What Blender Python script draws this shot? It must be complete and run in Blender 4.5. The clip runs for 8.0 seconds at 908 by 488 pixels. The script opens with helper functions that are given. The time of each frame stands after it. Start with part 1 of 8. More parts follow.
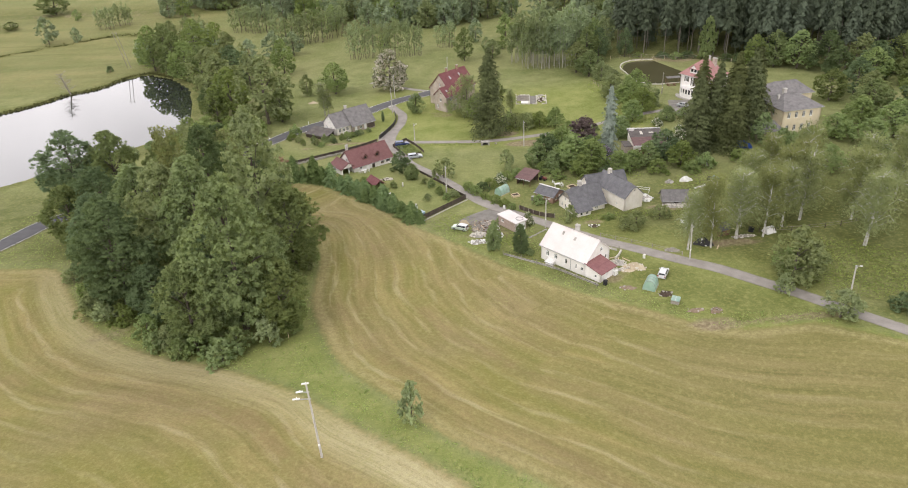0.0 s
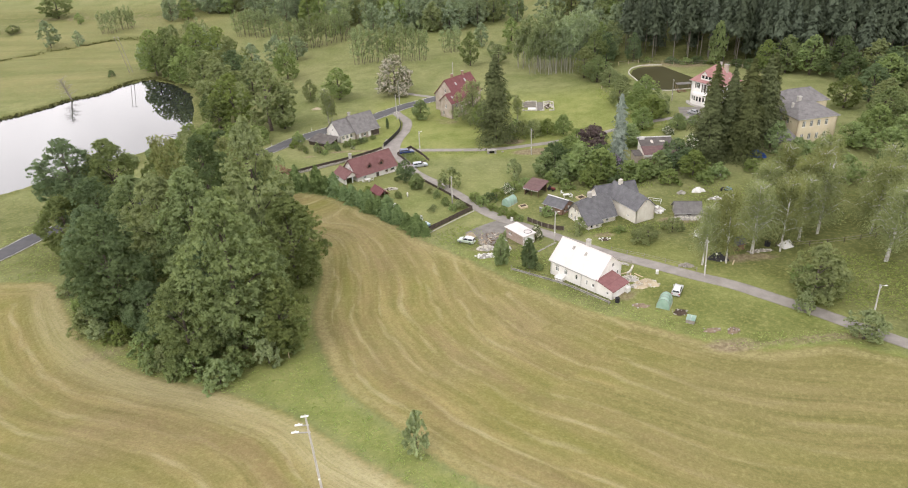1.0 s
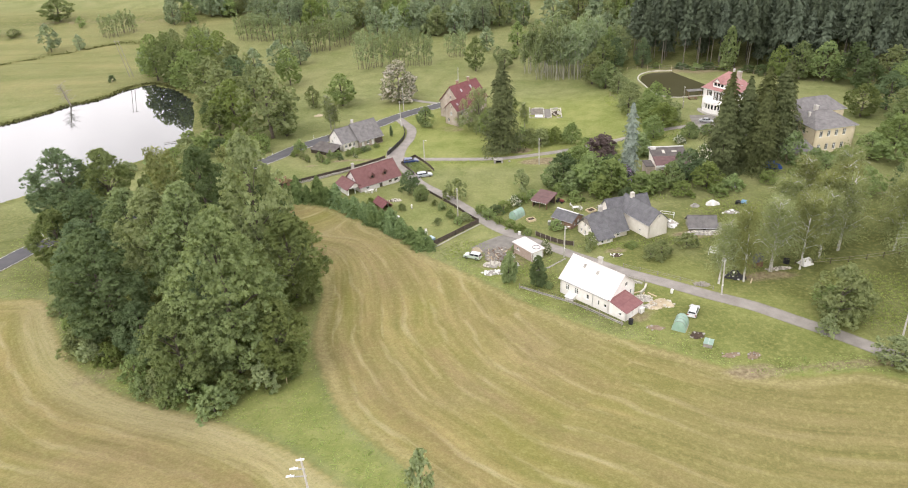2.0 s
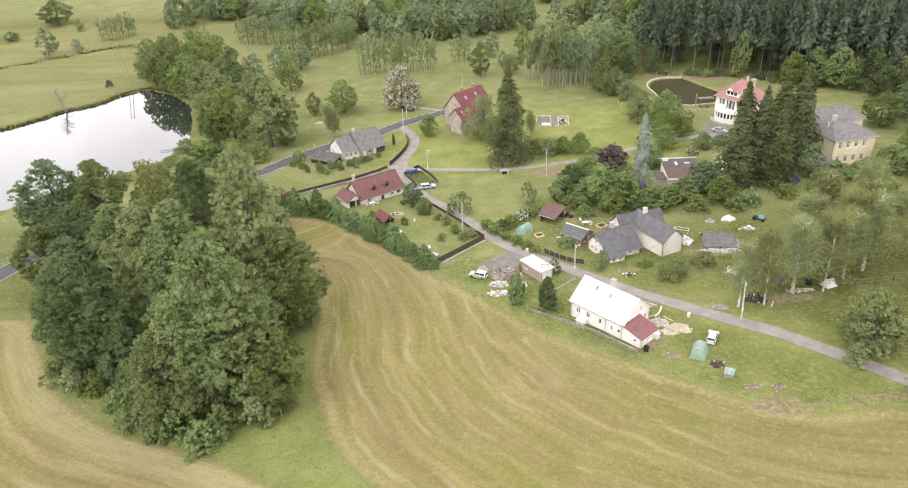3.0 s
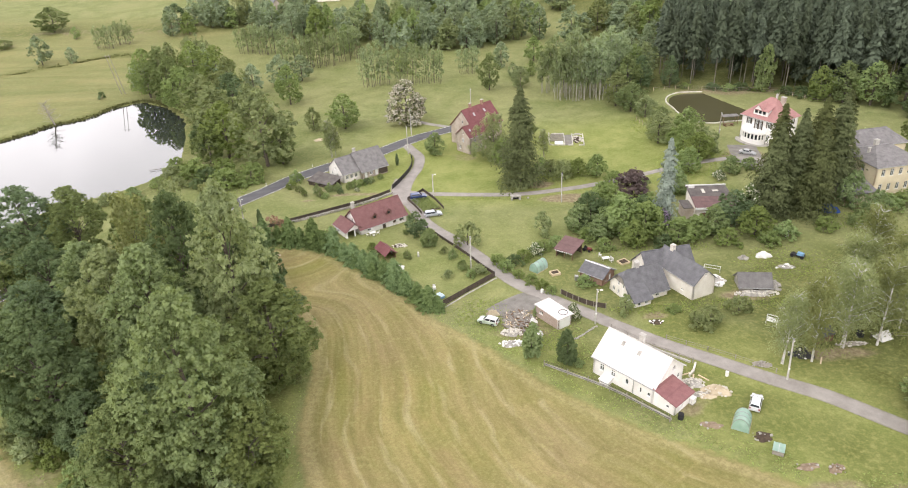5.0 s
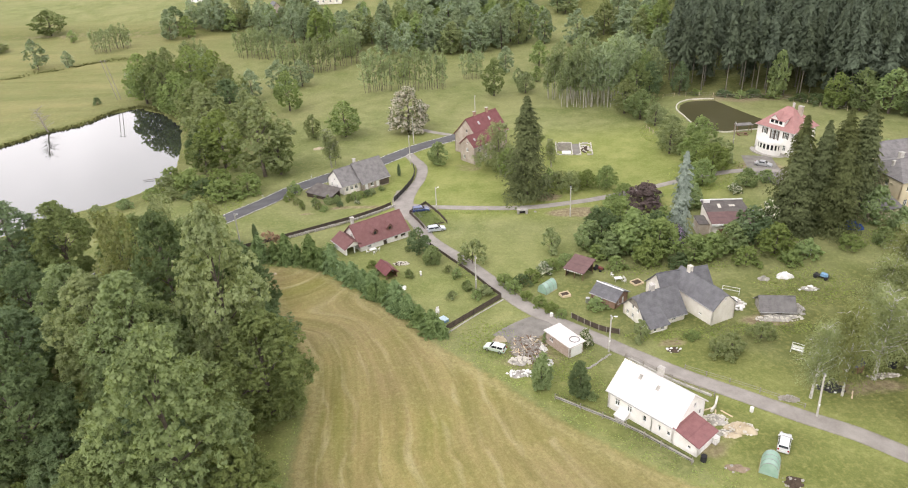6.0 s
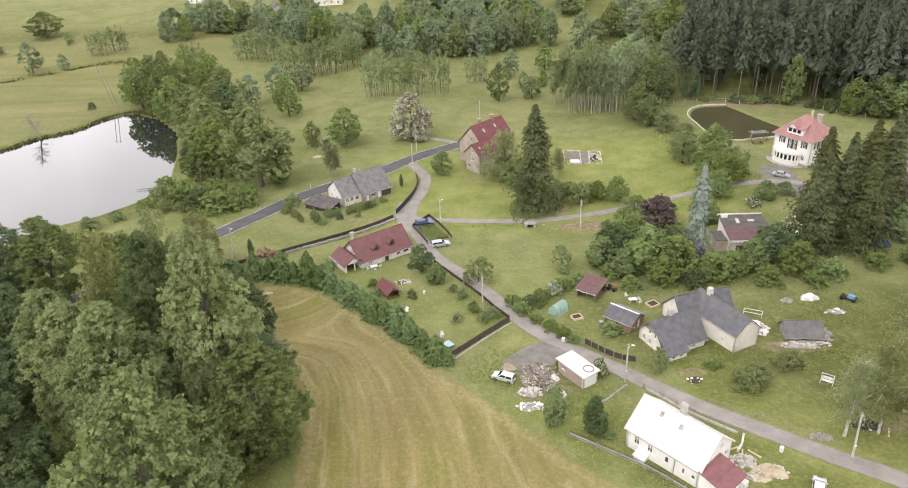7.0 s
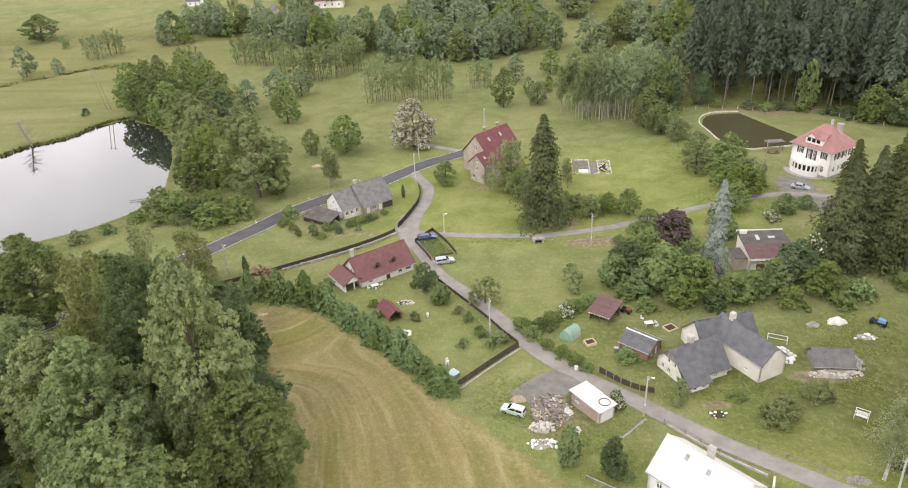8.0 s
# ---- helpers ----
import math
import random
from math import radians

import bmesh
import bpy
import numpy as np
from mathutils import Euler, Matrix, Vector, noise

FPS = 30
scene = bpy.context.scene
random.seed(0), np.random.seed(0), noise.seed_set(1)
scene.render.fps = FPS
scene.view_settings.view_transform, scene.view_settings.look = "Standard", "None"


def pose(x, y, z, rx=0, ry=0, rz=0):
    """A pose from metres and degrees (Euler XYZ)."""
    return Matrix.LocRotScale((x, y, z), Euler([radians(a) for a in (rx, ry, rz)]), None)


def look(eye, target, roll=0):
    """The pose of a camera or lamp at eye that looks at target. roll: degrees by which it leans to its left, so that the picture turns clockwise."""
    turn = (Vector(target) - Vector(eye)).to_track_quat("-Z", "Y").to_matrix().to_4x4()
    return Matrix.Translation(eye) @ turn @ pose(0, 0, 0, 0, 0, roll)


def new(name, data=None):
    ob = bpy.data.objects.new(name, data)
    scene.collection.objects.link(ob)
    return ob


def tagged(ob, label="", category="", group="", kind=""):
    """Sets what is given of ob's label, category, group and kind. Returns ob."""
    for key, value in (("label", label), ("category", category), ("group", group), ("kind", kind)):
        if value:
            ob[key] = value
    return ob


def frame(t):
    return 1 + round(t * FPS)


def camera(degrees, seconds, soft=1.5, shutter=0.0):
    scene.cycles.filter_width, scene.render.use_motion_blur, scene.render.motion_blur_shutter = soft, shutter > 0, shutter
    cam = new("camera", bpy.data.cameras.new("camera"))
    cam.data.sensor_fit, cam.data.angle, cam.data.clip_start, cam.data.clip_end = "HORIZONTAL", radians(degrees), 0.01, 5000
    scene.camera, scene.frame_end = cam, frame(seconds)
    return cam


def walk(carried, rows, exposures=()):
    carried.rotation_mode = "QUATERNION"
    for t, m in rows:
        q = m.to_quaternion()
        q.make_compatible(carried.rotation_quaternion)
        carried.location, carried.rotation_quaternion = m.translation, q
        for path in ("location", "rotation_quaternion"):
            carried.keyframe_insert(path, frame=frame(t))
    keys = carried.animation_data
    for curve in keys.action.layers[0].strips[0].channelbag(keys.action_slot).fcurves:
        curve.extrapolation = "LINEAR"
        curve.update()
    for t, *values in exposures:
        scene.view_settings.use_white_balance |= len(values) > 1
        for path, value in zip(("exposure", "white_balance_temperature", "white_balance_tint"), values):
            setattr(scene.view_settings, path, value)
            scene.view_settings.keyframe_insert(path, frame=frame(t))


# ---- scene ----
cam = camera(65.45, 8.0, 1.05)
# seconds, place of the eye, yaw, pitch, roll
PATH = [
    (0, 0.0, 0.0, 76.7, -1.64, -28.754, 2.28),
    (0.5, -0.144, 2.613, 76.694, -1.446, -28.675, 2.294),
    (1, -0.382, 5.472, 76.785, -1.293, -28.61, 2.299),
    (1.5, -0.492, 8.558, 76.796, -1.103, -28.542, 2.313),
    (3, -0.92, 19.863, 76.562, -0.66, -28.354, 2.284),
    (3.5, -1.002, 23.958, 76.42, -0.513, -28.284, 2.272),
    (4, -1.044, 27.999, 76.221, -0.38, -28.191, 2.267),
    (4.5, -1.083, 32.107, 76.105, -0.251, -28.114, 2.253),
    (6, -1.511, 44.866, 75.725, 0.107, -27.957, 2.263),
    (6.5, -1.906, 49.147, 75.641, 0.165, -27.993, 2.273),
    (7, -2.221, 53.438, 75.535, 0.277, -27.996, 2.286),
    (7.5, -2.657, 57.727, 75.299, 0.337, -27.971, 2.293),
    (8, -3.031, 61.974, 74.982, 0.392, -27.904, 2.306),
]
walk(cam, [(t, pose(x, y, z, 90 + pitch, roll, yaw)) for t, x, y, z, yaw, pitch, roll in PATH],
     [(0.0, 0.08), (1.5, 0.30), (3.0, 0.46), (4.5, 0.46), (6.0, 0.38), (8.0, 0.24)])

import collections

# ---- light ----
SUN_ELEV, SUN_ROT = 52.0, 215.0
world = bpy.data.worlds.new("overcast_sky")
scene.world = world
world.use_nodes = True
wt = world.node_tree
sky = wt.nodes.new("ShaderNodeTexSky")
sky.sky_type, sky.sun_disc = "NISHITA", False
sky.sun_elevation, sky.sun_rotation = radians(SUN_ELEV), radians(SUN_ROT)
sky.air_density, sky.dust_density, sky.ozone_density = 1.0, 4.0, 1.0
grey = wt.nodes.new("ShaderNodeHueSaturation")
grey.inputs["Saturation"].default_value = 0.22
wt.links.new(sky.outputs[0], grey.inputs["Color"])
veil = wt.nodes.new("ShaderNodeMix")
veil.data_type = "RGBA"
veil.inputs[0].default_value = 0.75
co_ = wt.nodes.new("ShaderNodeTexCoord")
sep_ = wt.nodes.new("ShaderNodeSeparateXYZ")
wt.links.new(co_.outputs["Generated"], sep_.inputs[0])
haze = wt.nodes.new("ShaderNodeMapRange")
haze.interpolation_type = "SMOOTHSTEP"
for k_, v_ in (("From Min", 0.1), ("From Max", 0.75), ("To Min", 1.0), ("To Max", 0.0)):
    haze.inputs[k_].default_value = v_
wt.links.new(sep_.outputs["Z"], haze.inputs["Value"])
cloud = wt.nodes.new("ShaderNodeMix")
cloud.data_type = "RGBA"
cloud.inputs[6].default_value = (12.0, 11.45, 12.0, 1)
cloud.inputs[7].default_value = (26.8, 25.4, 25.8, 1)
wt.links.new(haze.outputs[0], cloud.inputs[0])
banks = wt.nodes.new("ShaderNodeTexNoise")
banks.inputs["Scale"].default_value, banks.inputs["Detail"].default_value = 3.2, 4.0
wt.links.new(co_.outputs["Generated"], banks.inputs["Vector"])
bank = wt.nodes.new("ShaderNodeMapRange")
for k_, v_ in (("From Min", 0.32), ("From Max", 0.68), ("To Min", 0.78), ("To Max", 1.22)):
    bank.inputs[k_].default_value = v_
wt.links.new(banks.outputs["Fac"], bank.inputs["Value"])
lit = wt.nodes.new("ShaderNodeMix")
lit.data_type, lit.blend_type = "RGBA", "MULTIPLY"
lit.inputs[0].default_value = 1.0
wt.links.new(cloud.outputs[2], lit.inputs[6])
wt.links.new(bank.outputs[0], lit.inputs[7])
wt.links.new(lit.outputs[2], veil.inputs[7])
wt.links.new(grey.outputs[0], veil.inputs[6])
wt.links.new(veil.outputs[2], wt.nodes["Background"].inputs["Color"])
wt.nodes["Background"].inputs["Strength"].default_value = 0.115
sun_data = bpy.data.lights.new("sun", "SUN")
sun_data.energy, sun_data.angle, sun_data.color = 0.9, radians(20), (1.0, 0.96, 0.9)
sun = new("sun", sun_data)
a_, e_ = radians(SUN_ROT), radians(SUN_ELEV)
sun.matrix_world = look((0, 0, 200), Vector((0, 0, 200)) - Vector((math.sin(a_) * math.cos(e_), math.cos(a_) * math.cos(e_), math.sin(e_))))


# ---- materials ----
class Mat:
    """A node material built from short calls."""

    def __init__(self, name):
        self.m = bpy.data.materials.new(name)
        self.m.use_nodes = True
        self.t = self.m.node_tree
        self.out = self.t.nodes["Material Output"]
        self.b = self.t.nodes["Principled BSDF"]
        self.co = self.n("ShaderNodeTexCoord").outputs["Object"]

    def n(self, kind, ins=(), operation="", blend_type="", attribute_name=""):
        node = self.t.nodes.new(kind)
        if operation:
            node.operation = operation
        if blend_type:
            node.data_type, node.blend_type = "RGBA", blend_type
        if attribute_name:
            node.attribute_name = attribute_name
        for k, v in dict(ins).items():
            self.put(node.inputs[k], v)
        return node

    def put(self, socket, v):
        if isinstance(v, bpy.types.NodeSocket):
            self.t.links.new(v, socket)
        elif isinstance(v, tuple) and len(v) == 3 and socket.type == "RGBA":
            socket.default_value = (*v, 1)
        else:
            socket.default_value = v

    def noise(self, scale, detail=4.0, rough=0.55, co=None, distort=0.0):
        return self.n("ShaderNodeTexNoise", {"Vector": co or self.co, "Scale": scale, "Detail": detail, "Roughness": rough, "Distortion": distort}).outputs["Fac"]

    def math(self, op, a, b=0.0, c=0.0, clamp=False):
        node = self.n("ShaderNodeMath", {0: a, 1: b, 2: c}, operation=op)
        node.use_clamp = clamp
        return node.outputs[0]

    def ramp(self, v, lo, hi, a=0.0, b=1.0):
        return self.n("ShaderNodeMapRange", {"Value": v, "From Min": lo, "From Max": hi, "To Min": a, "To Max": b}).outputs["Result"]

    def mix(self, f, a, b, blend="MIX"):
        node = self.n("ShaderNodeMix", blend_type=blend)
        for i, v in ((0, f), (6, a), (7, b)):
            self.put(node.inputs[i], v)
        return node.outputs[2]

    def attr(self, name):
        return self.n("ShaderNodeAttribute", attribute_name=name).outputs["Fac"]

    def island(self):
        return self.n("ShaderNodeNewGeometry").outputs["Random Per Island"]

    def each(self):
        return self.n("ShaderNodeObjectInfo").outputs["Random"]

    def bump(self, height, strength=0.4, distance=0.05):
        self.put(self.b.inputs["Normal"], self.n("ShaderNodeBump", {"Height": height, "Strength": strength, "Distance": distance}).outputs[0])

    def done(self, color=None, rough=0.8, metal=0.0, spec=0.3):
        if color is not None:
            self.put(self.b.inputs["Base Color"], color)
        self.put(self.b.inputs["Roughness"], rough)
        self.put(self.b.inputs["Metallic"], metal)
        self.put(self.b.inputs["Specular IOR Level"], spec)
        return self.m


def plain(name, a, b, scale=1.5, rough=0.8, metal=0.0, fine=14.0, bump=0.15, spec=0.3):
    """A surface of two tones, mottled at two scales."""
    k = Mat(name)
    f = k.math("ADD", k.math("MULTIPLY", k.noise(scale), 0.65), k.math("MULTIPLY", k.noise(fine), 0.35))
    k.bump(k.noise(fine * 2), bump, 0.03)
    return k.done(k.mix(k.ramp(f, 0.36, 0.64), a, b), rough, metal, spec)


def foliage(name, dark, light, through_=0.48, bloom=None, share=0.0):
    """Leaves: tone by leaf and by plant, with some light passing through."""
    k = Mat(name)
    dark, light = ((c[0] * 0.935, c[1] * 1.015, c[2]) for c in (dark, light))
    c = k.mix(k.ramp(k.island(), 0.0, 1.0, 0.12, 0.88), dark, light)
    c = k.mix(k.ramp(k.noise(0.22, 2.0), 0.35, 0.65, 0.0, 0.55), c, tuple(min(1, v * 1.25) for v in light))
    if bloom:
        c = k.mix(k.math("GREATER_THAN", k.n("ShaderNodeMath", {0: k.math("MULTIPLY", k.island(), 17.31)}, operation="FRACT").outputs[0], 1 - share), c, bloom)
    hsv = k.n("ShaderNodeHueSaturation", {"Color": c, "Hue": k.ramp(k.each(), 0, 1, 0.49, 0.512), "Value": k.ramp(k.each(), 0, 1, 0.84, 1.18), "Saturation": k.ramp(k.each(), 0, 1, 1.04, 0.84)})
    c = hsv.outputs[0]
    k.done(c, 0.7, 0.0, 0.08)
    tr = k.n("ShaderNodeBsdfTranslucent", {"Color": k.mix(1.0, c, (1.0, 0.96, 0.55), "MULTIPLY")})
    mx = k.n("ShaderNodeMixShader", {0: through_})
    k.t.links.new(k.b.outputs[0], mx.inputs[1])
    k.t.links.new(tr.outputs[0], mx.inputs[2])
    k.t.links.new(mx.outputs[0], k.out.inputs[0])
    return k.m


def roofing(name, a, b, course=0.33, rough=0.75, stain=(0.1, 0.1, 0.08), dirt=0.3):
    """Roof covering laid in courses, with lichen and streaks."""
    k = Mat(name)
    sep = k.n("ShaderNodeSeparateXYZ", {0: k.co})
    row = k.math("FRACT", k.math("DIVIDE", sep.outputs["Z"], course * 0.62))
    col = k.math("FRACT", k.math("DIVIDE", sep.outputs["X"], course))
    f = k.math("ADD", k.math("MULTIPLY", k.noise(0.9), 0.6), k.math("MULTIPLY", k.noise(9.0), 0.4))
    c = k.mix(k.ramp(f, 0.38, 0.62), a, b)
    c = k.mix(k.ramp(k.noise(0.5, 6.0, 0.7), 0.56, 0.72, 0.0, dirt), c, stain)
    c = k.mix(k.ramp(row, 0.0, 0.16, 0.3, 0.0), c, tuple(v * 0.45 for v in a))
    k.bump(k.math("ADD", row, k.math("MULTIPLY", k.ramp(col, 0.0, 0.12), 0.4)), 0.5, 0.04)
    return k.done(c, rough)


M_GREEN = foliage("leaves_green", (0.120, 0.152, 0.055), (0.260, 0.292, 0.116))
M_FRESH = foliage("leaves_fresh_green", (0.160, 0.208, 0.068), (0.325, 0.378, 0.138))
M_DEEP = foliage("leaves_deep_green", (0.085, 0.122, 0.054), (0.191, 0.235, 0.112))
M_PALE = foliage("leaves_pale_green", (0.175, 0.205, 0.090), (0.345, 0.365, 0.175))
M_YELLOWGREEN = foliage("leaves_yellow_green", (0.147, 0.198, 0.069), (0.322, 0.363, 0.163))
M_BIRCH = foliage("leaves_birch", (0.155, 0.174, 0.070), (0.312, 0.318, 0.146), 0.45)
M_ALDER = foliage("leaves_alder", (0.160, 0.195, 0.100), (0.310, 0.345, 0.190))
M_SPRUCE = foliage("needles_spruce", (0.056, 0.062, 0.023), (0.132, 0.138, 0.052), 0.25)
# forest needles carry the blue of distance haze in their colour
M_FORESTHAZE = foliage("needles_forest", (0.053, 0.064, 0.043), (0.110, 0.126, 0.080), 0.15)
M_HEDGE = foliage("needles_hedge", (0.102, 0.150, 0.055), (0.240, 0.302, 0.121), 0.35)
M_BLUE = foliage("needles_blue_spruce", (0.145, 0.168, 0.136), (0.300, 0.324, 0.274), 0.15)
M_COPPER = foliage("leaves_copper", (0.072, 0.048, 0.046), (0.165, 0.112, 0.108), 0.25)
M_BLOSSOM = foliage("leaves_with_blossom", (0.14, 0.155, 0.08), (0.24, 0.25, 0.13), 0.4, (0.72, 0.68, 0.62), 0.55)
M_WHITEBLOOM = foliage("leaves_white_flowers", (0.07, 0.11, 0.03), (0.15, 0.18, 0.06), 0.3, (0.75, 0.74, 0.62), 0.3)
M_LILAC = foliage("leaves_lilac", (0.05, 0.08, 0.03), (0.10, 0.13, 0.06), 0.3, (0.34, 0.25, 0.42), 0.5)
M_RUST = foliage("twigs_rust", (0.25, 0.135, 0.09), (0.42, 0.26, 0.18), 0.3)
M_GRASSBLADE = foliage("grass_blades", (0.215, 0.270, 0.070), (0.340, 0.380, 0.125), 0.55)
# far leaves: distance haze is put into the colour, paler and bluer
M_FARHAZE = foliage("leaves_far_wood", (0.180, 0.222, 0.134), (0.345, 0.385, 0.248))
M_SEDGE = foliage("sedge_blades", (0.075, 0.080, 0.036), (0.18, 0.175, 0.075), 0.3)
M_BARK = plain("bark_grey_brown", (0.075, 0.06, 0.045), (0.16, 0.135, 0.105), 3.0, 0.9, 0, 22, 0.6)
M_BIRCHBARK = plain("bark_birch", (0.28, 0.26, 0.23), (0.72, 0.70, 0.66), 1.6, 0.75, 0, 7, 0.3)
M_FORESTBARK = plain("bark_forest", (0.12, 0.105, 0.085), (0.22, 0.20, 0.165), 2.0, 0.9, 0, 12, 0.4)
M_PALEBARK = plain("bark_pale", (0.26, 0.24, 0.20), (0.42, 0.40, 0.35), 2.0, 0.85, 0, 12, 0.3)

M_WHITE = plain("white_render", (0.70, 0.675, 0.64), (0.82, 0.80, 0.77), 0.7, 0.85, 0, 5, 0.12)
M_CREAM = plain("cream_render", (0.66, 0.615, 0.54), (0.80, 0.765, 0.70), 0.6, 0.88, 0, 5, 0.2)
M_YELLOWWALL = plain("yellow_render", (0.60, 0.52, 0.35), (0.71, 0.63, 0.45), 0.5, 0.88, 0, 5, 0.15)
M_GREYWALL = plain("grey_brown_render", (0.32, 0.27, 0.22), (0.48, 0.42, 0.36), 0.6, 0.9, 0, 5, 0.3)
M_CONCRETE = plain("concrete", (0.36, 0.34, 0.31), (0.52, 0.50, 0.46), 1.2, 0.85, 0, 10, 0.25)
M_WHITEPAINT = plain("white_paint", (0.72, 0.72, 0.70), (0.80, 0.80, 0.78), 2.0, 0.5)
M_WHITEROOF = plain("white_sheet_roof", (0.585, 0.545, 0.52), (0.67, 0.63, 0.605), 0.35, 0.6, 0, 3, 0.1)
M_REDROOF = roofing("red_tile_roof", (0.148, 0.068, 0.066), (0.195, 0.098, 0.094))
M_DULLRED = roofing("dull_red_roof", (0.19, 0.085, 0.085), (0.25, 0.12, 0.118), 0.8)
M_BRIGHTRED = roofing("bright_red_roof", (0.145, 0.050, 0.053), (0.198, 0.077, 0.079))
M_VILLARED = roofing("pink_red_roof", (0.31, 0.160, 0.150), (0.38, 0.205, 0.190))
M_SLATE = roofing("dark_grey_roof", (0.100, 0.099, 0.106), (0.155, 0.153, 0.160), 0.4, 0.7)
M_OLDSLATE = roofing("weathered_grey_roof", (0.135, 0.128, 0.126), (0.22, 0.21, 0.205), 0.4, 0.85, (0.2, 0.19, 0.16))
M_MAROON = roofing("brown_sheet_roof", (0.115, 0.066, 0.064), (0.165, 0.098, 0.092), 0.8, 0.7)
M_FLATROOF = plain("bitumen_roof", (0.085, 0.075, 0.070), (0.15, 0.135, 0.125), 0.6, 0.9, 0, 4, 0.3)
M_DARKWOOD = plain("dark_wood", (0.050, 0.040, 0.032), (0.105, 0.082, 0.064), 1.5, 0.85, 0, 18, 0.4)
M_BROWNWOOD = plain("brown_wood", (0.13, 0.075, 0.045), (0.21, 0.13, 0.08), 1.5, 0.8, 0, 18, 0.4)
M_GREYWOOD = plain("weathered_wood", (0.20, 0.18, 0.155), (0.34, 0.31, 0.27), 1.5, 0.9, 0, 18, 0.4)
M_PALEWOOD = plain("pale_new_wood", (0.50, 0.40, 0.26), (0.62, 0.52, 0.36), 1.5, 0.8, 0, 18, 0.3)
M_BRICK = plain("brick_red", (0.25, 0.15, 0.105), (0.36, 0.24, 0.18), 2.0, 0.9, 0, 8, 0.4)
M_PALEBRICK = plain("pale_brick", (0.34, 0.26, 0.22), (0.47, 0.38, 0.33), 2.0, 0.9, 0, 8, 0.4)
M_STONE = plain("field_stone", (0.25, 0.235, 0.21), (0.44, 0.42, 0.38), 1.1, 0.9, 0, 7, 0.6)
M_PALESTONE = plain("pale_rubble", (0.46, 0.43, 0.37), (0.66, 0.63, 0.56), 1.1, 0.9, 0, 7, 0.6)
M_SAND = plain("pale_sand", (0.40, 0.33, 0.23), (0.52, 0.45, 0.33), 0.9, 0.95, 0, 9, 0.5)
M_EARTH = plain("brown_earth", (0.17, 0.125, 0.085), (0.28, 0.22, 0.155), 1.5, 0.95, 0, 9, 0.6)
M_SOIL = plain("dark_soil", (0.045, 0.032, 0.022), (0.09, 0.065, 0.045), 1.5, 0.95, 0, 9, 0.6)
M_BLACK = plain("black_rubber", (0.012, 0.012, 0.013), (0.03, 0.03, 0.032), 3.0, 0.8)
M_IRON = plain("dark_iron", (0.03, 0.03, 0.032), (0.06, 0.058, 0.056), 3.0, 0.6, 0.4)
M_STEEL = plain("grey_steel", (0.34, 0.34, 0.34), (0.5, 0.5, 0.49), 3.0, 0.4, 0.8)
M_CERAMIC = plain("white_ceramic", (0.62, 0.61, 0.58), (0.78, 0.77, 0.74), 3.0, 0.35)
M_BLUETARP = plain("blue_tarpaulin", (0.015, 0.040, 0.17), (0.03, 0.075, 0.26), 1.3, 0.5, 0, 4, 0.8)
M_BLUEPAINT = plain("blue_paint", (0.16, 0.30, 0.46), (0.22, 0.38, 0.55), 1.3, 0.5)
M_REDPAINT = plain("red_paint", (0.16, 0.045, 0.040), (0.23, 0.075, 0.065), 1.3, 0.5)


def car_paint(name, c):
    k = Mat(name)
    k.put(k.b.inputs["Coat Weight"], 0.6)
    return k.done(k.mix(k.ramp(k.noise(1.5), 0.4, 0.6), c, tuple(v * 0.9 for v in c)), 0.35, 0.1, 0.5)


M_CARWHITE = car_paint("car_paint_white", (0.66, 0.67, 0.68))
M_CARSILVER = car_paint("car_paint_silver", (0.42, 0.43, 0.44))
M_CARBLUE = car_paint("car_paint_blue", (0.025, 0.05, 0.16))
M_CARMINT = car_paint("car_paint_mint", (0.54, 0.62, 0.53))
M_CARGREY = car_paint("car_paint_grey_blue", (0.44, 0.47, 0.51))


def glazing(name, tint, trans=0.85, rough=0.04):
    k = Mat(name)
    k.put(k.b.inputs["Transmission Weight"], trans)
    k.put(k.b.inputs["IOR"], 1.45)
    return k.done(k.mix(k.noise(0.7), tint, tuple(v * 0.85 for v in tint)), rough, 0.0, 0.5)


M_GLASS = glazing("window_glass", (0.35, 0.38, 0.38), 0.75)
M_CARGLASS = glazing("car_glass", (0.03, 0.035, 0.04), 0.2)
M_LAMPGLASS = glazing("lamp_glass", (0.7, 0.7, 0.68), 0.3, 0.2)
M_TAILGLASS = glazing("tail_light_red", (0.35, 0.02, 0.02), 0.2, 0.2)


def film_plastic():
    """Greenhouse sheet: milky green, lets light through."""
    k = Mat("greenhouse_film")
    c = k.mix(k.ramp(k.noise(0.8), 0.35, 0.65), (0.40, 0.57, 0.48), (0.54, 0.68, 0.60))
    k.done(c, 0.4, 0, 0.4)
    tr = k.n("ShaderNodeBsdfTranslucent", {"Color": c})
    mx = k.n("ShaderNodeMixShader", {0: 0.5})
    k.t.links.new(k.b.outputs[0], mx.inputs[1])
    k.t.links.new(tr.outputs[0], mx.inputs[2])
    k.t.links.new(mx.outputs[0], k.out.inputs[0])
    return k.m


M_FILM = film_plastic()


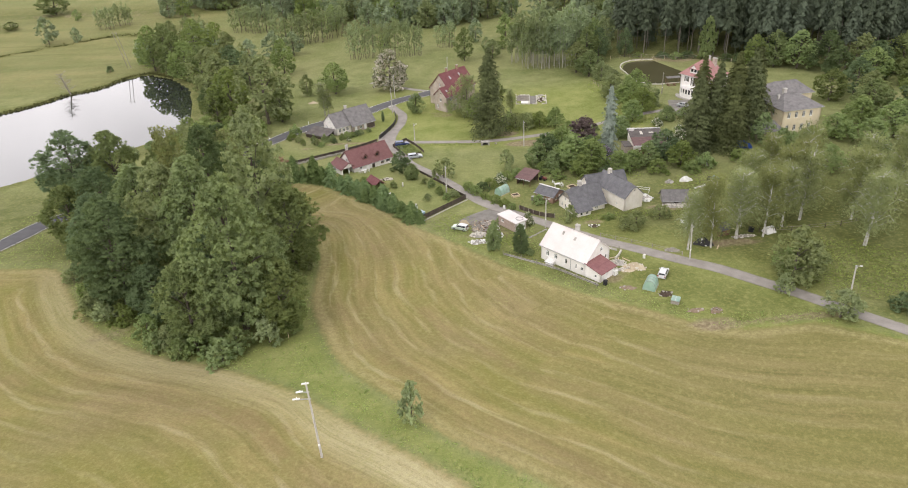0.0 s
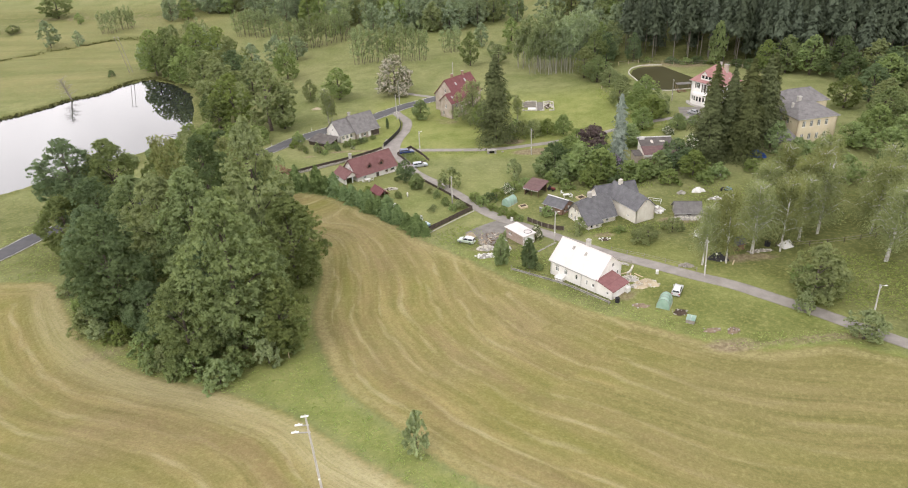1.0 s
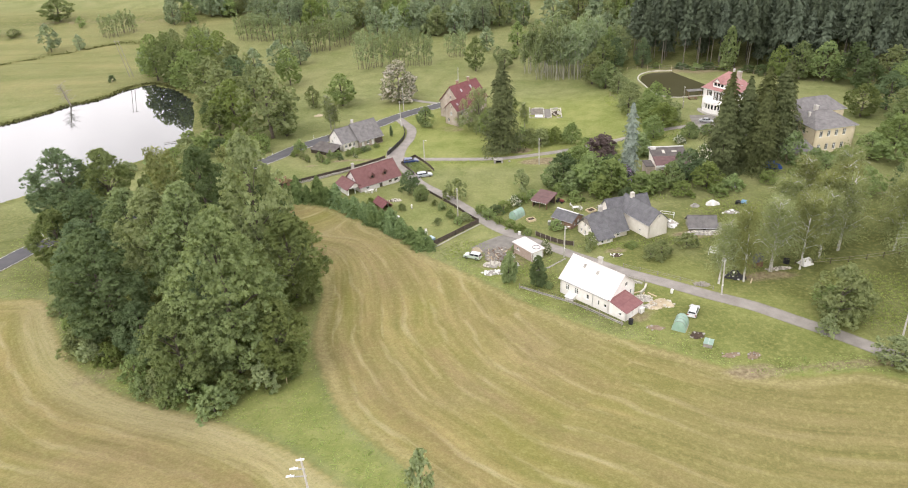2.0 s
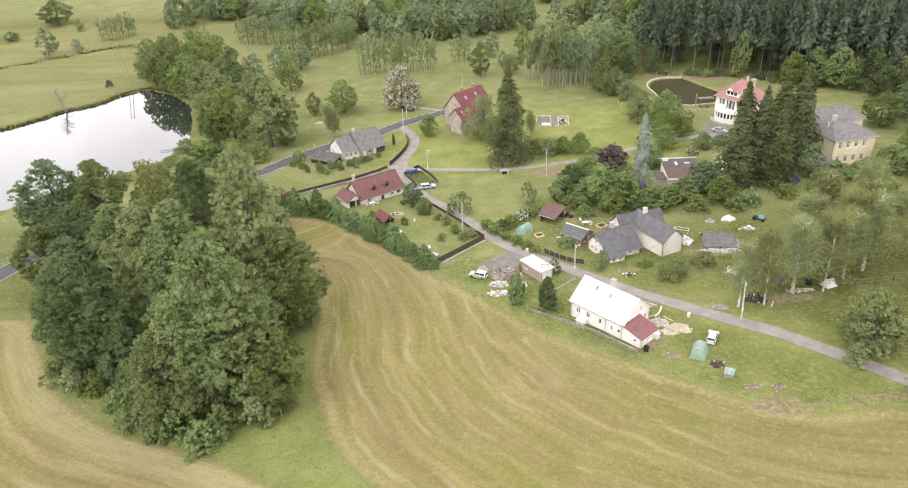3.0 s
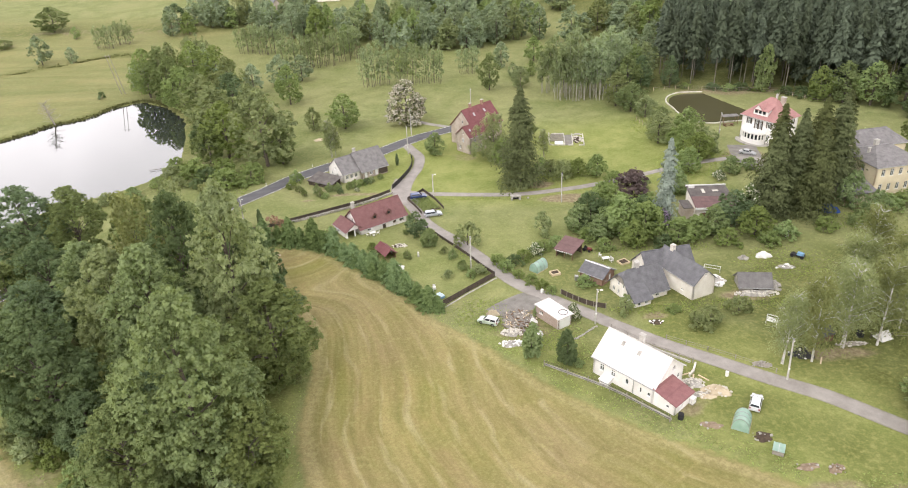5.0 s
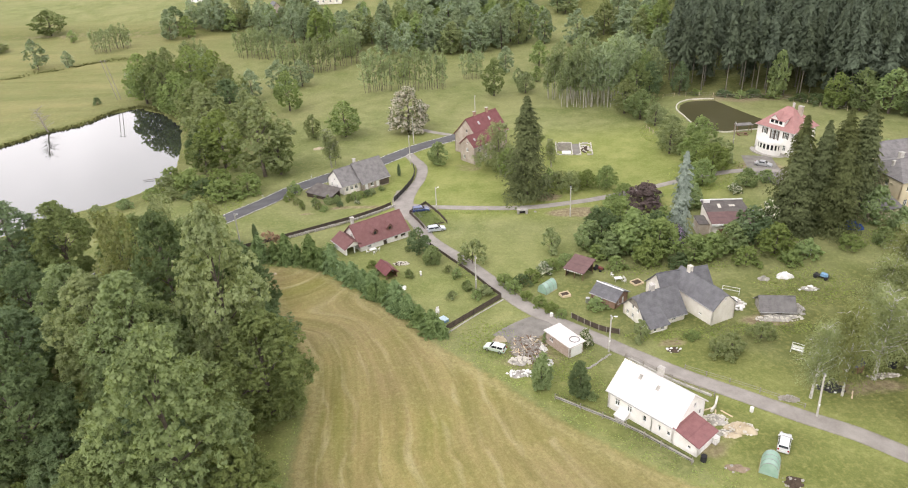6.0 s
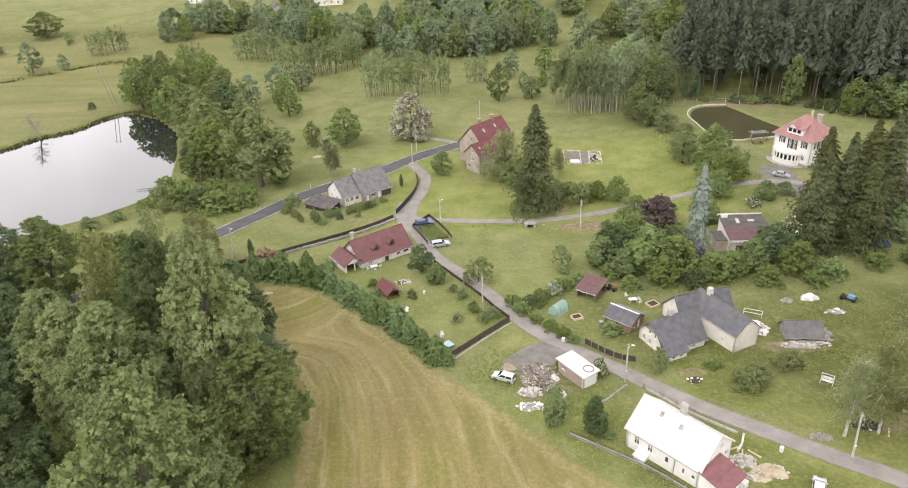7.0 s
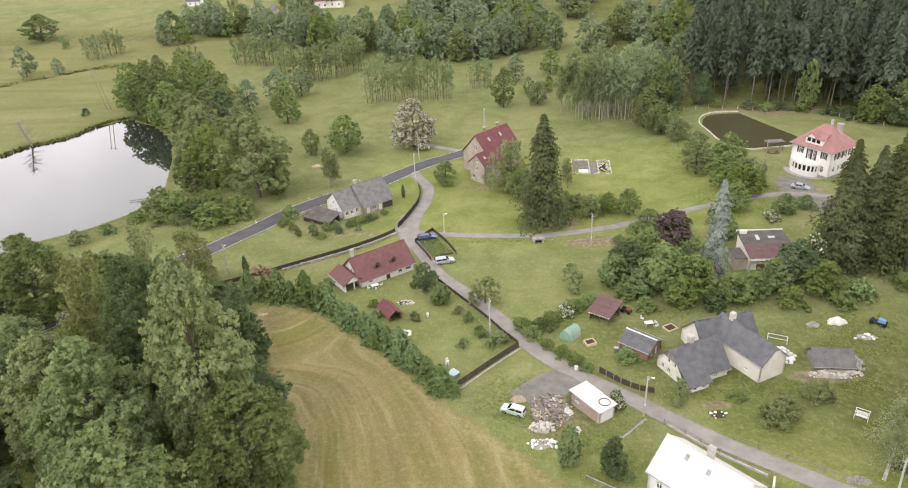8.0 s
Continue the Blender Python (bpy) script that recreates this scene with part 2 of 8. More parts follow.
def water_material(name, c, ior=1.33, rough=0.03):
    k = Mat(name)
    k.put(k.b.inputs["IOR"], ior)
    k.bump(k.noise(0.5, 3.0), 0.015, 0.05)
    return k.done(k.mix(k.noise(0.05), c, tuple(v * 1.5 for v in c)), rough, 0.0, 0.5)


M_POND = water_material("pond_water", (0.020, 0.024, 0.022), 1.95)
M_POOL = water_material("murky_water", (0.055, 0.052, 0.026), 1.16, 0.2)


def asphalt(name, a, b):
    k = Mat(name)
    f = k.math("ADD", k.math("MULTIPLY", k.noise(0.35, 5.0, 0.65), 0.7), k.math("MULTIPLY", k.noise(11.0), 0.3))
    c = k.mix(k.ramp(f, 0.38, 0.62), a, b)
    edge = k.math("ABSOLUTE", k.attr("across"))
    c = k.mix(k.ramp(k.math("ADD", edge, k.math("MULTIPLY", k.noise(1.3), 0.5)), 1.05, 1.3, 0.0, 0.7), c, (0.16, 0.15, 0.075))
    k.bump(k.noise(40.0), 0.3, 0.01)
    return k.done(c, 0.85)


M_ROAD = asphalt("asphalt_main_road", (0.078, 0.077, 0.082), (0.112, 0.110, 0.114))
M_LANE = asphalt("worn_lane_surface", (0.228, 0.208, 0.188), (0.322, 0.297, 0.268))
M_GRAVEL = plain("gravel_yard", (0.15, 0.14, 0.125), (0.24, 0.225, 0.20), 0.5, 0.95, 0, 6, 0.6)


def meadow():
    """The ground: mown hay in swathes, lush and dry grass, bare patches."""
    k = Mat("meadow_ground")
    n_big, n_mid, n_fine, n_leaf = k.noise(0.025, 3.0), k.noise(0.16, 5.0, 0.6), k.noise(1.1, 6.0, 0.65), k.noise(7.0, 4.0, 0.7)
    # uncut grass, in long faint bands where it lies dry
    flat = k.n("ShaderNodeMapping", {"Vector": k.co, "Scale": (0.012, 0.09, 0.05)}).outputs[0]
    bands = k.noise(1.0, 4.0, 0.6, flat, 0.4)
    g = k.mix(k.ramp(n_mid, 0.36, 0.64), (0.150, 0.178, 0.064), (0.242, 0.256, 0.110))
    g = k.mix(k.ramp(n_big, 0.40, 0.62, 0.0, 0.6), g, (0.248, 0.248, 0.112))
    g = k.mix(k.ramp(k.noise(0.055, 4.0, 0.6, None, 0.5), 0.48, 0.62, 0.0, 0.55), g, (0.132, 0.162, 0.050))
    g = k.mix(k.ramp(k.attr("lush"), 0.0, 1.0, 0.0, 0.75), g, k.mix(k.ramp(n_mid, 0.35, 0.65), (0.184, 0.224, 0.052), (0.278, 0.298, 0.094)))
    g = k.mix(k.math("MULTIPLY", k.attr("dry"), k.ramp(n_mid, 0.3, 0.6, 0.35, 0.95)), g, k.mix(k.ramp(bands, 0.38, 0.62), (0.146, 0.156, 0.058), (0.236, 0.218, 0.094)))
    # dark rank growth; tree shade by birches and copse is painted in with it
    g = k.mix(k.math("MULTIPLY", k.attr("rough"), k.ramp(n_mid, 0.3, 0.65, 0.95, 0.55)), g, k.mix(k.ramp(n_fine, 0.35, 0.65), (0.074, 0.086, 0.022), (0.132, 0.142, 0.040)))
    # mown hay: swathes run along the edge of the field
    wob = k.math("MULTIPLY", k.noise(0.02, 2.0), 6.0)
    row = k.math("ADD", k.attr("row"), k.math("MULTIPLY", k.noise(0.03, 2.0), 4.0))
    s1 = k.math("SINE", k.math("ADD", k.math("MULTIPLY", row, 1.45), wob))
    s2 = k.math("SINE", k.math("MULTIPLY", row, 3.9))
    comb = k.n("ShaderNodeCombineXYZ", {0: k.math("MULTIPLY", row, 0.5), 1: k.math("MULTIPLY", k.attr("along"), 0.045)}).outputs[0]
    s3 = k.noise(1.0, 5.0, 0.6, comb)
    wide = k.n("ShaderNodeCombineXYZ", {0: k.math("MULTIPLY", row, 0.13), 1: k.math("MULTIPLY", k.attr("along"), 0.012)}).outputs[0]
    s4 = k.noise(1.0, 3.0, 0.55, wide, 0.6)
    thin = k.n("ShaderNodeCombineXYZ", {0: k.math("MULTIPLY", row, 2.6), 1: k.math("MULTIPLY", k.attr("along"), 0.10)}).outputs[0]
    s5 = k.noise(1.0, 4.0, 0.65, thin)
    s1 = k.math("MULTIPLY", s1, k.ramp(n_mid, 0.3, 0.6, 0.35, 1.2))
    st = k.math("ADD", k.math("ADD", k.math("MULTIPLY", s1, 0.04), k.math("MULTIPLY", s2, 0.02)), k.math("ADD", k.math("MULTIPLY", s3, 1.05), k.math("MULTIPLY", s5, 0.35)))
    hay = k.mix(k.ramp(st, 0.40, 0.96), (0.170, 0.153, 0.050), (0.340, 0.276, 0.118))
    wave = k.math("SINE", k.math("ADD", k.math("MULTIPLY", row, 1.25), k.math("MULTIPLY", k.noise(0.035, 3.0), 15.0)))
    lines = k.math("MULTIPLY", k.ramp(wave, 0.62, 0.98), k.ramp(s3, 0.42, 0.60, 0.0, 1.0))
    hay = k.mix(k.math("MULTIPLY", lines, k.ramp(n_mid, 0.35, 0.55, 0.3, 0.9)), hay, (0.43, 0.37, 0.215))
    hay = k.mix(k.ramp(s4, 0.49, 0.63, 0.0, 0.7), hay, (0.186, 0.180, 0.044))
    hay = k.mix(k.ramp(s4, 0.46, 0.33, 0.0, 0.65), hay, (0.218, 0.158, 0.078))
    hay = k.mix(k.ramp(n_mid, 0.42, 0.68, 0.0, 0.35), hay, (0.180, 0.195, 0.052))
    hay = k.mix(k.ramp(n_big, 0.42, 0.62, 0.0, 0.6), hay, k.mix(k.ramp(st, 0.45, 0.9), (0.185, 0.140, 0.070), (0.315, 0.250, 0.140)))
    hay = k.mix(k.ramp(k.attr("lush"), 0.0, 1.0, 0.0, 0.7), hay, k.mix(k.ramp(st, 0.4, 0.95), (0.122, 0.122, 0.036), (0.228, 0.200, 0.084)))
    rim = k.math("MULTIPLY", k.ramp(k.attr("field"), 0.2, 1.2), k.ramp(k.attr("field"), 3.2, 1.6))
    hay = k.mix(k.math("MULTIPLY", rim, k.ramp(n_fine, 0.35, 0.6, 0.1, 0.6)), hay, (0.37, 0.325, 0.165))
    hay = k.mix(k.math("MULTIPLY", k.attr("cut"), k.ramp(s5, 0.35, 0.6, 0.5, 1.0)), hay, (0.45, 0.40, 0.235))
    m = k.ramp(k.math("ADD", k.attr("field"), k.math("MULTIPLY", k.math("SUBTRACT", n_fine, 0.5), 3.0)), -0.5, 0.7)
    c = k.mix(m, g, hay)
    # trodden soil and gravel
    d = k.ramp(k.math("ADD", k.attr("bare"), k.math("MULTIPLY", k.math("SUBTRACT", n_mid, 0.5), 1.2)), 0.35, 0.75)
    c = k.mix(d, c, k.mix(k.ramp(n_fine, 0.4, 0.6), (0.20, 0.155, 0.095), (0.30, 0.245, 0.165)))
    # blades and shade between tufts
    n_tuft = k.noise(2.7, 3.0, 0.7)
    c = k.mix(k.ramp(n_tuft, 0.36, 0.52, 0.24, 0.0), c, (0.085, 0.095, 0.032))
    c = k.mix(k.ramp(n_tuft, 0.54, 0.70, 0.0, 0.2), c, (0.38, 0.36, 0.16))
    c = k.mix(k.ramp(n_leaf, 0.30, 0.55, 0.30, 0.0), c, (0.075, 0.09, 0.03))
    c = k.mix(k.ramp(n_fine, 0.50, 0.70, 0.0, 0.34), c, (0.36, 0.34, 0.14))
    k.bump(k.math("ADD", k.math("MULTIPLY", n_leaf, 0.5), n_fine), 0.55, 0.25)
    return k.done(c, 0.95, 0.0, 0.1)


M_GROUND = meadow()


# ---- building blocks ----
class Geo:
    """Collects faces for one mesh."""

    def __init__(self):
        self.v, self.f = [], []

    def add(self, verts, faces):
        o = len(self.v)
        self.v += [tuple(p) for p in verts]
        self.f += [tuple(i + o for i in f) for f in faces]
        return self

    def box(self, x0, y0, z0, x1, y1, z1):
        p = [(x, y, z) for z in (z0, z1) for x, y in ((x0, y0), (x1, y0), (x1, y1), (x0, y1))]
        return self.add(p, [(3, 2, 1, 0), (4, 5, 6, 7), (0, 1, 5, 4), (1, 2, 6, 5), (2, 3, 7, 6), (3, 0, 4, 7)])

    def prism(self, poly, d):
        """A polygon pushed out along the vector d."""
        n, d = len(poly), Vector(d)
        p = [Vector(q) for q in poly]
        p += [q + d for q in p]
        return self.add(p, [tuple(range(n))[::-1], tuple(range(n, 2 * n))] + [(i, (i + 1) % n, n + (i + 1) % n, n + i) for i in range(n)])

    def tube(self, a, b, ra, rb=None, sides=8, caps=True):
        a, b = Vector(a), Vector(b)
        rb = ra if rb is None else rb
        w = (b - a).normalized()
        u = w.orthogonal().normalized()
        v = w.cross(u)
        ring = [(math.cos(2 * math.pi * i / sides), math.sin(2 * math.pi * i / sides)) for i in range(sides)]
        p = [a + u * c * ra + v * s * ra for c, s in ring] + [b + u * c * rb + v * s * rb for c, s in ring]
        f = [(i, (i + 1) % sides, sides + (i + 1) % sides, sides + i) for i in range(sides)]
        if caps:
            f += [tuple(range(sides))[::-1], tuple(range(sides, 2 * sides))]
        return self.add(p, f)

    def rock(self, c, r, rng, flat=0.7):
        """A rough stone."""
        b = bmesh.new()
        bmesh.ops.create_icosphere(b, subdivisions=1, radius=1)
        s = [rng.uniform(0.7, 1.25) for _ in range(3)]
        turn = Matrix.Rotation(rng.uniform(0, 6.28), 3, "Z")
        p = []
        for v in b.verts:
            q = turn @ Vector((v.co.x * s[0], v.co.y * s[1], v.co.z * s[2] * flat)) * r * rng.uniform(0.85, 1.12)
            p.append(q + Vector(c))
        f = [tuple(v.index for v in face.verts) for face in b.faces]
        b.free()
        return self.add(p, f)

    def weld(self):
        """Joins corners that fall together."""
        seen, idx, v = {}, [], []
        for p in self.v:
            key = (round(p[0], 3), round(p[1], 3), round(p[2], 3))
            if key not in seen:
                seen[key] = len(v)
                v.append(p)
            idx.append(seen[key])
        self.v, self.f = v, [tuple(idx[i] for i in f) for f in self.f]
        return self

    def mesh(self, name, mat):
        me = bpy.data.meshes.new(name)
        me.from_pydata(self.v, [], self.f)
        me.materials.append(mat)
        me.update()
        return me


def part(name, geo, mat, parent, label=""):
    me = geo if isinstance(geo, bpy.types.Mesh) else geo.mesh(name, mat)
    ob = new(name, me)
    ob.parent = parent
    if label:
        ob["label"] = label
    return ob


def thing(name, label, category, m, group="", kind="", scale=None):
    ob = new(name)
    ob.empty_display_size = 0.2
    ob.matrix_basis = m
    return tagged(ob, label, category, group, kind)


def solo(name, geo, mat, label, category, m=None, group="", kind=""):
    me = geo if isinstance(geo, bpy.types.Mesh) else geo.mesh(name, mat)
    ob = new(name, me)
    if m is not None:
        ob.matrix_basis = m
    return tagged(ob, label, category, group, kind)


def quads(name, p, mat):
    """A mesh of loose faces from an array (faces, corners, 3)."""
    n, m = p.shape[:2]
    me = bpy.data.meshes.new(name)
    me.vertices.add(m * n)
    me.vertices.foreach_set("co", np.asarray(p, np.float32).ravel())
    me.loops.add(m * n)
    me.loops.foreach_set("vertex_index", np.arange(m * n, dtype=np.int32))
    me.polygons.add(n)
    me.polygons.foreach_set("loop_start", np.arange(0, m * n, m, dtype=np.int32))
    me.polygons.foreach_set("loop_total", np.full(n, m, np.int32))
    me.materials.append(mat)
    me.update(calc_edges=True)
    return me


# ---- the land ----
def sm(a, b, v):
    t = np.clip((np.asarray(v, float) - a) / (b - a), 0, 1)
    return t * t * (3 - 2 * t)


def inside_distance(x, y, poly):
    """How far inside a closed outline (negative: outside)."""
    x, y = np.asarray(x, float), np.asarray(y, float)
    best, odd = np.full(x.shape, 1e9), np.zeros(x.shape, bool)
    for (ax, ay), (bx, by) in zip(poly, poly[1:] + poly[:1]):
        t = np.clip(((x - ax) * (bx - ax) + (y - ay) * (by - ay)) / ((bx - ax) ** 2 + (by - ay) ** 2), 0, 1)
        best = np.minimum(best, np.hypot(x - ax - t * (bx - ax), y - ay - t * (by - ay)))
        cross = (ay > y) != (by > y)
        odd ^= cross & (x < (bx - ax) * (y - ay) / (by - ay + 1e-12) + ax)
    return np.where(odd, best, -best)


def line_distance(x, y, line):
    """Signed distance to an open line (positive to its right) and the way along it."""
    x, y = np.asarray(x, float), np.asarray(y, float)
    best, along, run = np.full(x.shape, 1e9), np.zeros(x.shape), 0.0
    for (ax, ay), (bx, by) in zip(line, line[1:]):
        l = math.hypot(bx - ax, by - ay)
        t = np.clip(((x - ax) * (bx - ax) + (y - ay) * (by - ay)) / l ** 2, 0, 1)
        d = np.hypot(x - ax - t * (bx - ax), y - ay - t * (by - ay))
        better = d < best
        best, along = np.where(better, d, best), np.where(better, run + t * l, along)
        run += l
    return best, along


def smooth_line(pts, step=1.5):
    """Points along a soft curve through pts."""
    p = [Vector((*q, 0)) for q in pts]
    p = [2 * p[0] - p[1]] + p + [2 * p[-1] - p[-2]]
    out = []
    for i in range(1, len(p) - 2):
        n = max(1, int((p[i + 1] - p[i]).length / step))
        for j in range(n):
            t = j / n
            q = 0.5 * (2 * p[i] + (p[i + 1] - p[i - 1]) * t + (2 * p[i - 1] - 5 * p[i] + 4 * p[i + 1] - p[i + 2]) * t * t + (3 * p[i] - p[i - 1] - 3 * p[i + 1] + p[i + 2]) * t ** 3)
            out.append((q.x, q.y))
    return out + [tuple(pts[-1])]


POND = [(-300, 120), (-220, 235), (-176, 277), (-165, 290), (-159, 300), (-150, 307), (-145, 320), (-136, 327.5), (-122, 318.5), (-109, 301),
        (-101, 280), (-95.5, 259), (-95.5, 249), (-98, 240), (-106, 231), (-117, 224), (-125, 214), (-131, 206), (-140, 198), (-175, 150), (-230, 90)]
POOL = [(76.2, 292.6), (79, 296.4), (83, 297.9), (90, 297.4), (96, 281), (99.4, 273), (97, 265.3), (82, 262.6), (76.2, 267.2), (75.0, 279.4), (74.4, 287)]
POND_Z, POOL_Z = -6.3, -2.6
# edge between the hay field and the green strip, and the far side of that strip
EDGE_A = [(-49, 187), (-45.6, 174.5), (-38, 158), (-30.5, 143.5), (-28.2, 129), (-27.8, 117), (-23.6, 104.5), (-17.6, 90.7), (-9.4, 80.5), (-2.6, 72), (6.4, 66.6), (15.2, 62), (40, 52), (90, 36), (160, 20)]
EDGE_B = [(-140, 146), (-100, 137.5), (-87, 136.6), (-79.5, 126.6), (-71, 115), (-62, 107), (-54, 102), (-37, 93.7), (-23.7, 84), (-12, 72), (0.2, 63.3), (8, 57), (40, 40), (90, 20), (160, 0)]
HAY_EDGE = [(-47, 182.5), (-41, 182), (-32.5, 178.5), (-26.8, 171.8), (-17, 161.6), (-7.5, 148.8), (-2, 143.2), (3, 138), (10.6, 128.4), (19.2, 120.8), (26.4, 114.8), (35, 110.0), (45, 103.6), (52, 101.5), (64, 101), (76, 92), (120, 60), (170, 30)]
FIELD_A = smooth_line(EDGE_A, 4) + HAY_EDGE[::-1]
FIELD_B = smooth_line(EDGE_B, 4) + [(160, -300), (-400, -300), (-400, 160)]

DITCH = [(-260, 362), (-227, 378.5), (-211, 391), (-199, 399), (-188, 408), (-178, 411), (-160, 408), (-140, 395)]

LANE = [(120, 45), (95, 73), (77, 95.5), (71.5, 102.6), (65.3, 111.2), (60, 116.9), (54.2, 122.5), (46.7, 127.6), (38.4, 133.9), (31.7, 139.4), (25.7, 144.9), (20.9, 150), (15.6, 154.8),
        (10.8, 159.7), (6.3, 166.2), (1.5, 175.2), (-3.9, 184.2), (-7.5, 189.4), (-10.8, 195), (-13.6, 202), (-16.4, 210.5), (-17.6, 219), (-16.7, 229), (-15, 238), (-14.9, 247), (-18, 255), (-20, 260)]


def ground(x, y, ponds=True):
    x, y = np.asarray(x, float), np.asarray(y, float)
    z = 1.0 - 1.8 * sm(120, 170, y) - 1.4 * sm(165, 200, y) - 2.4 * sm(195, 245, y) - 1.5 * sm(240, 310, y)
    z = z + 8.5 * sm(118, 62, y - 0.12 * x) * sm(45, -15, x)
    z = z + 2.5 * sm(50, 75, x) * sm(125, 90, y)
    z = z + 4.5 * sm(40, 80, x) * sm(150, 210, y) * (1 - 0.35 * sm(240, 280, y))
    low = sm(-70, -100, x + 0.35 * (y - 200)) * sm(160, 200, y)
    z = z * (1 - low) + np.minimum(z, -5.7) * low
    z = z + 22 * sm(90, 260, x) * sm(240, 480, y)
    z = z + 12 * sm(380, 640, y - 0.2 * x)
    z = z - 0.7 * sm(3.0, 0.4, line_distance(x, y, DITCH)[0]) + 60 * sm(650, 2500, np.hypot(x, y)) + 0.12 * np.sin(x * 0.21 + 1.3 * np.sin(y * 0.11)) * np.sin(y * 0.17)
    if ponds:
        for poly, level in ((POND, POND_Z), (POOL, POOL_Z)):
            d = inside_distance(x, y, poly)
            w = sm(-9, -1, d)
            z = z * (1 - w) + w * (level + 0.35 - 1.6 * sm(-1.3, 3.0, d))
    return z


def gz(x, y):
    return float(ground(x, y))


def at(x, y, turn=0.0, dz=0.0):
    """A pose upright on the ground."""
    return pose(x, y, gz(x, y) + dz, 0, 0, turn)


def build_ground():
    def axis(lo, hi, fine, *wider):
        a = list(np.arange(lo, hi + 0.01, fine))
        for step, reach in wider:
            while a[-1] < hi + reach:
                a.append(a[-1] + step)
            while a[0] > lo - reach:
                a.insert(0, a[0] - step)
        return np.array(a)

    xs = axis(-105, 105, 1.4, (3.0, 90), (12, 300), (150, 3000))
    ys = axis(56, 325, 1.4, (3.5, 120), (12, 300), (150, 3000))
    x, y = np.meshgrid(xs, ys)
    z = ground(x, y)
    nx, ny = len(xs), len(ys)
    me = bpy.data.meshes.new("ground")
    i = np.arange(nx * ny).reshape(ny, nx)
    f = np.stack([i[:-1, :-1], i[:-1, 1:], i[1:, 1:], i[1:, :-1]], -1).reshape(-1, 4)
    me.vertices.add(nx * ny)
    me.vertices.foreach_set("co", np.stack([x, y, z], -1).astype(np.float32).ravel())
    me.loops.add(f.size)
    me.loops.foreach_set("vertex_index", f.astype(np.int32).ravel())
    me.polygons.add(len(f))
    me.polygons.foreach_set("loop_start", np.arange(0, f.size, 4, dtype=np.int32))
    me.polygons.foreach_set("loop_total", np.full(len(f), 4, np.int32))
    me.polygons.foreach_set("use_smooth", np.ones(len(f), bool))
    me.update(calc_edges=True)
    da, aa = line_distance(x, y, smooth_line(EDGE_A, 4))
    db, ab = line_distance(x, y, smooth_line(EDGE_B, 4))
    dh = line_distance(x, y, HAY_EDGE)[0]
    end = np.hypot(x + 42.5, y - 180.5)
    bend = sm(30, 14, end)
    turned = da / (da + dh + 0.5) * (14 + 0.72 * (da + dh)) * (1 - bend) + end * bend
    fa, fb = inside_distance(x, y, FIELD_A), inside_distance(x, y, FIELD_B)
    in_b = fb > fa
    lush = np.maximum(sm(-38, -20, x) * sm(200, 212, y) * sm(290, 262, y) * sm(75, 60, x), 0.0)
    lush = np.maximum(lush, 0.3 * sm(-38, -30, x) * sm(152, 160, y) * sm(200, 185, y) * sm(30, 15, x))
    dry = sm(-80, -120, x + 0.2 * (y - 300)) * sm(270, 330, y)
    dry = np.maximum(dry, 0.2 * sm(280, 330, y))
    dry = np.maximum(dry * (1 - 0.8 * sm(474, 482, y + 0.06 * x) * sm(-100, -130, x)), 0)
    cut = np.where(in_b, sm(0.3, 1.2, fb) * sm(7.5, 4.5, fb) * sm(-95, -80, x) * (0.5 + 0.5 * sm(-30, -5, x)), 0)
    # rough grass on the birch slope, darkened to stand for the trees' shade
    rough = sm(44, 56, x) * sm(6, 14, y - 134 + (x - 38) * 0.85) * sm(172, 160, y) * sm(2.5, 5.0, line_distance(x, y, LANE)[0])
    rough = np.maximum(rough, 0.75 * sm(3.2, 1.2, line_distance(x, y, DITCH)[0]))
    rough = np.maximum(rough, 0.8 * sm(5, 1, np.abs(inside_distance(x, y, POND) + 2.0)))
    # ground of the copse, its tree shade likewise coloured in
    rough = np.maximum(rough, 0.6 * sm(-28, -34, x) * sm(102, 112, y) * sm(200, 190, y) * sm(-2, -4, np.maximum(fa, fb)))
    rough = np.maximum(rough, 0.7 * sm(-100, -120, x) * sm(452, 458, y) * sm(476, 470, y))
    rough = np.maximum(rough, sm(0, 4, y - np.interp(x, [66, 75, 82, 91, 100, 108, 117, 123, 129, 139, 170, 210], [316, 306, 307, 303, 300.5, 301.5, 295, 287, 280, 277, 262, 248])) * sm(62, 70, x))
    lush = np.maximum(lush, 0.85 * sm(28, 34, x) * sm(76, 68, x) * sm(0, -3, fa) * sm(22, 12, y - 134 + (x - 38) * 0.85))
    lush = np.maximum(lush, 0.9 * sm(0, -2, fa) * sm(0, -2, fb) * sm(150, 135, y) * sm(25, 15, x) * (x > -70))
    lush = np.maximum(lush, 0.9 * sm(0, 50, x) * (fa > -1))
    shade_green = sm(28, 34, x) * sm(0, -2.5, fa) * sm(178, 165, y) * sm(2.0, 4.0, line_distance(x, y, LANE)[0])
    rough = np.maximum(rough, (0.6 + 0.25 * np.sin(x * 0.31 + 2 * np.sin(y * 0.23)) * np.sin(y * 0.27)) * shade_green)
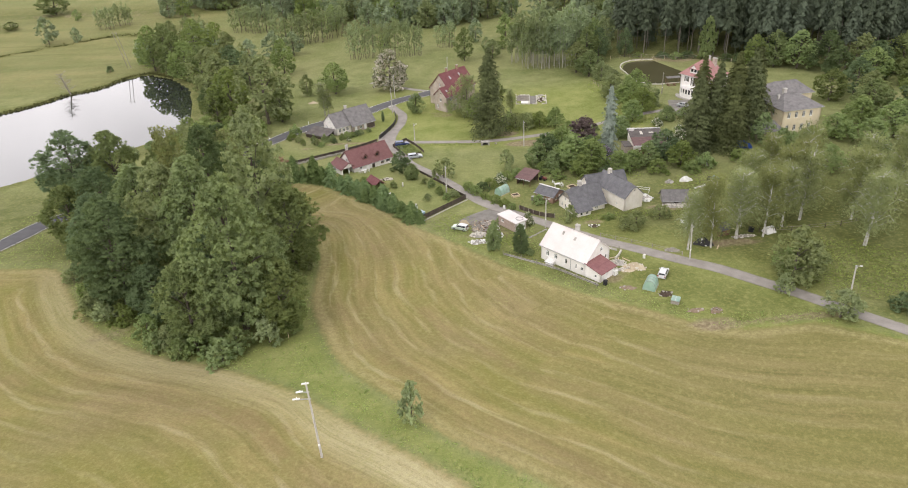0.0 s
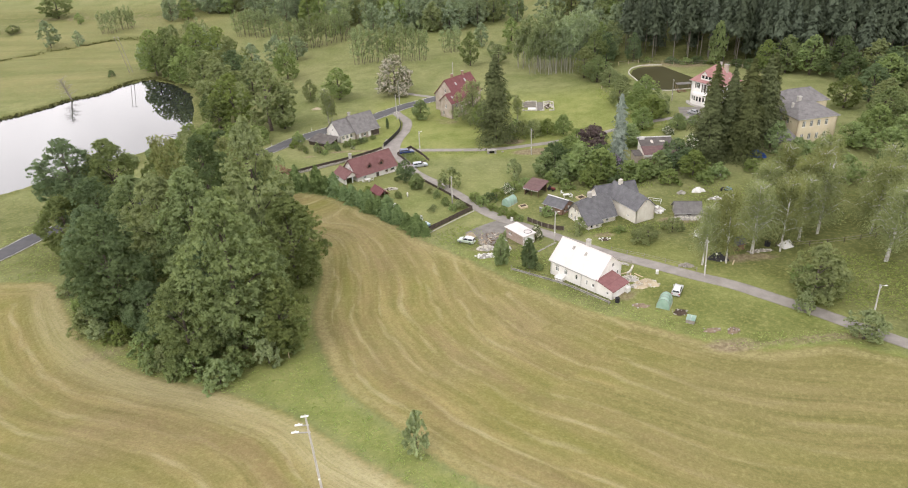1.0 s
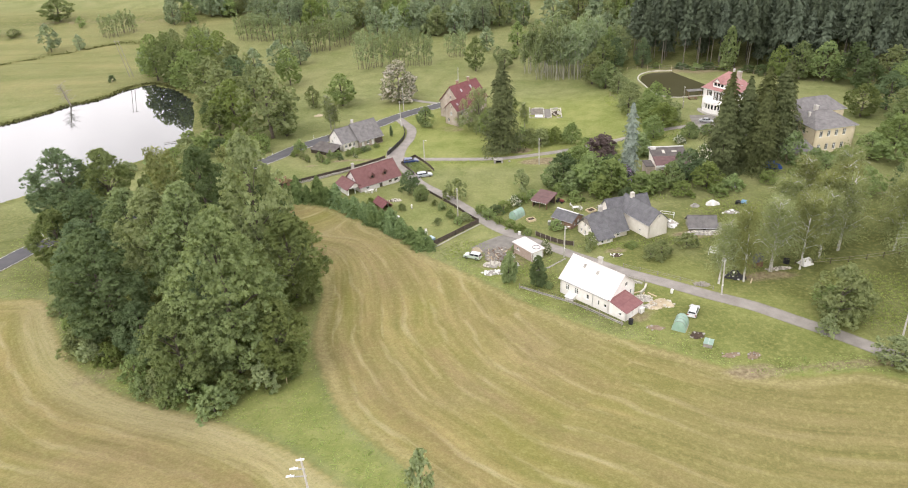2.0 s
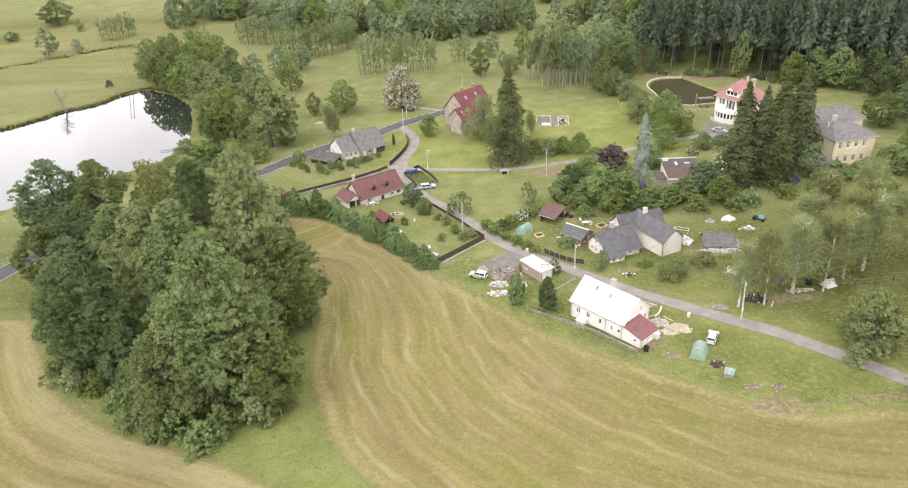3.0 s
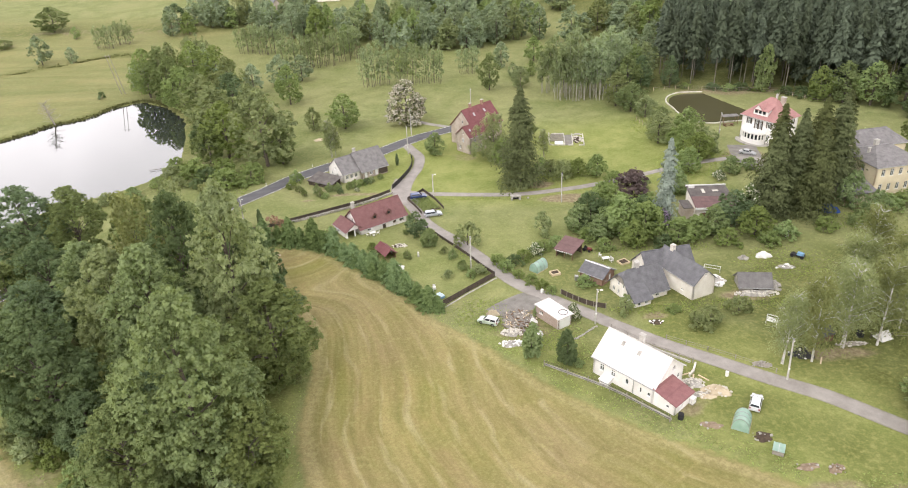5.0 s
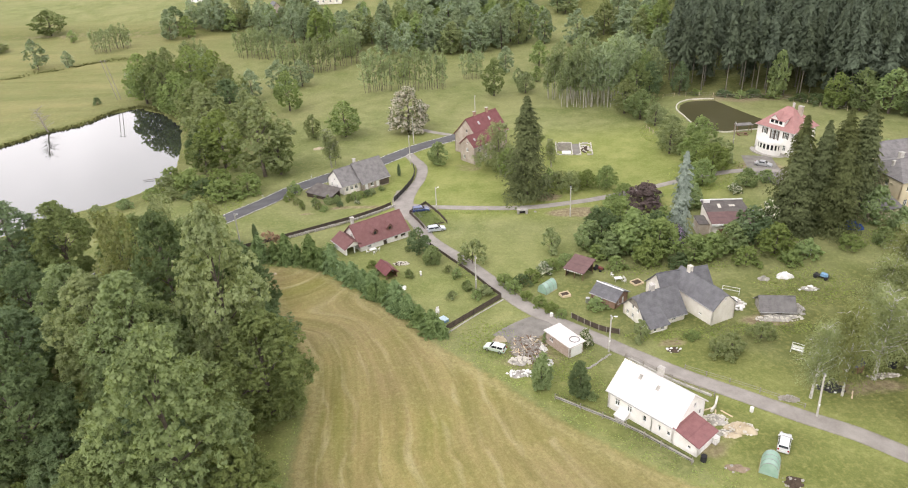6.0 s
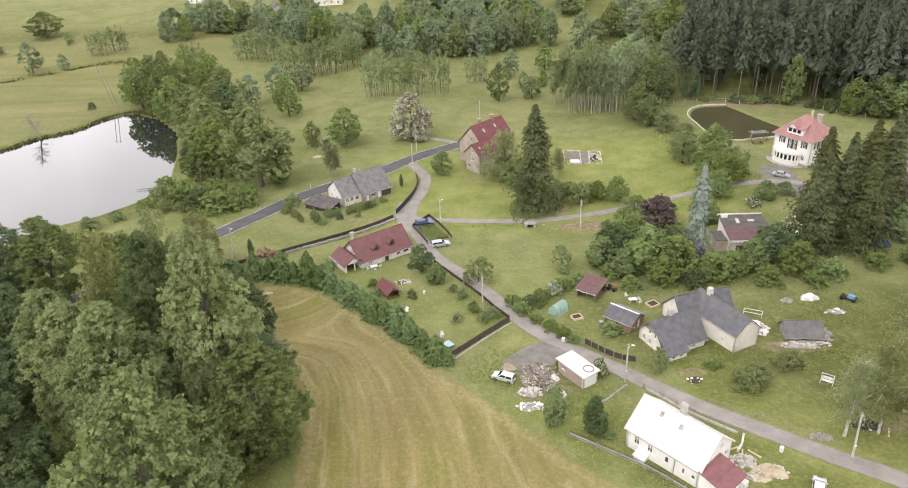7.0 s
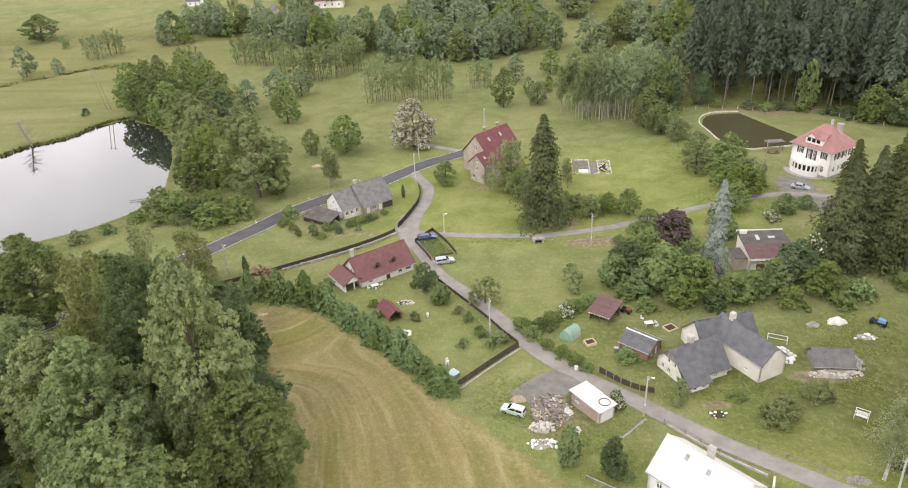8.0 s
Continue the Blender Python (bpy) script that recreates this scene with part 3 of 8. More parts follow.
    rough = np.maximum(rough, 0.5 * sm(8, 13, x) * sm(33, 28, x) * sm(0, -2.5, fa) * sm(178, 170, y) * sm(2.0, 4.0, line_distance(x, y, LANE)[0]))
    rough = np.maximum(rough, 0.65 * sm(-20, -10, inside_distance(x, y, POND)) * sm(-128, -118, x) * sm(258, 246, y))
    bare = np.zeros_like(x)
    for cx, cy, rx, ry, k in ((-64, 109.5, 5, 4, 0.5), (27, 207.5, 9, 3.2, 1.0), (20, 219, 5, 3, 0.9), (9, 152, 5.5, 4, 1.0), (43, 120.5, 3, 2, 0.3), (60, 133.5, 9, 2.2, 0.75), (49, 103.5, 8, 2, 0.7),
                              (64, 103, 9, 2, 0.6), (-1, 246, 5, 4, 0.55), (9, 144, 7, 4.5, 0.6), (54, 154, 6, 2.5, 0.8), (34, 147.5, 3, 1.6, 0.7), (79, 223, 7, 9, 0.9), (32, 121, 3, 3, 0.7), (36, 123, 3.5, 2.5, 0.5), (-32, 216, 9, 1.6, 0.8), (-42, 221, 3, 1.4, 0.7), (-44, 213, 2.5, 1.2, 0.9), (100, 300, 22, 7, 0.6), (-205, 462, 70, 7, 0.5)):
        bare = np.maximum(bare, k * sm(1.35, 0.55, np.hypot((x - cx) / rx, (y - cy) / ry)))
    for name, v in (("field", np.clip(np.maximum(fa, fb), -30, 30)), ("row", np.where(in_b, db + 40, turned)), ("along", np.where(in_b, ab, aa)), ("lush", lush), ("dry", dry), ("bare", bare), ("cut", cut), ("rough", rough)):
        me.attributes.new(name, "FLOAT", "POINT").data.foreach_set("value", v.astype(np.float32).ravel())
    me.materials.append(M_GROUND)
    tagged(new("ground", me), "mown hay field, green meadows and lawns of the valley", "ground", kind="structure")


build_ground()


def sheet(name, poly, z, mat, label):
    g = Geo()
    g.add([(x, y, z) for x, y in poly], [tuple(range(len(poly)))])
    ob = solo(name, g, mat, label, "water", kind="structure")
    if ob.data.polygons[0].normal.z < 0:
        ob.data.flip_normals()
    return ob


def grown(poly, d):
    c = Vector((sum(p[0] for p in poly) / len(poly), sum(p[1] for p in poly) / len(poly)))
    return [tuple(Vector(p) + (Vector(p) - c).normalized() * d) for p in poly]


sheet("water", smooth_line(grown(POND, 3.0) + [grown(POND, 3.0)[0]], 4)[:-1], POND_Z, M_POND, "still pond mirroring the bright overcast sky")
sheet("water", smooth_line(grown(POOL, 0.6) + [grown(POOL, 0.6)[0]], 2)[:-1], POOL_Z, M_POOL, "dark murky village reservoir with a stone rim")


def ribbon(name, line, width, mat, label, lift=0.05, category="road", parent=None, off=0.0, kind="structure", cols=4):
    """A strip of paving laid over the ground along a line."""
    p = smooth_line(line, 1.6)
    g, across = Geo(), []
    for i, (x, y) in enumerate(p):
        a, b = p[max(0, i - 1)], p[min(len(p) - 1, i + 1)]
        t = Vector((b[0] - a[0], b[1] - a[1])).normalized()
        for j in range(cols + 1):
            s = j / cols * 2 - 1
            w = off + s * width / 2
            qx, qy = x + t.y * w, y - t.x * w
            g.v.append((qx, qy, gz(qx, qy) + lift + 0.03 * (1 - s * s)))
            across.append(s)
    for i in range(len(p) - 1):
        for j in range(cols):
            o = i * (cols + 1) + j
            g.f.append((o, o + 1, o + cols + 2, o + cols + 1))
    me = g.mesh(name, mat)
    me.polygons.foreach_set("use_smooth", np.ones(len(me.polygons), bool))
    me.attributes.new("across", "FLOAT", "POINT").data.foreach_set("value", np.array(across, np.float32))
    if parent:
        return part(name, me, mat, parent, label)
    return solo(name, me, mat, label, category, kind=kind)


EASTLANE = [(-18, 217), (-13.5, 215.4), (-9, 214.2), (2, 212.4), (16, 212.3), (28.6, 214.7), (36.2, 217.7), (46, 221.5), (60, 224), (80, 222), (96, 212)]
MAINROAD = [(-160, 60), (-125, 115), (-107, 149.5), (-101, 164), (-88, 184), (-76, 198), (-66, 209), (-58, 221.5), (-51, 233), (-43.5, 240.8), (-30.3, 251.3), (-22.3, 260.2), (-15.2, 267.4), (-4.8, 275.8), (1, 280.5), (5, 284)]
road = ribbon("road", MAINROAD, 6.2, M_ROAD, "dark asphalt country road with white edge lines", 0.07, cols=6)
for o in (-2.8, 2.8):
    ribbon("edge_line", MAINROAD, 0.13, M_WHITEPAINT, "white painted edge line", 0.105, parent=road, off=o, cols=2)
ribbon("road", LANE, 3.4, M_LANE, "narrow worn grey village lane", 0.06)
ribbon("road", EASTLANE, 2.9, M_LANE, "narrow pale lane running past the meadow", 0.05)
ribbon("road", [(-18.6, 228), (-19.2, 220), (-17.6, 213), (-14.5, 207)], 5.2, M_LANE, "worn widening of the lane at the junction", 0.052)
ribbon("road", [(-4.8, 277.4), (-12.4, 282.3), (-18, 287), (-30, 296)], 2.4, M_LANE, "pale side track beside the blossoming tree", 0.05)
ribbon("road", [(14.6, 156.0), (10.4, 154.4), (6.6, 151.6), (4.6, 149.6)], 6.5, M_GRAVEL, "grey gravel yard off the lane", 0.045, category="yard")
ribbon("road", [(81.5, 235), (80, 228), (79, 221), (80, 214), (84, 207)], 8.0, M_GRAVEL, "grey paved yard before the villa", 0.03, category="yard")


# ---- buildings ----
def wall_side(g, a, b, tops, holes, thick=0.35, base=-0.6):
    """A wall from a to b (plan), its top given by (way along, height), with openings (from, to, sill, head) through it."""
    a, b = Vector((*a, 0)), Vector((*b, 0))
    d = (b - a).normalized()
    n = Vector((-d.y, d.x, 0)) * thick
    cuts = sorted({round(u, 4) for u, _ in tops} | {round(h[i], 4) for h in holes for i in (0, 1)})
    hu, hz = [t[0] for t in tops], [t[1] for t in tops]
    for u0, u1 in zip(cuts, cuts[1:]):
        mid = (u0 + u1) / 2
        z0 = base
        t0, t1 = float(np.interp(u0, hu, hz)), float(np.interp(u1, hu, hz))
        for h in sorted((h for h in holes if h[0] <= mid <= h[1]), key=lambda h: h[2]):
            p = [a + d * u0, a + d * u1]
            g.prism([p[0] + Vector((0, 0, z0)), p[1] + Vector((0, 0, z0)), p[1] + Vector((0, 0, h[2])), p[0] + Vector((0, 0, h[2]))], n)
            z0 = h[3]
        p = [a + d * u0, a + d * u1]
        g.prism([p[0] + Vector((0, 0, z0)), p[1] + Vector((0, 0, z0)), p[1] + Vector((0, 0, t1)), p[0] + Vector((0, 0, t0))], n)
    return g.weld()


def fill_opening(house, a, b, hole, kind, frame_mat, thick=0.35):
    """The window or door that sits in an opening of a wall."""
    a, b = Vector((*a, 0)), Vector((*b, 0))
    d = (b - a).normalized()
    n = Vector((-d.y, d.x, 0))
    u0, u1, z0, z1 = hole
    m = Matrix.Translation(a + d * u0 + n * 0.10) @ Matrix(((d.x, n.x, 0, 0), (d.y, n.y, 0, 0), (0, 0, 1, 0), (0, 0, 0, 1)))
    w, h = u1 - u0, z1 - z0
    g = Geo()
    if kind == "door":
        g.box(0.0, 0.02, z0, w, 0.10, z1).box(0.12, 0.0, z0 + 0.15, w - 0.12, 0.02, z0 + h * 0.45).box(0.12, 0.0, z0 + h * 0.52, w - 0.12, 0.02, z1 - 0.12)
        ob = part("door", g, frame_mat, house)
        ob.matrix_basis = m
        k = part("door_handle", Geo().box(w - 0.18, -0.05, z0 + h * 0.48, w - 0.08, 0.0, z0 + h * 0.51), M_STEEL, ob)
        return ob
    f = min(0.09, w * 0.12)
    us, zs = [0, f, w - f, w], [z0, z0 + f, z1 - f, z1]
    if w > 0.7:
        us[2:2] = [w / 2 - f / 2, w / 2 + f / 2]
    if h > 1.1:
        zs[2:2] = [z0 + h * 0.66, z0 + h * 0.66 + f * 0.8]
    for i, (p, q) in enumerate(zip(us, us[1:])):
        for j, (r, t) in enumerate(zip(zs, zs[1:])):
            if i % 2 == 0 or j % 2 == 0:
                g.box(p, 0, r, q, 0.08, t)
    g.weld()
    count = collections.Counter(tuple(sorted(k)) for k in g.f)
    g.f = [k for k in g.f if count[tuple(sorted(k))] == 1]
    ob = part("window", g, frame_mat, house)
    ob.matrix_basis = m
    pane = part("pane", Geo().box(f * 0.8, 0.035, z0 + f * 0.8, w - f * 0.8, 0.05, z1 - f * 0.8), M_GLASS, ob)
    pane.visible_shadow = False
    part("window_sill", Geo().box(-0.06, -0.16, z0 - 0.06, w + 0.06, 0.0, z0 - 0.004), frame_mat, ob)
    return ob


def slab(g, poly, t):
    """A roof plane with thickness t below its outer face."""
    p = [Vector(q) for q in poly]
    n = (p[1] - p[0]).cross(p[2] - p[0]).normalized()
    if n.z < 0:
        n = -n
        p = p[::-1]
    return g.prism([q - n * t for q in p], n * t)


def chimney(house, x, y, z0, z1, w=0.7, d=0.6, mat=None):
    g = Geo().box(x - w / 2, y - d / 2, z0, x + w / 2, y + d / 2, z1)
    ob = part("chimney", g, mat or M_CONCRETE, house)
    part("chimney_cap", Geo().box(x - w / 2 - 0.08, y - d / 2 - 0.08, z1, x + w / 2 + 0.08, y + d / 2 + 0.08, z1 + 0.12).box(x - w / 4, y - d / 4, z1 + 0.12, x + w / 4, y + d / 4, z1 + 0.2), M_CONCRETE, ob)


def gable_house(name, label, x, y, turn, L, D, eave, ridge, wall, roof, holes, cat="house", over=0.35, hip=(0, 0), hip_z=None, frame_mat=None, z=None, walls="fblr", trim=True, gable_mat=None, thick=0.35):
    """A house with its ridge along its length. Sides: f front, b back, l left, r right. hip: how far the ridge ends stand in from left and right."""
    z = gz(x, y) if z is None else z
    ob = thing(name, label, cat, pose(x, y, z, 0, 0, turn))
    frame_mat = frame_mat or M_WHITEPAINT
    cut = ridge if hip_z is None else hip_z
    vh = D / 2 * (cut - eave) / (ridge - eave)
    plan = {"f": ((0, 0), (L, 0)), "r": ((L, 0), (L, D)), "b": ((L, D), (0, D)), "l": ((0, D), (0, 0))}
    for s in walls:
        a, b = plan[s]
        ln = math.dist(a, b)
        if s in "fb":
            tops = [(0, eave), (ln, eave)]
        else:
            end = hip[0] if s == "l" else hip[1]
            tops = [(0, eave), (D / 2, ridge - 0.08), (D, eave)] if not end else [(0, eave), (vh, cut - 0.08), (D - vh, cut - 0.08), (D, eave)] if vh > 0.05 else [(0, eave), (D, eave)]
        hs = [h[1:5] for h in holes if h[0] == s]
        part("wall", wall_side(Geo(), a, b, tops, hs, thick), (gable_mat or wall) if s in "lr" else wall, ob)
        for h in holes:
            if h[0] == s:
                fill_opening(ob, a, b, h[1:5], h[5] if len(h) > 5 else "window", h[6] if len(h) > 6 else frame_mat)
    k = (ridge - eave) / (D / 2)
    ze = eave - over * k + 0.12
    r0, r1 = (hip[0] if hip[0] else -over), L - hip[1] if hip[1] else L + over
    zr, zc = ridge + 0.12, cut + 0.12
    for side in (0, 1):
        fy = lambda v: v if side == 0 else D - v
        p = [(-over, fy(-over), ze), (L + over, fy(-over), ze)]
        if hip[1] and vh > 0.05:
            p.append((L + over, fy(vh), zc))
        p.append((r1, fy(D / 2), zr))
        p.append((r0, fy(D / 2), zr))
        if hip[0] and vh > 0.05:
            p.append((-over, fy(vh), zc))
        part("roof_slope", slab(Geo(), p, 0.14), roof, ob)
    for end, e in ((0, hip[0]), (1, hip[1])):
        if e:
            xx = -over if end == 0 else L + over
            vv, zz = (vh, zc) if vh > 0.05 else (-over, ze)
            part("roof_hip", slab(Geo(), [(xx, vv, zz), (xx, D - vv, zz), (r0 if end == 0 else r1, D / 2, zr)], 0.14), roof, ob)
    part("roof_ridge", Geo().tube((r0, D / 2, zr + 0.01), (r1, D / 2, zr + 0.01), 0.1, 0.1, 6), roof, ob)
    if trim:
        for v in (-over - 0.08, D + over + 0.08):
            part("gutter", Geo().tube((-over, v, ze - 0.06), (L + over, v, ze - 0.06), 0.075, 0.075, 6), M_STEEL, ob)
    return ob


def win(s, u, z, w=0.9, h=1.2, kind="window", mat=None):
    return (s, u - w / 2, u + w / 2, z, z + h, kind) + ((mat,) if mat else ())


# white house by the hay field
wz = 1.15
wh = gable_house("house", "white rendered cottage with a white sheet roof and red lean-to", 19.3, 130.3, -48, 11.6, 8.1, 3.1, 6.5, M_WHITE, M_WHITEROOF,
                 [win("f", 1.7, 0.95, 0.85, 1.25), win("f", 3.9, 0.95, 0.85, 1.25), win("f", 6.6, 0.9, 0.6, 1.1), win("f", 9.2, 0.8, 0.35, 1.0), win("f", 10.7, 0.9, 0.6, 0.7), win("l", 2.5, 1.0), win("l", 5.6, 1.0), win("r", 5.2, 3.6, 0.8, 0.9), win("r", 6.9, 1.2, 0.7, 1.0), win("b", 3, 1.0), win("b", 7, 0.0, 1.0, 2.05, "door", M_BROWNWOOD)], z=wz, over=0.3)
for u in (1.3, 1.9, 5.2, 5.8, 8.8, 9.4):
    part("vent_hole", Geo().box(u, -0.012, 2.62, u + 0.22, 0.05, 2.84), M_BLACK, wh)
part("drainpipe", Geo().tube((7.9, -0.1, 0.0), (7.9, -0.1, 2.7), 0.05), M_STEEL, wh)
chimney(wh, 5.6, 4.9, 5.4, 7.6, 0.8, 0.7)
for u, v in ((3.2, 3.0), (6.4, 2.8)):
    zc = 3.1 + v * (6.5 - 3.1) / 4.05 + 0.12
    part("roof_hatch", Geo().prism([(u, v - 0.3, zc - 0.22), (u + 0.5, v - 0.3, zc - 0.22), (u + 0.5, v + 0.3, zc + 0.3), (u, v + 0.3, zc + 0.3)], (0, -0.04, 0.06)), M_STONE, wh)
# its red lean-to
g = Geo()
wall_side(g, (11.6, 0), (15.4, 0), [(0, 2.75), (3.8, 1.85)], [(2.2, 2.75, 0.7, 1.25)], 0.3)
part("wall", g, M_WHITE, wh)
fill_opening(wh, (11.6, 0), (15.4, 0), (2.2, 2.75, 0.7, 1.25), "window", M_WHITEPAINT)
part("wall", wall_side(Geo(), (15.4, 0), (15.4, 4.6), [(0, 1.85), (4.6, 1.85)], [(1.2, 2.2, 0.0, 1.75)], 0.3), M_WHITE, wh)
fill_opening(wh, (15.4, 0), (15.4, 4.6), (1.2, 2.2, 0.0, 1.75), "door", M_WHITEPAINT)
part("wall", wall_side(Geo(), (15.4, 4.6), (11.6, 4.6), [(0, 1.85), (3.8, 2.75)], [], 0.3), M_WHITE, wh)
part("roof_slope", slab(Geo(), [(11.5, -0.35, 3.1), (15.8, -0.35, 2.0), (15.8, 4.9, 2.0), (11.5, 4.9, 3.1)], 0.12), M_DULLRED, wh, "dull red sheet roof of the lean-to")

# grey-roofed farmhouse: dwelling and barn
fz = -0.85
dw = gable_house("house", "old farm dwelling with dark grey half-hipped roof and timber gable", 30.4, 152.0, 22, 8.6, 7.2, 2.2, 6.0, M_CREAM, M_SLATE,
                 [win("f", 1.2, 0.8, 0.8, 1.0), win("f", 3.8, 0.0, 0.95, 2.0, "door", M_BROWNWOOD), win("f", 6.3, 0.8, 0.8, 1.0), win("l", 1.4, 0.7, 0.75, 1.0), win("l", 3.0, 0.7, 0.75, 1.0), win("l", 5.4, 0.7, 0.75, 1.0), win("l", 2.9, 2.7, 0.55, 0.8), win("l", 4.5, 2.7, 0.55, 0.8), win("b", 4, 0.8)], z=fz, hip=(1.0, 0), hip_z=5.05, over=0.4)
chimney(dw, 3.6, 3.9, 5.2, 7.2, 0.8, 0.8)
part("gable_boarding", Geo().prism([(-0.03, 1.3, 3.62), (-0.03, 5.9, 3.62), (-0.03, 4.7, 4.9), (-0.03, 2.5, 4.9)], (-0.06, 0, 0)), M_GREYWOOD, dw)
# its front bay under a roof that sweeps down lower
part("wall", wall_side(Geo(), (0.0, -1.5), (3.7, -1.5), [(0, 2.0), (3.7, 2.0)], [(0.7, 1.4, 0.8, 1.7), (2.3, 3.0, 0.8, 1.7)], 0.25), M_CREAM, dw)
for u in (0.7, 2.3):
    fill_opening(dw, (0.0, -1.5), (3.7, -1.5), (u, u + 0.7, 0.8, 1.7), "window", M_WHITEPAINT)
part("wall", wall_side(Geo(), (0.0, -0.004), (0.0, -1.25), [(0, 2.7), (1.246, 2.05)], [], 0.25), M_CREAM, dw)
part("wall", wall_side(Geo(), (3.7, -1.25), (3.7, -0.004), [(0, 2.05), (1.246, 2.7)], [], 0.25), M_CREAM, dw)
part("bay_roof", slab(Geo(), [(-0.42, -1.95, 1.86), (4.05, -1.95, 1.86), (3.75, 1.55, 4.02), (-0.42, 1.55, 4.02)], 0.14), M_SLATE, dw)
bn = gable_house("barn", "cream rendered barn with a dark grey gabled roof", 42.5 + 5.6 * math.cos(radians(27)), 152.6 + 5.6 * math.sin(radians(27)), 117, 11.5, 5.6, 4.1, 6.7, M_CREAM, M_SLATE,
                 [win("b", 8.6, 1.5, 0.7, 0.35), win("l", 2.9, 5.3, 0.4, 0.4)], cat="barn", z=fz, hip=(0.9, 0), hip_z=6.1, over=0.25)
part("chimney", Geo().box(9.0, 2.3, 6.0, 9.8, 3.1, 7.9), M_PALESTONE, bn)
cw = gable_house("barn_wing", "rear wing of the farmhouse under a dark grey roof", 35.6, 158.9, 14, 10.4, 7.4, 2.5, 6.2, M_CREAM, M_SLATE, [win("f", 5, 1.0), win("r", 3, 1.0)], cat="barn", z=fz, over=0.3)
# flat garage with a white roof
kz = -0.1
ga = thing("garage", "low brick garage with a flat white roof", "garage", pose(11.75, 148.9, kz, 0, 0, -56))
holes = {0: [(1.0, 2.0, 1.2, 1.8)], 1: [], 2: [], 3: []}
pl = [(0, 0), (6.3, 0), (6.3, 3.2), (0, 3.2)]
for i in range(4):
    part("wall", wall_side(Geo(), pl[i], pl[(i + 1) % 4], [(0, 2.5), (math.dist(pl[i], pl[(i + 1) % 4]), 2.5)], holes[i], 0.3), M_PALEBRICK if i != 1 else M_WHITE, ga)
fill_opening(ga, pl[0], pl[1], holes[0][0], "window", M_WHITEPAINT)
part("garage_door", Geo().box(6.3, 0.4, 0.0, 6.36, 2.8, 2.1), M_WHITEPAINT, ga)
part("roof_slab", Geo().box(-0.25, -0.25, 2.5, 6.6, 3.45, 2.68), M_WHITEROOF, ga, "flat white roof slab")
g = Geo()
ring = [Vector((5.2 + 0.85 * math.cos(i * 0.2618), 2.1 + 0.85 * math.sin(i * 0.2618), 2.76)) for i in range(24)]
for i in range(24):
    g.tube(ring[i], ring[(i + 1) % 24], 0.05, 0.05, 6, False)
solo("hose_ring", g, M_IRON, "dark ring of coiled hose on the garage roof", "hose", ga.matrix_basis)

# red-roofed cottage
rz = -2.2
rh = gable_house("house", "white cottage with a dark red tiled roof and two dormers", -26.4, 188.7, 36, 13.0, 8.0, 2.1, 5.7, M_WHITE, M_REDROOF,
                 [win("f", 2.4, 0.8, 0.9, 1.1), win("f", 6.6, 0.0, 1.0, 2.0, "door", M_DARKWOOD), win("f", 9.6, 0.8, 0.9, 1.1, "window", M_BROWNWOOD), win("f", 11.6, 0.8, 1.3, 1.1, "window", M_DARKWOOD), win("r", 3.8, 0.8), win("l", 4, 2.6, 0.7, 0.9)], z=rz, over=0.45)
chimney(rh, 0.9, 4.7, 5.2, 7.2, 0.7, 0.6)
for u in (4.6, 8.6):
    dz0 = 2.1 + 1.2 * (5.7 - 2.1) / 4.0
    g = Geo().prism([(u - 0.75, 0.9, dz0 - 0.2), (u + 0.75, 0.9, dz0 - 0.2), (u + 0.75, 0.9, dz0 + 0.75), (u, 0.9, dz0 + 1.45), (u - 0.75, 0.9, dz0 + 0.75)], (0, 2.2, 0))
    dm = part("dormer", g, M_REDROOF, rh)
    for s in (-1, 1):
        part("dormer_roof", slab(Geo(), [(u + s * 0.95, 0.65, dz0 + 0.62), (u, 0.65, dz0 + 1.58), (u, 3.2, dz0 + 1.58), (u + s * 0.95, 3.2, dz0 + 0.62)], 0.08), M_REDROOF, dm)
    w = part("window", Geo().box(u - 0.4, 0.84, dz0, u + 0.4, 0.9, dz0 + 0.06).box(u - 0.4, 0.84, dz0 + 0.72, u + 0.4, 0.9, dz0 + 0.78).box(u - 0.4, 0.84, dz0 + 0.06, u - 0.33, 0.9, dz0 + 0.72).box(u + 0.33, 0.84, dz0 + 0.06, u + 0.4, 0.9, dz0 + 0.72), M_BROWNWOOD, dm)
    part("pane", Geo().box(u - 0.34, 0.86, dz0 + 0.05, u + 0.34, 0.885, dz0 + 0.73), M_CARGLASS, dm)
wing = gable_house("porch_wing", "red-roofed open porch wing of the cottage", -33.3, 191.9, -54, 6.2, 4.4, 2.2, 3.6, M_WHITE, M_REDROOF, [win("f", 2, 0.8, 1.0, 1.0)], cat="house", z=rz, over=0.35, walls="fbl")
for v in (0.15, 2.2, 4.0):
    part("porch_post", Geo().box(6.0, v, -0.3, 6.25, v + 0.22, 2.3), M_WHITEPAINT, wing)
part("gable_board", Geo().prism([(6.05, 0, 2.2), (6.05, 4.4, 2.2), (6.05, 2.2, 3.5)], (0.15, 0, 0)), M_WHITE, wing)

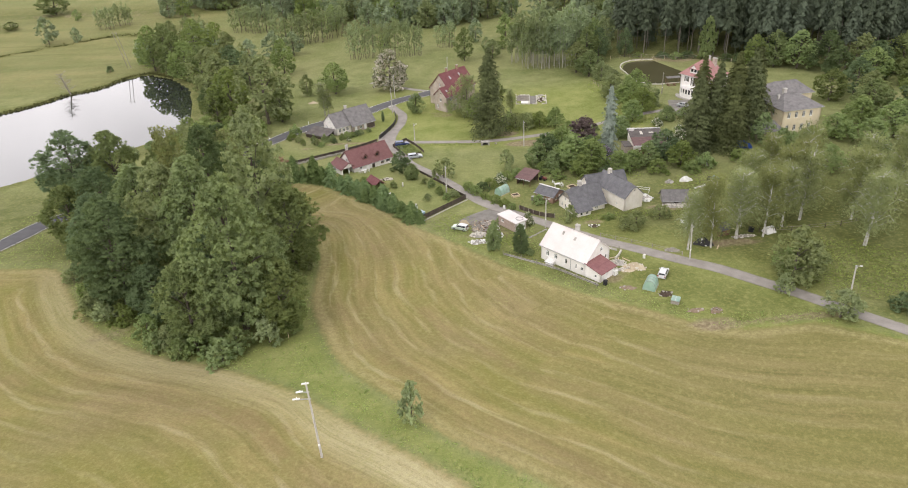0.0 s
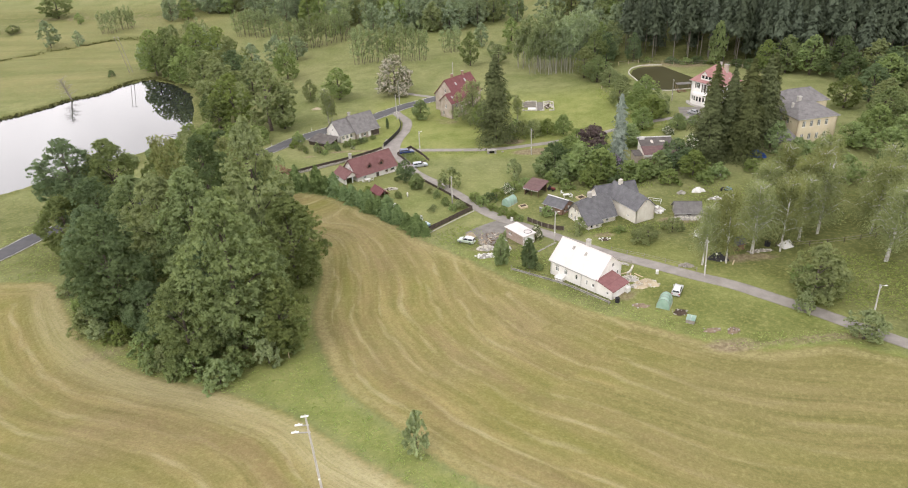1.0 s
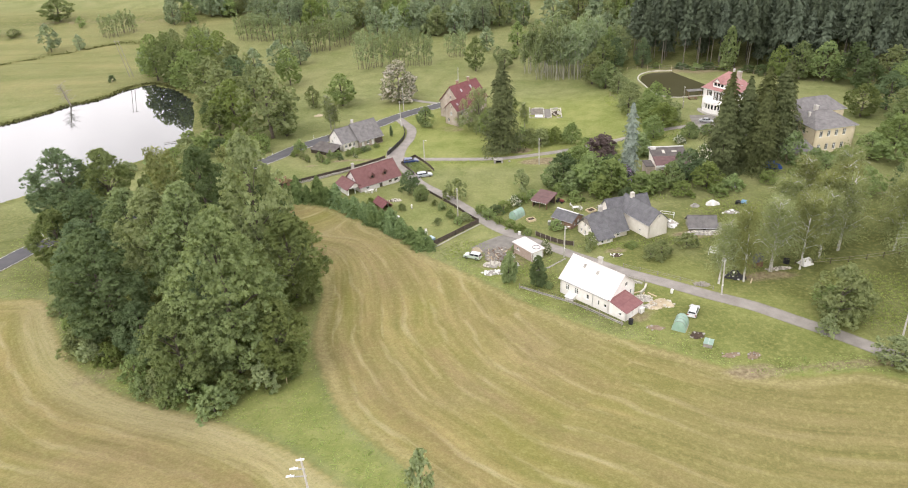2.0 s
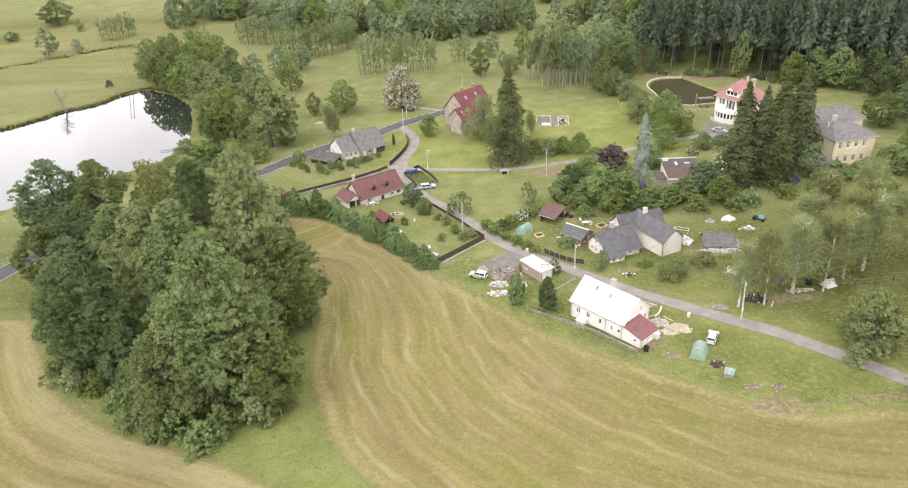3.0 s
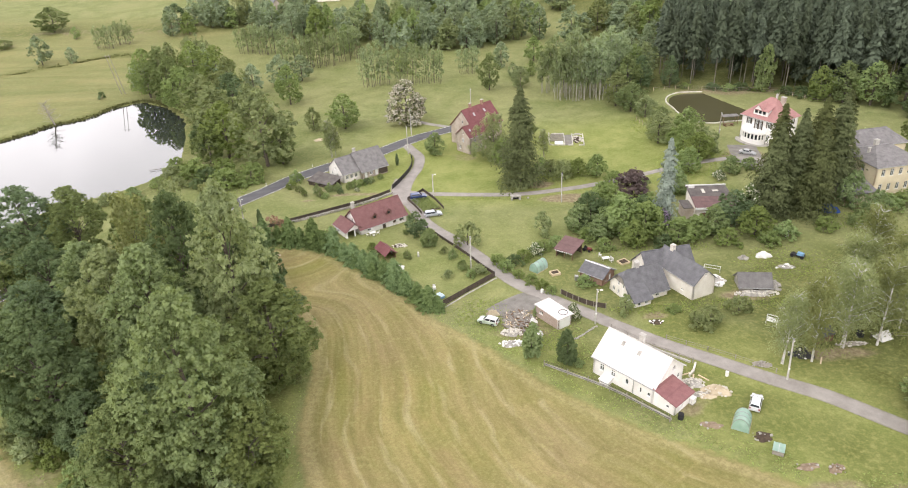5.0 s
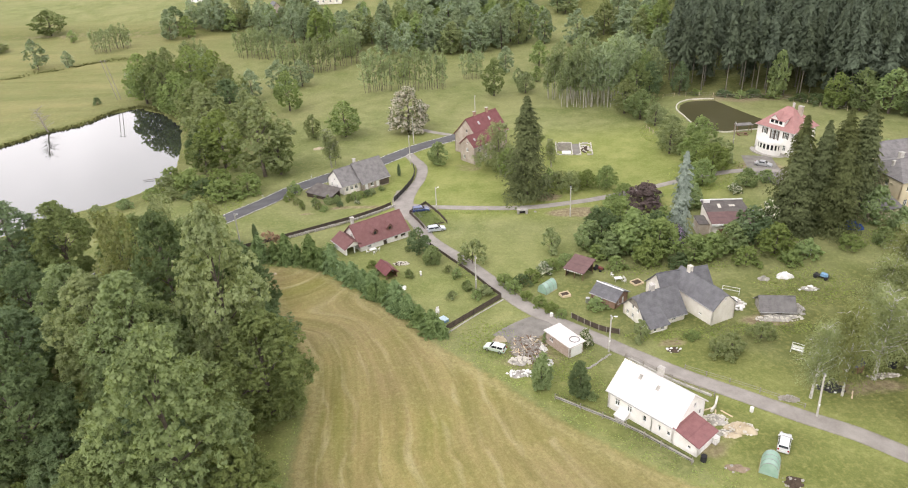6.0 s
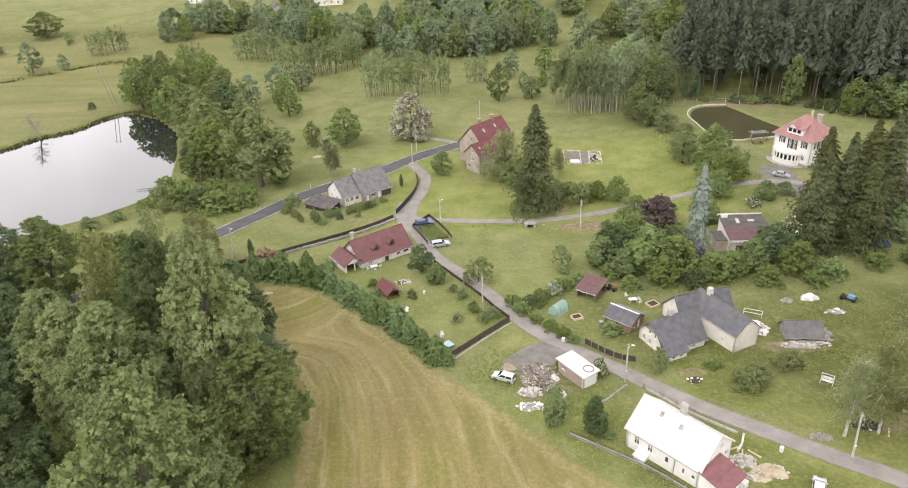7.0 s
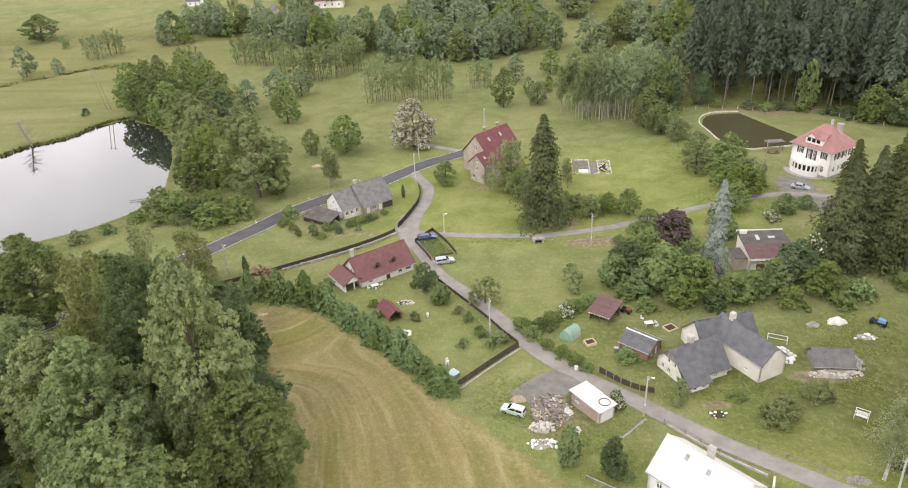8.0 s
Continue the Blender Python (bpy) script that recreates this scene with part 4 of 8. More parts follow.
# grey barn-house by the main road
bz = -3.9
bh = gable_house("house", "low old house with weathered grey roof beside the road", -35.9, 226.6, 38, 5.6, 8.6, 2.7, 6.2, M_CREAM, M_OLDSLATE,
                 [win("l", 3.7, 2.9, 0.6, 0.8), win("l", 2.0, 0.8), win("l", 5.0, 0.8), win("f", 1.2, 0.8), win("f", 2.7, 0.8), win("f", 4.2, 0.8)], z=bz, over=0.35, gable_mat=M_WHITE)
c38, s38 = math.cos(radians(38)), math.sin(radians(38))
b2 = gable_house("house_wing", "longer old house part with weathered grey roof", -35.9 + 5.62 * c38 + 1.1 * s38, 226.6 + 5.62 * s38 - 1.1 * c38, 38, 8.8, 9.8, 2.3, 6.75, M_GREYWALL, M_OLDSLATE,
                 [win("f", 1.3, 0.0, 1.0, 2.0, "door", M_WHITEPAINT), win("f", 3.2, 0.6, 1.0, 1.1), win("f", 5.0, 0.0, 1.0, 1.9, "door", M_WHITEPAINT), win("r", 5, 1.0)], z=bz, over=0.4)
chimney(b2, 0.9, 5.2, 5.9, 7.9, 0.8, 0.5)
part("timber_wall", Geo().box(5.7, -0.08, 0.0, 8.7, -0.004, 2.1), M_DARKWOOD, b2)
sh = thing("shed", "dark timber lean-to shed with a weathered grey roof", "shed", pose(-46.2, 226.2, -4.3, 0, 0, -30))
part("roof_slope", slab(Geo(), [(-0.3, -0.4, 2.0), (8.6, -0.4, 1.7), (8.9, 4.6, 2.9), (0.3, 4.6, 3.1)], 0.12), M_FLATROOF, sh)
for i in range(4):
    part("post", Geo().box(i * 2.7, 0, -0.3, i * 2.7 + 0.2, 0.2, 1.85), M_DARKWOOD, sh)
    if i < 3:
        part("boarding", Geo().box(i * 2.7 + 0.2, 0.06, 0.0, i * 2.7 + 2.7, 0.12, 1.1 if i == 1 else 1.75), M_DARKWOOD, sh)
part("back_wall", Geo().box(0, 4.2, -0.3, 8.3, 4.4, 2.8), M_DARKWOOD, sh)
part("side_wall", Geo().box(0, 0.2, -0.3, 0.12, 4.2, 2.0), M_DARKWOOD, sh)

# old two-part house with bright red roofs
cz = -4.65
c1 = gable_house("house", "grey-brown old house wing with a bright red roof", -2.9 + 6.1 * math.cos(radians(-46)), 252.6 + 6.1 * math.sin(radians(-46)), 44, 8.5, 6.1, 5.6, 8.3, M_GREYWALL, M_BRIGHTRED,
                 [win("l", 3.0, 3.4, 0.9, 1.2), win("l", 1.6, 0.9, 0.9, 1.1), win("f", 2.2, 1.0), win("f", 5.0, 1.0), win("f", 2.2, 3.6), win("f", 5.0, 3.6), win("l", 3.05, 6.0, 0.5, 0.6)], z=cz, over=0.4)
c2 = gable_house("house", "tall old house with a bright red tiled roof", -4.6 + 10.4 * math.cos(radians(-44)), 261.4 + 10.4 * math.sin(radians(-44)), 46, 13.5, 10.4, 6.0, 11.6, M_GREYWALL, M_BRIGHTRED,
                 [win("l", 8.0, 3.8, 0.9, 1.2), win("l", 6.2, 3.8, 0.9, 1.2), win("l", 5.2, 7.2, 0.6, 1.1), win("l", 8.5, 1.0, 0.9, 1.2), win("b", 4, 1.0), win("b", 8, 1.0)], z=-4.9, over=0.4)
chimney(c2, 4.0, 5.4, 10.8, 13.0, 0.8, 0.6, M_BRICK)
chimney(c2, 9.5, 5.2, 10.8, 13.0, 0.8, 0.6, M_BRICK)
for u, v in ((3.4, 3.4), (8.6, 3.6)):
    zc = 6.0 + v * 5.6 / 5.2 + 0.14
    part("skylight", Geo().prism([(u, v - 0.4, zc - 0.43), (u + 0.7, v - 0.4, zc - 0.43), (u + 0.7, v + 0.4, zc + 0.43), (u, v + 0.4, zc + 0.43)], (0, -0.05, 0.06)), M_STEEL, c2)
zc = 5.6 + 1.6 * 2.7 / 3.05
part("skylight", Geo().prism([(1.4, 1.3, zc - 0.14), (2.0, 1.3, zc - 0.14), (2.0, 1.9, zc + 0.42), (1.4, 1.9, zc + 0.42)], (0, -0.05, 0.06)), M_STEEL, c1)

# flat-roofed house half hidden in trees
pz = -1.1
fl = thing("house", "cream house with a shallow brown-red roof and white eaves", "house", pose(54.0, 188.9, pz, 0, 0, -1))
pl = [(0, 0), (9.3, 0), (9.3, 8.5), (0, 8.5)]
hs = {0: [(1.4, 3.6, 0.0, 2.0), (2.2, 3.6, 2.6, 3.2), (6.2, 7.8, 2.6, 3.2)], 1: [(3, 4.2, 1, 2.2)], 2: [], 3: []}
tp = [[(0, 3.5), (9.3, 3.5)], [(0, 3.5), (8.5, 4.9)], [(0, 4.9), (9.3, 4.9)], [(0, 4.9), (8.5, 3.5)]]
for i in range(4):
    part("wall", wall_side(Geo(), pl[i], pl[(i + 1) % 4], tp[i], hs[i], 0.3), M_CREAM, fl)
fill_opening(fl, pl[0], pl[1], hs[0][0], "door", M_BROWNWOOD)
for h in hs[0][1:]:
    fill_opening(fl, pl[0], pl[1], h, "window", M_BROWNWOOD)
fill_opening(fl, pl[1], pl[2], hs[1][0], "window", M_WHITEPAINT)
part("roof_slope", slab(Geo(), [(-0.2, -0.7, 3.55), (9.8, -0.7, 3.55), (9.7, 4.2, 4.38), (-0.2, 4.2, 4.38)], 0.2), M_MAROON, fl, "pale brown-red front roof slope")
part("roof_slope", slab(Geo(), [(-0.2, 4.2, 4.39), (9.7, 4.2, 4.39), (9.4, 8.9, 5.15), (-0.2, 8.9, 5.15)], 0.2), M_FLATROOF, fl, "dark mottled rear roof slope")
part("eaves_board", Geo().box(-0.25, -0.78, 3.1, 9.85, -0.7, 3.6), M_WHITEPAINT, fl)
part("parapet", Geo().box(-0.3, 8.9, 4.9, 9.5, 9.05, 5.4), M_WHITEPAINT, fl)
part("annex", Geo().box(-2.4, 1.2, -0.5, -0.004, 5.5, 2.7), M_GREYWALL, fl)
part("annex_roof", Geo().box(-2.6, 1.0, 2.7, -0.22, 5.7, 2.82), M_FLATROOF, fl)
part("chimney", Geo().box(0.2, 7.8, 4.6, 1.6, 8.4, 5.7), M_WHITE, fl)
part("roof_patch", Geo().prism([(3.0, 5.6, 4.63), (3.7, 5.6, 4.63), (3.7, 7.3, 4.91), (3.0, 7.3, 4.91)], (0, 0, 0.05)), M_PALESTONE, fl)
part("roof_patch", Geo().prism([(5.6, 6.2, 4.73), (7.0, 6.2, 4.73), (7.0, 6.8, 4.83), (5.6, 6.8, 4.83)], (0, 0, 0.05)), M_PALESTONE, fl)

# villa with hipped red roof
vz = 0.0
vx, vy, va, vL, vD = 83.2, 241.2, -57, 11.2, 10.6
hv = [("f", 2.0, 3.0, 5.3, 7.1), ("f", 4.7, 5.4, 4.3, 7.0), ("f", 6.0, 6.7, 4.3, 7.0), ("f", 8.6, 9.6, 5.3, 7.1)] + [("r", u, u + 1.0, 5.3, 7.1) for u in (1.5, 3.3, 5.1, 7.6)] + [("r", u, u + 1.0, 1.8, 3.4) for u in (1.5, 3.6, 6.4)] + [("f", 8.7, 9.6, 1.8, 3.4), ("l", 3, 4, 5.3, 7), ("l", 6, 7, 5.3, 7)]
vl = gable_house("villa", "white villa with hipped pink-red roof and rounded bay", vx, vy, va, vL, vD, 8.0, 12.6, M_WHITE, M_VILLARED, hv, cat="villa", z=vz, hip=(4.6, 4.6), hip_z=8.0, over=0.6)
for h in hv[:4] + hv[4:8]:
    s, u0, u1, z0, z1 = h
    for uu in (u0 - 0.42, u1 + 0.04):
        bx = Geo().box(uu, -0.05, z0, uu + 0.38, -0.004, z1) if s == "f" else Geo().box(vL + 0.004, uu, z0, vL + 0.05, uu + 0.38, z1)
        part("shutter", bx, M_DARKWOOD, vl)


def bay(r, z0, z1, cx, n=14):
    p = [(cx + r * math.cos(math.pi + math.pi * i / n), r * 0.62 * math.sin(math.pi + math.pi * i / n), z0) for i in range(n + 1)]
    return Geo().prism(p[::-1], (0, 0, z1 - z0))


part("bay", bay(3.9, -0.5, 1.7, 4.6), M_WHITE, vl)
for i in range(10):
    a = math.pi + math.pi * (i + 0.5) / 10
    p = Vector((4.6 + 3.75 * math.cos(a), 3.75 * 0.62 * math.sin(a), 0))
    part("bay_post", Geo().box(p.x - 0.18, p.y - 0.14, 1.7, p.x + 0.18, p.y + 0.14, 3.3), M_WHITE, vl)
part("bay_glazing", bay(3.6, 1.7, 3.3, 4.6), M_CARGLASS, vl)
part("balcony", bay(4.1, 3.3, 3.75, 4.6), M_WHITE, vl)
for r_, z0_, z1_ in ((4.05, 4.3, 4.42),):
    g = Geo()
    for i in range(14):
        a0, a1 = math.pi + math.pi * i / 14, math.pi + math.pi * (i + 1) / 14
        g.tube((4.6 + r_ * math.cos(a0), r_ * 0.62 * math.sin(a0), z0_), (4.6 + r_ * math.cos(a1), r_ * 0.62 * math.sin(a1), z0_), 0.06, 0.06, 6)
        g.tube((4.6 + r_ * math.cos(a0), r_ * 0.62 * math.sin(a0), 3.7), (4.6 + r_ * math.cos(a0), r_ * 0.62 * math.sin(a0), z0_), 0.05, 0.05, 5)
    part("balcony_rail", g, M_WHITEPAINT, vl)
part("terrace", bay(5.6, -0.6, 0.35, 4.6), M_STONE, vl)
part("plinth", Geo().box(-0.05, -0.05, -0.6, vL + 0.05, -0.004, 1.0).box(vL + 0.004, -0.05, -0.6, vL + 0.05, vD, 1.0), M_STONE, vl, "dark stone plinth")
dz = 8.9
part("dormer", Geo().prism([(3.2, 0.3, dz - 0.5), (7.9, 0.3, dz - 0.5), (7.9, 0.3, dz + 1.1), (3.2, 0.3, dz + 1.1)], (0, 4.0, 0)), M_WHITE, vl)
for u in (3.7, 5.0, 6.3):
    part("dormer_window", Geo().box(u, 0.22, dz, u + 0.9, 0.295, dz + 0.9), M_CARGLASS, vl)
part("dormer_gable", Geo().prism([(3.4, 0.2, dz + 1.12), (6.2, 0.2, dz + 1.12), (4.8, 0.2, dz + 2.5)], (0, 0.3, 0)), M_WHITE, vl)
for s in (-1, 1):
    part("dormer_roof", slab(Geo(), [(4.8 + s * 1.7, -0.1, dz + 0.98), (4.8, -0.1, dz + 2.6), (4.8, 4.8, dz + 2.6), (4.8 + s * 1.7, 4.8, dz + 0.98)], 0.1), M_VILLARED, vl)
part("dormer_roof", slab(Geo(), [(2.9, 0.0, dz + 1.05), (8.3, 0.0, dz + 1.05), (7.8, 4.4, dz + 2.5), (3.4, 4.4, dz + 2.5)], 0.1), M_VILLARED, vl)
chimney(vl, 8.2, 6.4, 10.5, 13.2, 1.3, 0.9, M_GREYWALL)
chimney(vl, 5.2, 7.6, 10.5, 13.2, 0.5, 0.5)
part("skylight", Geo().box(vL - 1.4, 5.4, 9.05, vL - 0.9, 6.1, 9.25), M_STEEL, vl)

# long yellow house with grey roof
yz = 1.5
hy = [("f", u, u + 1.0, z0, z0 + 1.7) for u in (1.5, 3.9, 6.3, 8.7) for z0 in (1.2, 5.0)] + [("l", u, u + 1.0, z0, z0 + 1.7) for u in (2.0, 5.0, 8.0) for z0 in (1.2, 5.0)]
ye = gable_house("house", "large yellow rendered two-storey house with a grey roof", 97.6, 193.2, 12, 12.5, 13.0, 7.6, 10.2, M_YELLOWWALL, M_OLDSLATE, hy, z=yz, over=0.5, hip=(4.0, 4.0), hip_z=7.6)
chimney(ye, 4.5, 7.0, 8.8, 11.6, 1.0, 0.8)
chimney(ye, 2.0, 6.0, 8.2, 10.2, 0.5, 0.5)
y2 = gable_house("house_wing", "rear wing of the yellow house under a grey roof", 99.5, 206.0, 12, 14.0, 9.0, 8.0, 10.6, M_YELLOWWALL, M_OLDSLATE, [("r", u, u + 1, 5, 6.6) for u in (2, 5)], z=yz, over=0.5, hip=(3, 3), hip_z=8.0)
an = thing("annex", "low yellow annex with a grey lean-to roof", "annex", pose(88.6, 188.6, yz, 0, 0, 12))
for i, (a, b, t) in enumerate((((0, 0), (8.6, 0), [(0, 2.6), (8.6, 2.6)]), ((8.6, 0), (8.6, 5), [(0, 2.6), (5, 3.9)]), ((8.6, 5), (0, 5), [(0, 3.9), (8.6, 3.9)]), ((0, 5), (0, 0), [(0, 3.9), (5, 2.6)]))):
    part("wall", wall_side(Geo(), a, b, t, [(2, 3, 0.8, 1.9)] if i == 0 else [], 0.3), M_YELLOWWALL, an)
fill_opening(an, (0, 0), (8.6, 0), (2, 3, 0.8, 1.9), "window", M_WHITEPAINT)
part("roof_slope", slab(Geo(), [(-0.3, -0.4, 2.65), (8.9, -0.4, 2.65), (8.9, 5.2, 4.1), (-0.3, 5.2, 4.1)], 0.14), M_OLDSLATE, an)

# garden sheds
s1 = gable_house("shed", "small brick shed with a grey roof and pale ridge", 22.4, 163.3, -42, 5.4, 4.6, 1.9, 3.1, M_BRICK, M_SLATE, [win("r", 2.9, 0.0, 0.9, 1.7, "door", M_WHITEPAINT), win("r", 1.2, 0.7, 0.6, 0.8), win("f", 2.2, 0.8, 0.8, 0.7)], cat="shed", over=0.3)
part("ridge_cap", Geo().tube((-0.3, 2.3, 3.3), (5.7, 2.3, 3.3), 0.13, 0.13, 6), M_WHITEPAINT, s1)
solo("rain_barrel", Geo().tube((0, 0, 0), (0, 0, 1.0), 0.42, 0.42, 14), M_STEEL, "grey metal rain barrel beside the shed", "barrel", at(21.6, 162.6))
s2 = thing("open_shed", "open timber shelter with a brown sheet roof", "shed", at(18.7, 173.2, -36))
part("roof_slope", slab(Geo(), [(-0.4, -0.5, 2.1), (4.4, -0.5, 2.1), (4.4, 5.0, 3.0), (-0.4, 5.0, 3.0)], 0.12), M_MAROON, s2)
for u in (0, 1.95, 3.9):
    for v in (0, 4.5):
        part("post", Geo().box(u, v, -0.3, u + 0.14, v + 0.14, 2.05 + v * 0.16), M_BROWNWOOD, s2)
part("back_boards", Geo().box(0, 4.64, 0, 4.0, 4.7, 2.6), M_DARKWOOD, s2)
part("side_boards", Geo().box(-0.06, 0.3, 0, 0.0, 4.5, 2.0), M_DARKWOOD, s2)
for i in range(8):
    part("fascia_slat", Geo().box(i * 0.55, -0.56, 1.82, i * 0.55 + 0.3, -0.5, 2.02), M_WHITEPAINT, s2)
s3 = gable_house("shed", "low stone shed with a weathered grey roof", 52.9, 155.9, -6, 6.0, 4.2, 1.1, 2.9, M_STONE, M_OLDSLATE, [win("f", 3.2, 0.2, 1.2, 0.8, "door", M_DARKWOOD)], cat="shed", over=0.35)
s4 = gable_house("garden_hut", "small garden hut with a bright red roof", -21.6, 178.2, -58, 4.6, 2.6, 1.6, 2.6, M_BROWNWOOD, M_BRIGHTRED, [win("b", 2, 0.6, 0.8, 0.7)], cat="hut", over=0.35, trim=False, walls="bl", thick=0.1)
for u, v in ((4.4, 0.0), (4.4, 2.4), (2.2, 0.0)):
    part("post", Geo().box(u, v, -0.3, u + 0.12, v + 0.12, 1.65), M_BROWNWOOD, s4)
part("railing", Geo().box(4.46, 0.12, 0.5, 4.5, 2.4, 0.62).box(4.46, 0.12, 0.1, 4.5, 2.4, 0.2), M_BROWNWOOD, s4)
# far houses on the other side of the valley
gable_house("house", "far pale pinkish house across the valley", -96, 520, 5, 18, 9, 4.5, 8.5, M_CREAM, M_MAROON, [win("f", u, 1.2, 1.2, 1.4) for u in (3, 6.5, 11, 15)] + [win("l", 4, 1.2)], over=0.4)
gable_house("house", "small far white house beside trees", -182, 536, 0, 9, 7, 3.2, 6.4, M_WHITE, M_SLATE, [win("f", 2.5, 1.0, 1.2, 1.3), win("f", 6, 1.0, 1.2, 1.3)], over=0.4)
gable_house("house", "small far hut with a dark blue roof", -122, 507, -60, 8, 6, 2.6, 5.6, M_GREYWALL, M_SLATE, [win("f", 2.5, 0.9)], over=0.3)


# ---- plants ----
def cards(rng, pos, nrm, size, aspect=1.4, spread=0.6, hang=None):
    """Leaf sprays: a three-cornered blade at each place, facing about its normal."""
    n = len(pos)
    nrm = nrm + rng.normal(0, spread, (n, 3))
    nrm /= np.linalg.norm(nrm, axis=1, keepdims=True) + 1e-9
    h = rng.normal(0, 1, (n, 3))
    u = np.cross(nrm, h) if hang is None else hang + 0.4 * h
    u /= np.linalg.norm(u, axis=1, keepdims=True) + 1e-9
    v = np.cross(nrm, u)
    s = (size * rng.uniform(0.6, 1.35, n))[:, None]
    u, v = u * s * aspect / 2, v * s / 2
    k = rng.uniform(-0.5, 0.5, (n, 1))
    return np.stack([pos - u - v * 0.7, pos + u - v * (0.7 + k * 0.4), pos + v * 1.1 + u * k], 1)


def crown_profile(t, kind):
    if kind == "round":
        return np.sin(np.pi * np.clip(0.06 + 0.94 * t, 0, 1)) ** 0.62
    if kind == "tall":
        return np.sin(np.pi * np.clip(0.10 + 0.90 * t ** 0.85, 0, 1)) ** 0.7
    if kind == "dome":
        return np.sqrt(np.clip(1 - t ** 2.2, 0, 1)) * (0.75 + 0.25 * np.minimum(1, t * 5))
    return 1 - 0.85 * t


def leafy_crown(seed, h, r, low, kind, lobes, n, size, lobe=0.3, spread=0.5, droop=0.0):
    """A billowing crown: boughs in an uneven envelope, leaf clumps on the open side of each bough, leaves over the top of each clump."""
    rng = np.random.default_rng(seed)
    t = rng.beta(1.2, 1.1, lobes)
    t[:max(3, lobes // 9)] = rng.uniform(0.86, 1.0, max(3, lobes // 9))
    a = rng.uniform(0, 2 * np.pi, lobes)
    k = np.sqrt(rng.uniform(0, 1, lobes))
    k = np.where(t > 0.72, k * (1.15 - 0.4 * t), 0.5 + 0.5 * k)
    skew = 1 + 0.16 * np.sin(a * 2 + rng.uniform(0, 6)) + 0.12 * np.sin(a * 3 + rng.uniform(0, 6))
    rad = r * (1 - lobe * 0.8) * crown_profile(t, kind) * k * skew
    c = np.stack([rad * np.cos(a), rad * np.sin(a), low + (h - low) * (0.05 + 0.87 * t)], 1)
    lr = r * lobe * rng.uniform(0.55, 1.35, lobes) * (1.1 - 0.3 * t)
    clumps = max(lobes * 6, n // 13)
    w = lr ** 2
    of = rng.choice(lobes, clumps, p=w / w.sum())
    out = c * [1, 1, 0] / (np.linalg.norm(c * [1, 1, 0], axis=1, keepdims=True) + r * 0.25)
    d = rng.normal(0, 1, (clumps, 3)) + 0.6 * out[of] + [0, 0, 0.35]
    d /= np.linalg.norm(d, axis=1, keepdims=True)
    sc = c[of] + d * (lr[of] * rng.uniform(0.6, 1.2, clumps))[:, None] * [1, 1, 0.95]
    # a clump buried in a neighbouring bough carries no leaves
    depth = np.min(np.linalg.norm(sc[:, None, :] - c[None], axis=2) / lr[None], axis=1)
    keep = (depth > 0.55) | (rng.uniform(0, 1, clumps) < 0.12)
    sc, d, of = sc[keep], d[keep], of[keep]
    sr = lr[of] * rng.uniform(0.12, 0.34, len(sc))
    which = rng.choice(len(sc), n, p=sr ** 2 / (sr ** 2).sum())
    e = rng.normal(0, 1, (n, 3)) + 0.55 * d[which] + [0, 0, 0.5]
    e /= np.linalg.norm(e, axis=1, keepdims=True)
    pos = sc[which] + e * (sr[which] * rng.uniform(0.4, 1.25, n))[:, None] * [1.12, 1.12, 0.8]
    pos[:, 2] -= droop * rng.uniform(0, 1, n) ** 2
    pos[:, 2] = np.maximum(pos[:, 2], low * 0.3 + 0.15)
    return cards(rng, pos, e * 0.75 + d[which] * 0.2 + [0, 0, 0.4], np.full(n, size), spread=spread * 0.62), c


def limbs(g, rng, h, low, r0, targets, count, sides=6, lean=0.0):
    top = Vector((lean * h * 0.3, 0, h * 0.72))
    pts = [Vector((0, 0, -0.3)), Vector((lean * h * 0.05 + rng.uniform(-0.1, 0.1), rng.uniform(-0.1, 0.1), h * 0.3)), Vector((lean * h * 0.15 + rng.uniform(-0.3, 0.3), rng.uniform(-0.3, 0.3), h * 0.52)), top]
    rr = [r0 * 1.25, r0 * 0.85, r0 * 0.5, r0 * 0.1]
    for a, b, ra, rb in zip(pts, pts[1:], rr, rr[1:]):
        g.tube(a, b, ra, rb, sides + 2, False)
    for i in rng.permutation(len(targets))[:count]:
        q = Vector(targets[i])
        z = max(low * 0.7, min(q.z - 0.5, h * 0.75) * 0.75)
        k = z / h
        a = Vector((pts[3].x * k, 0, z))
        mid = a.lerp(q, 0.55) + Vector((0, 0, 0.04 * h))
        w = r0 * 0.36 * (1.1 - k)
        g.tube(a, mid, w, w * 0.6, sides, False)
        g.tube(mid, q, w * 0.6, w * 0.15, sides, False)
    return g


PROTO = {}


def broadleaf(key, seed, h, r, low, kind, lobes, n, size, leaves, bark, lobe=0.3, nlimb=14, r0=0.35, spread=0.6, droop=0.0):
    q, c = leafy_crown(seed, h, r, low, kind, lobes, n, size, lobe, spread, droop)
    g = limbs(Geo(), np.random.default_rng(seed + 1), h, low, r0, c, nlimb)
    PROTO[key] = (quads("crown", q, leaves), g.mesh("trunk", bark), h, r)


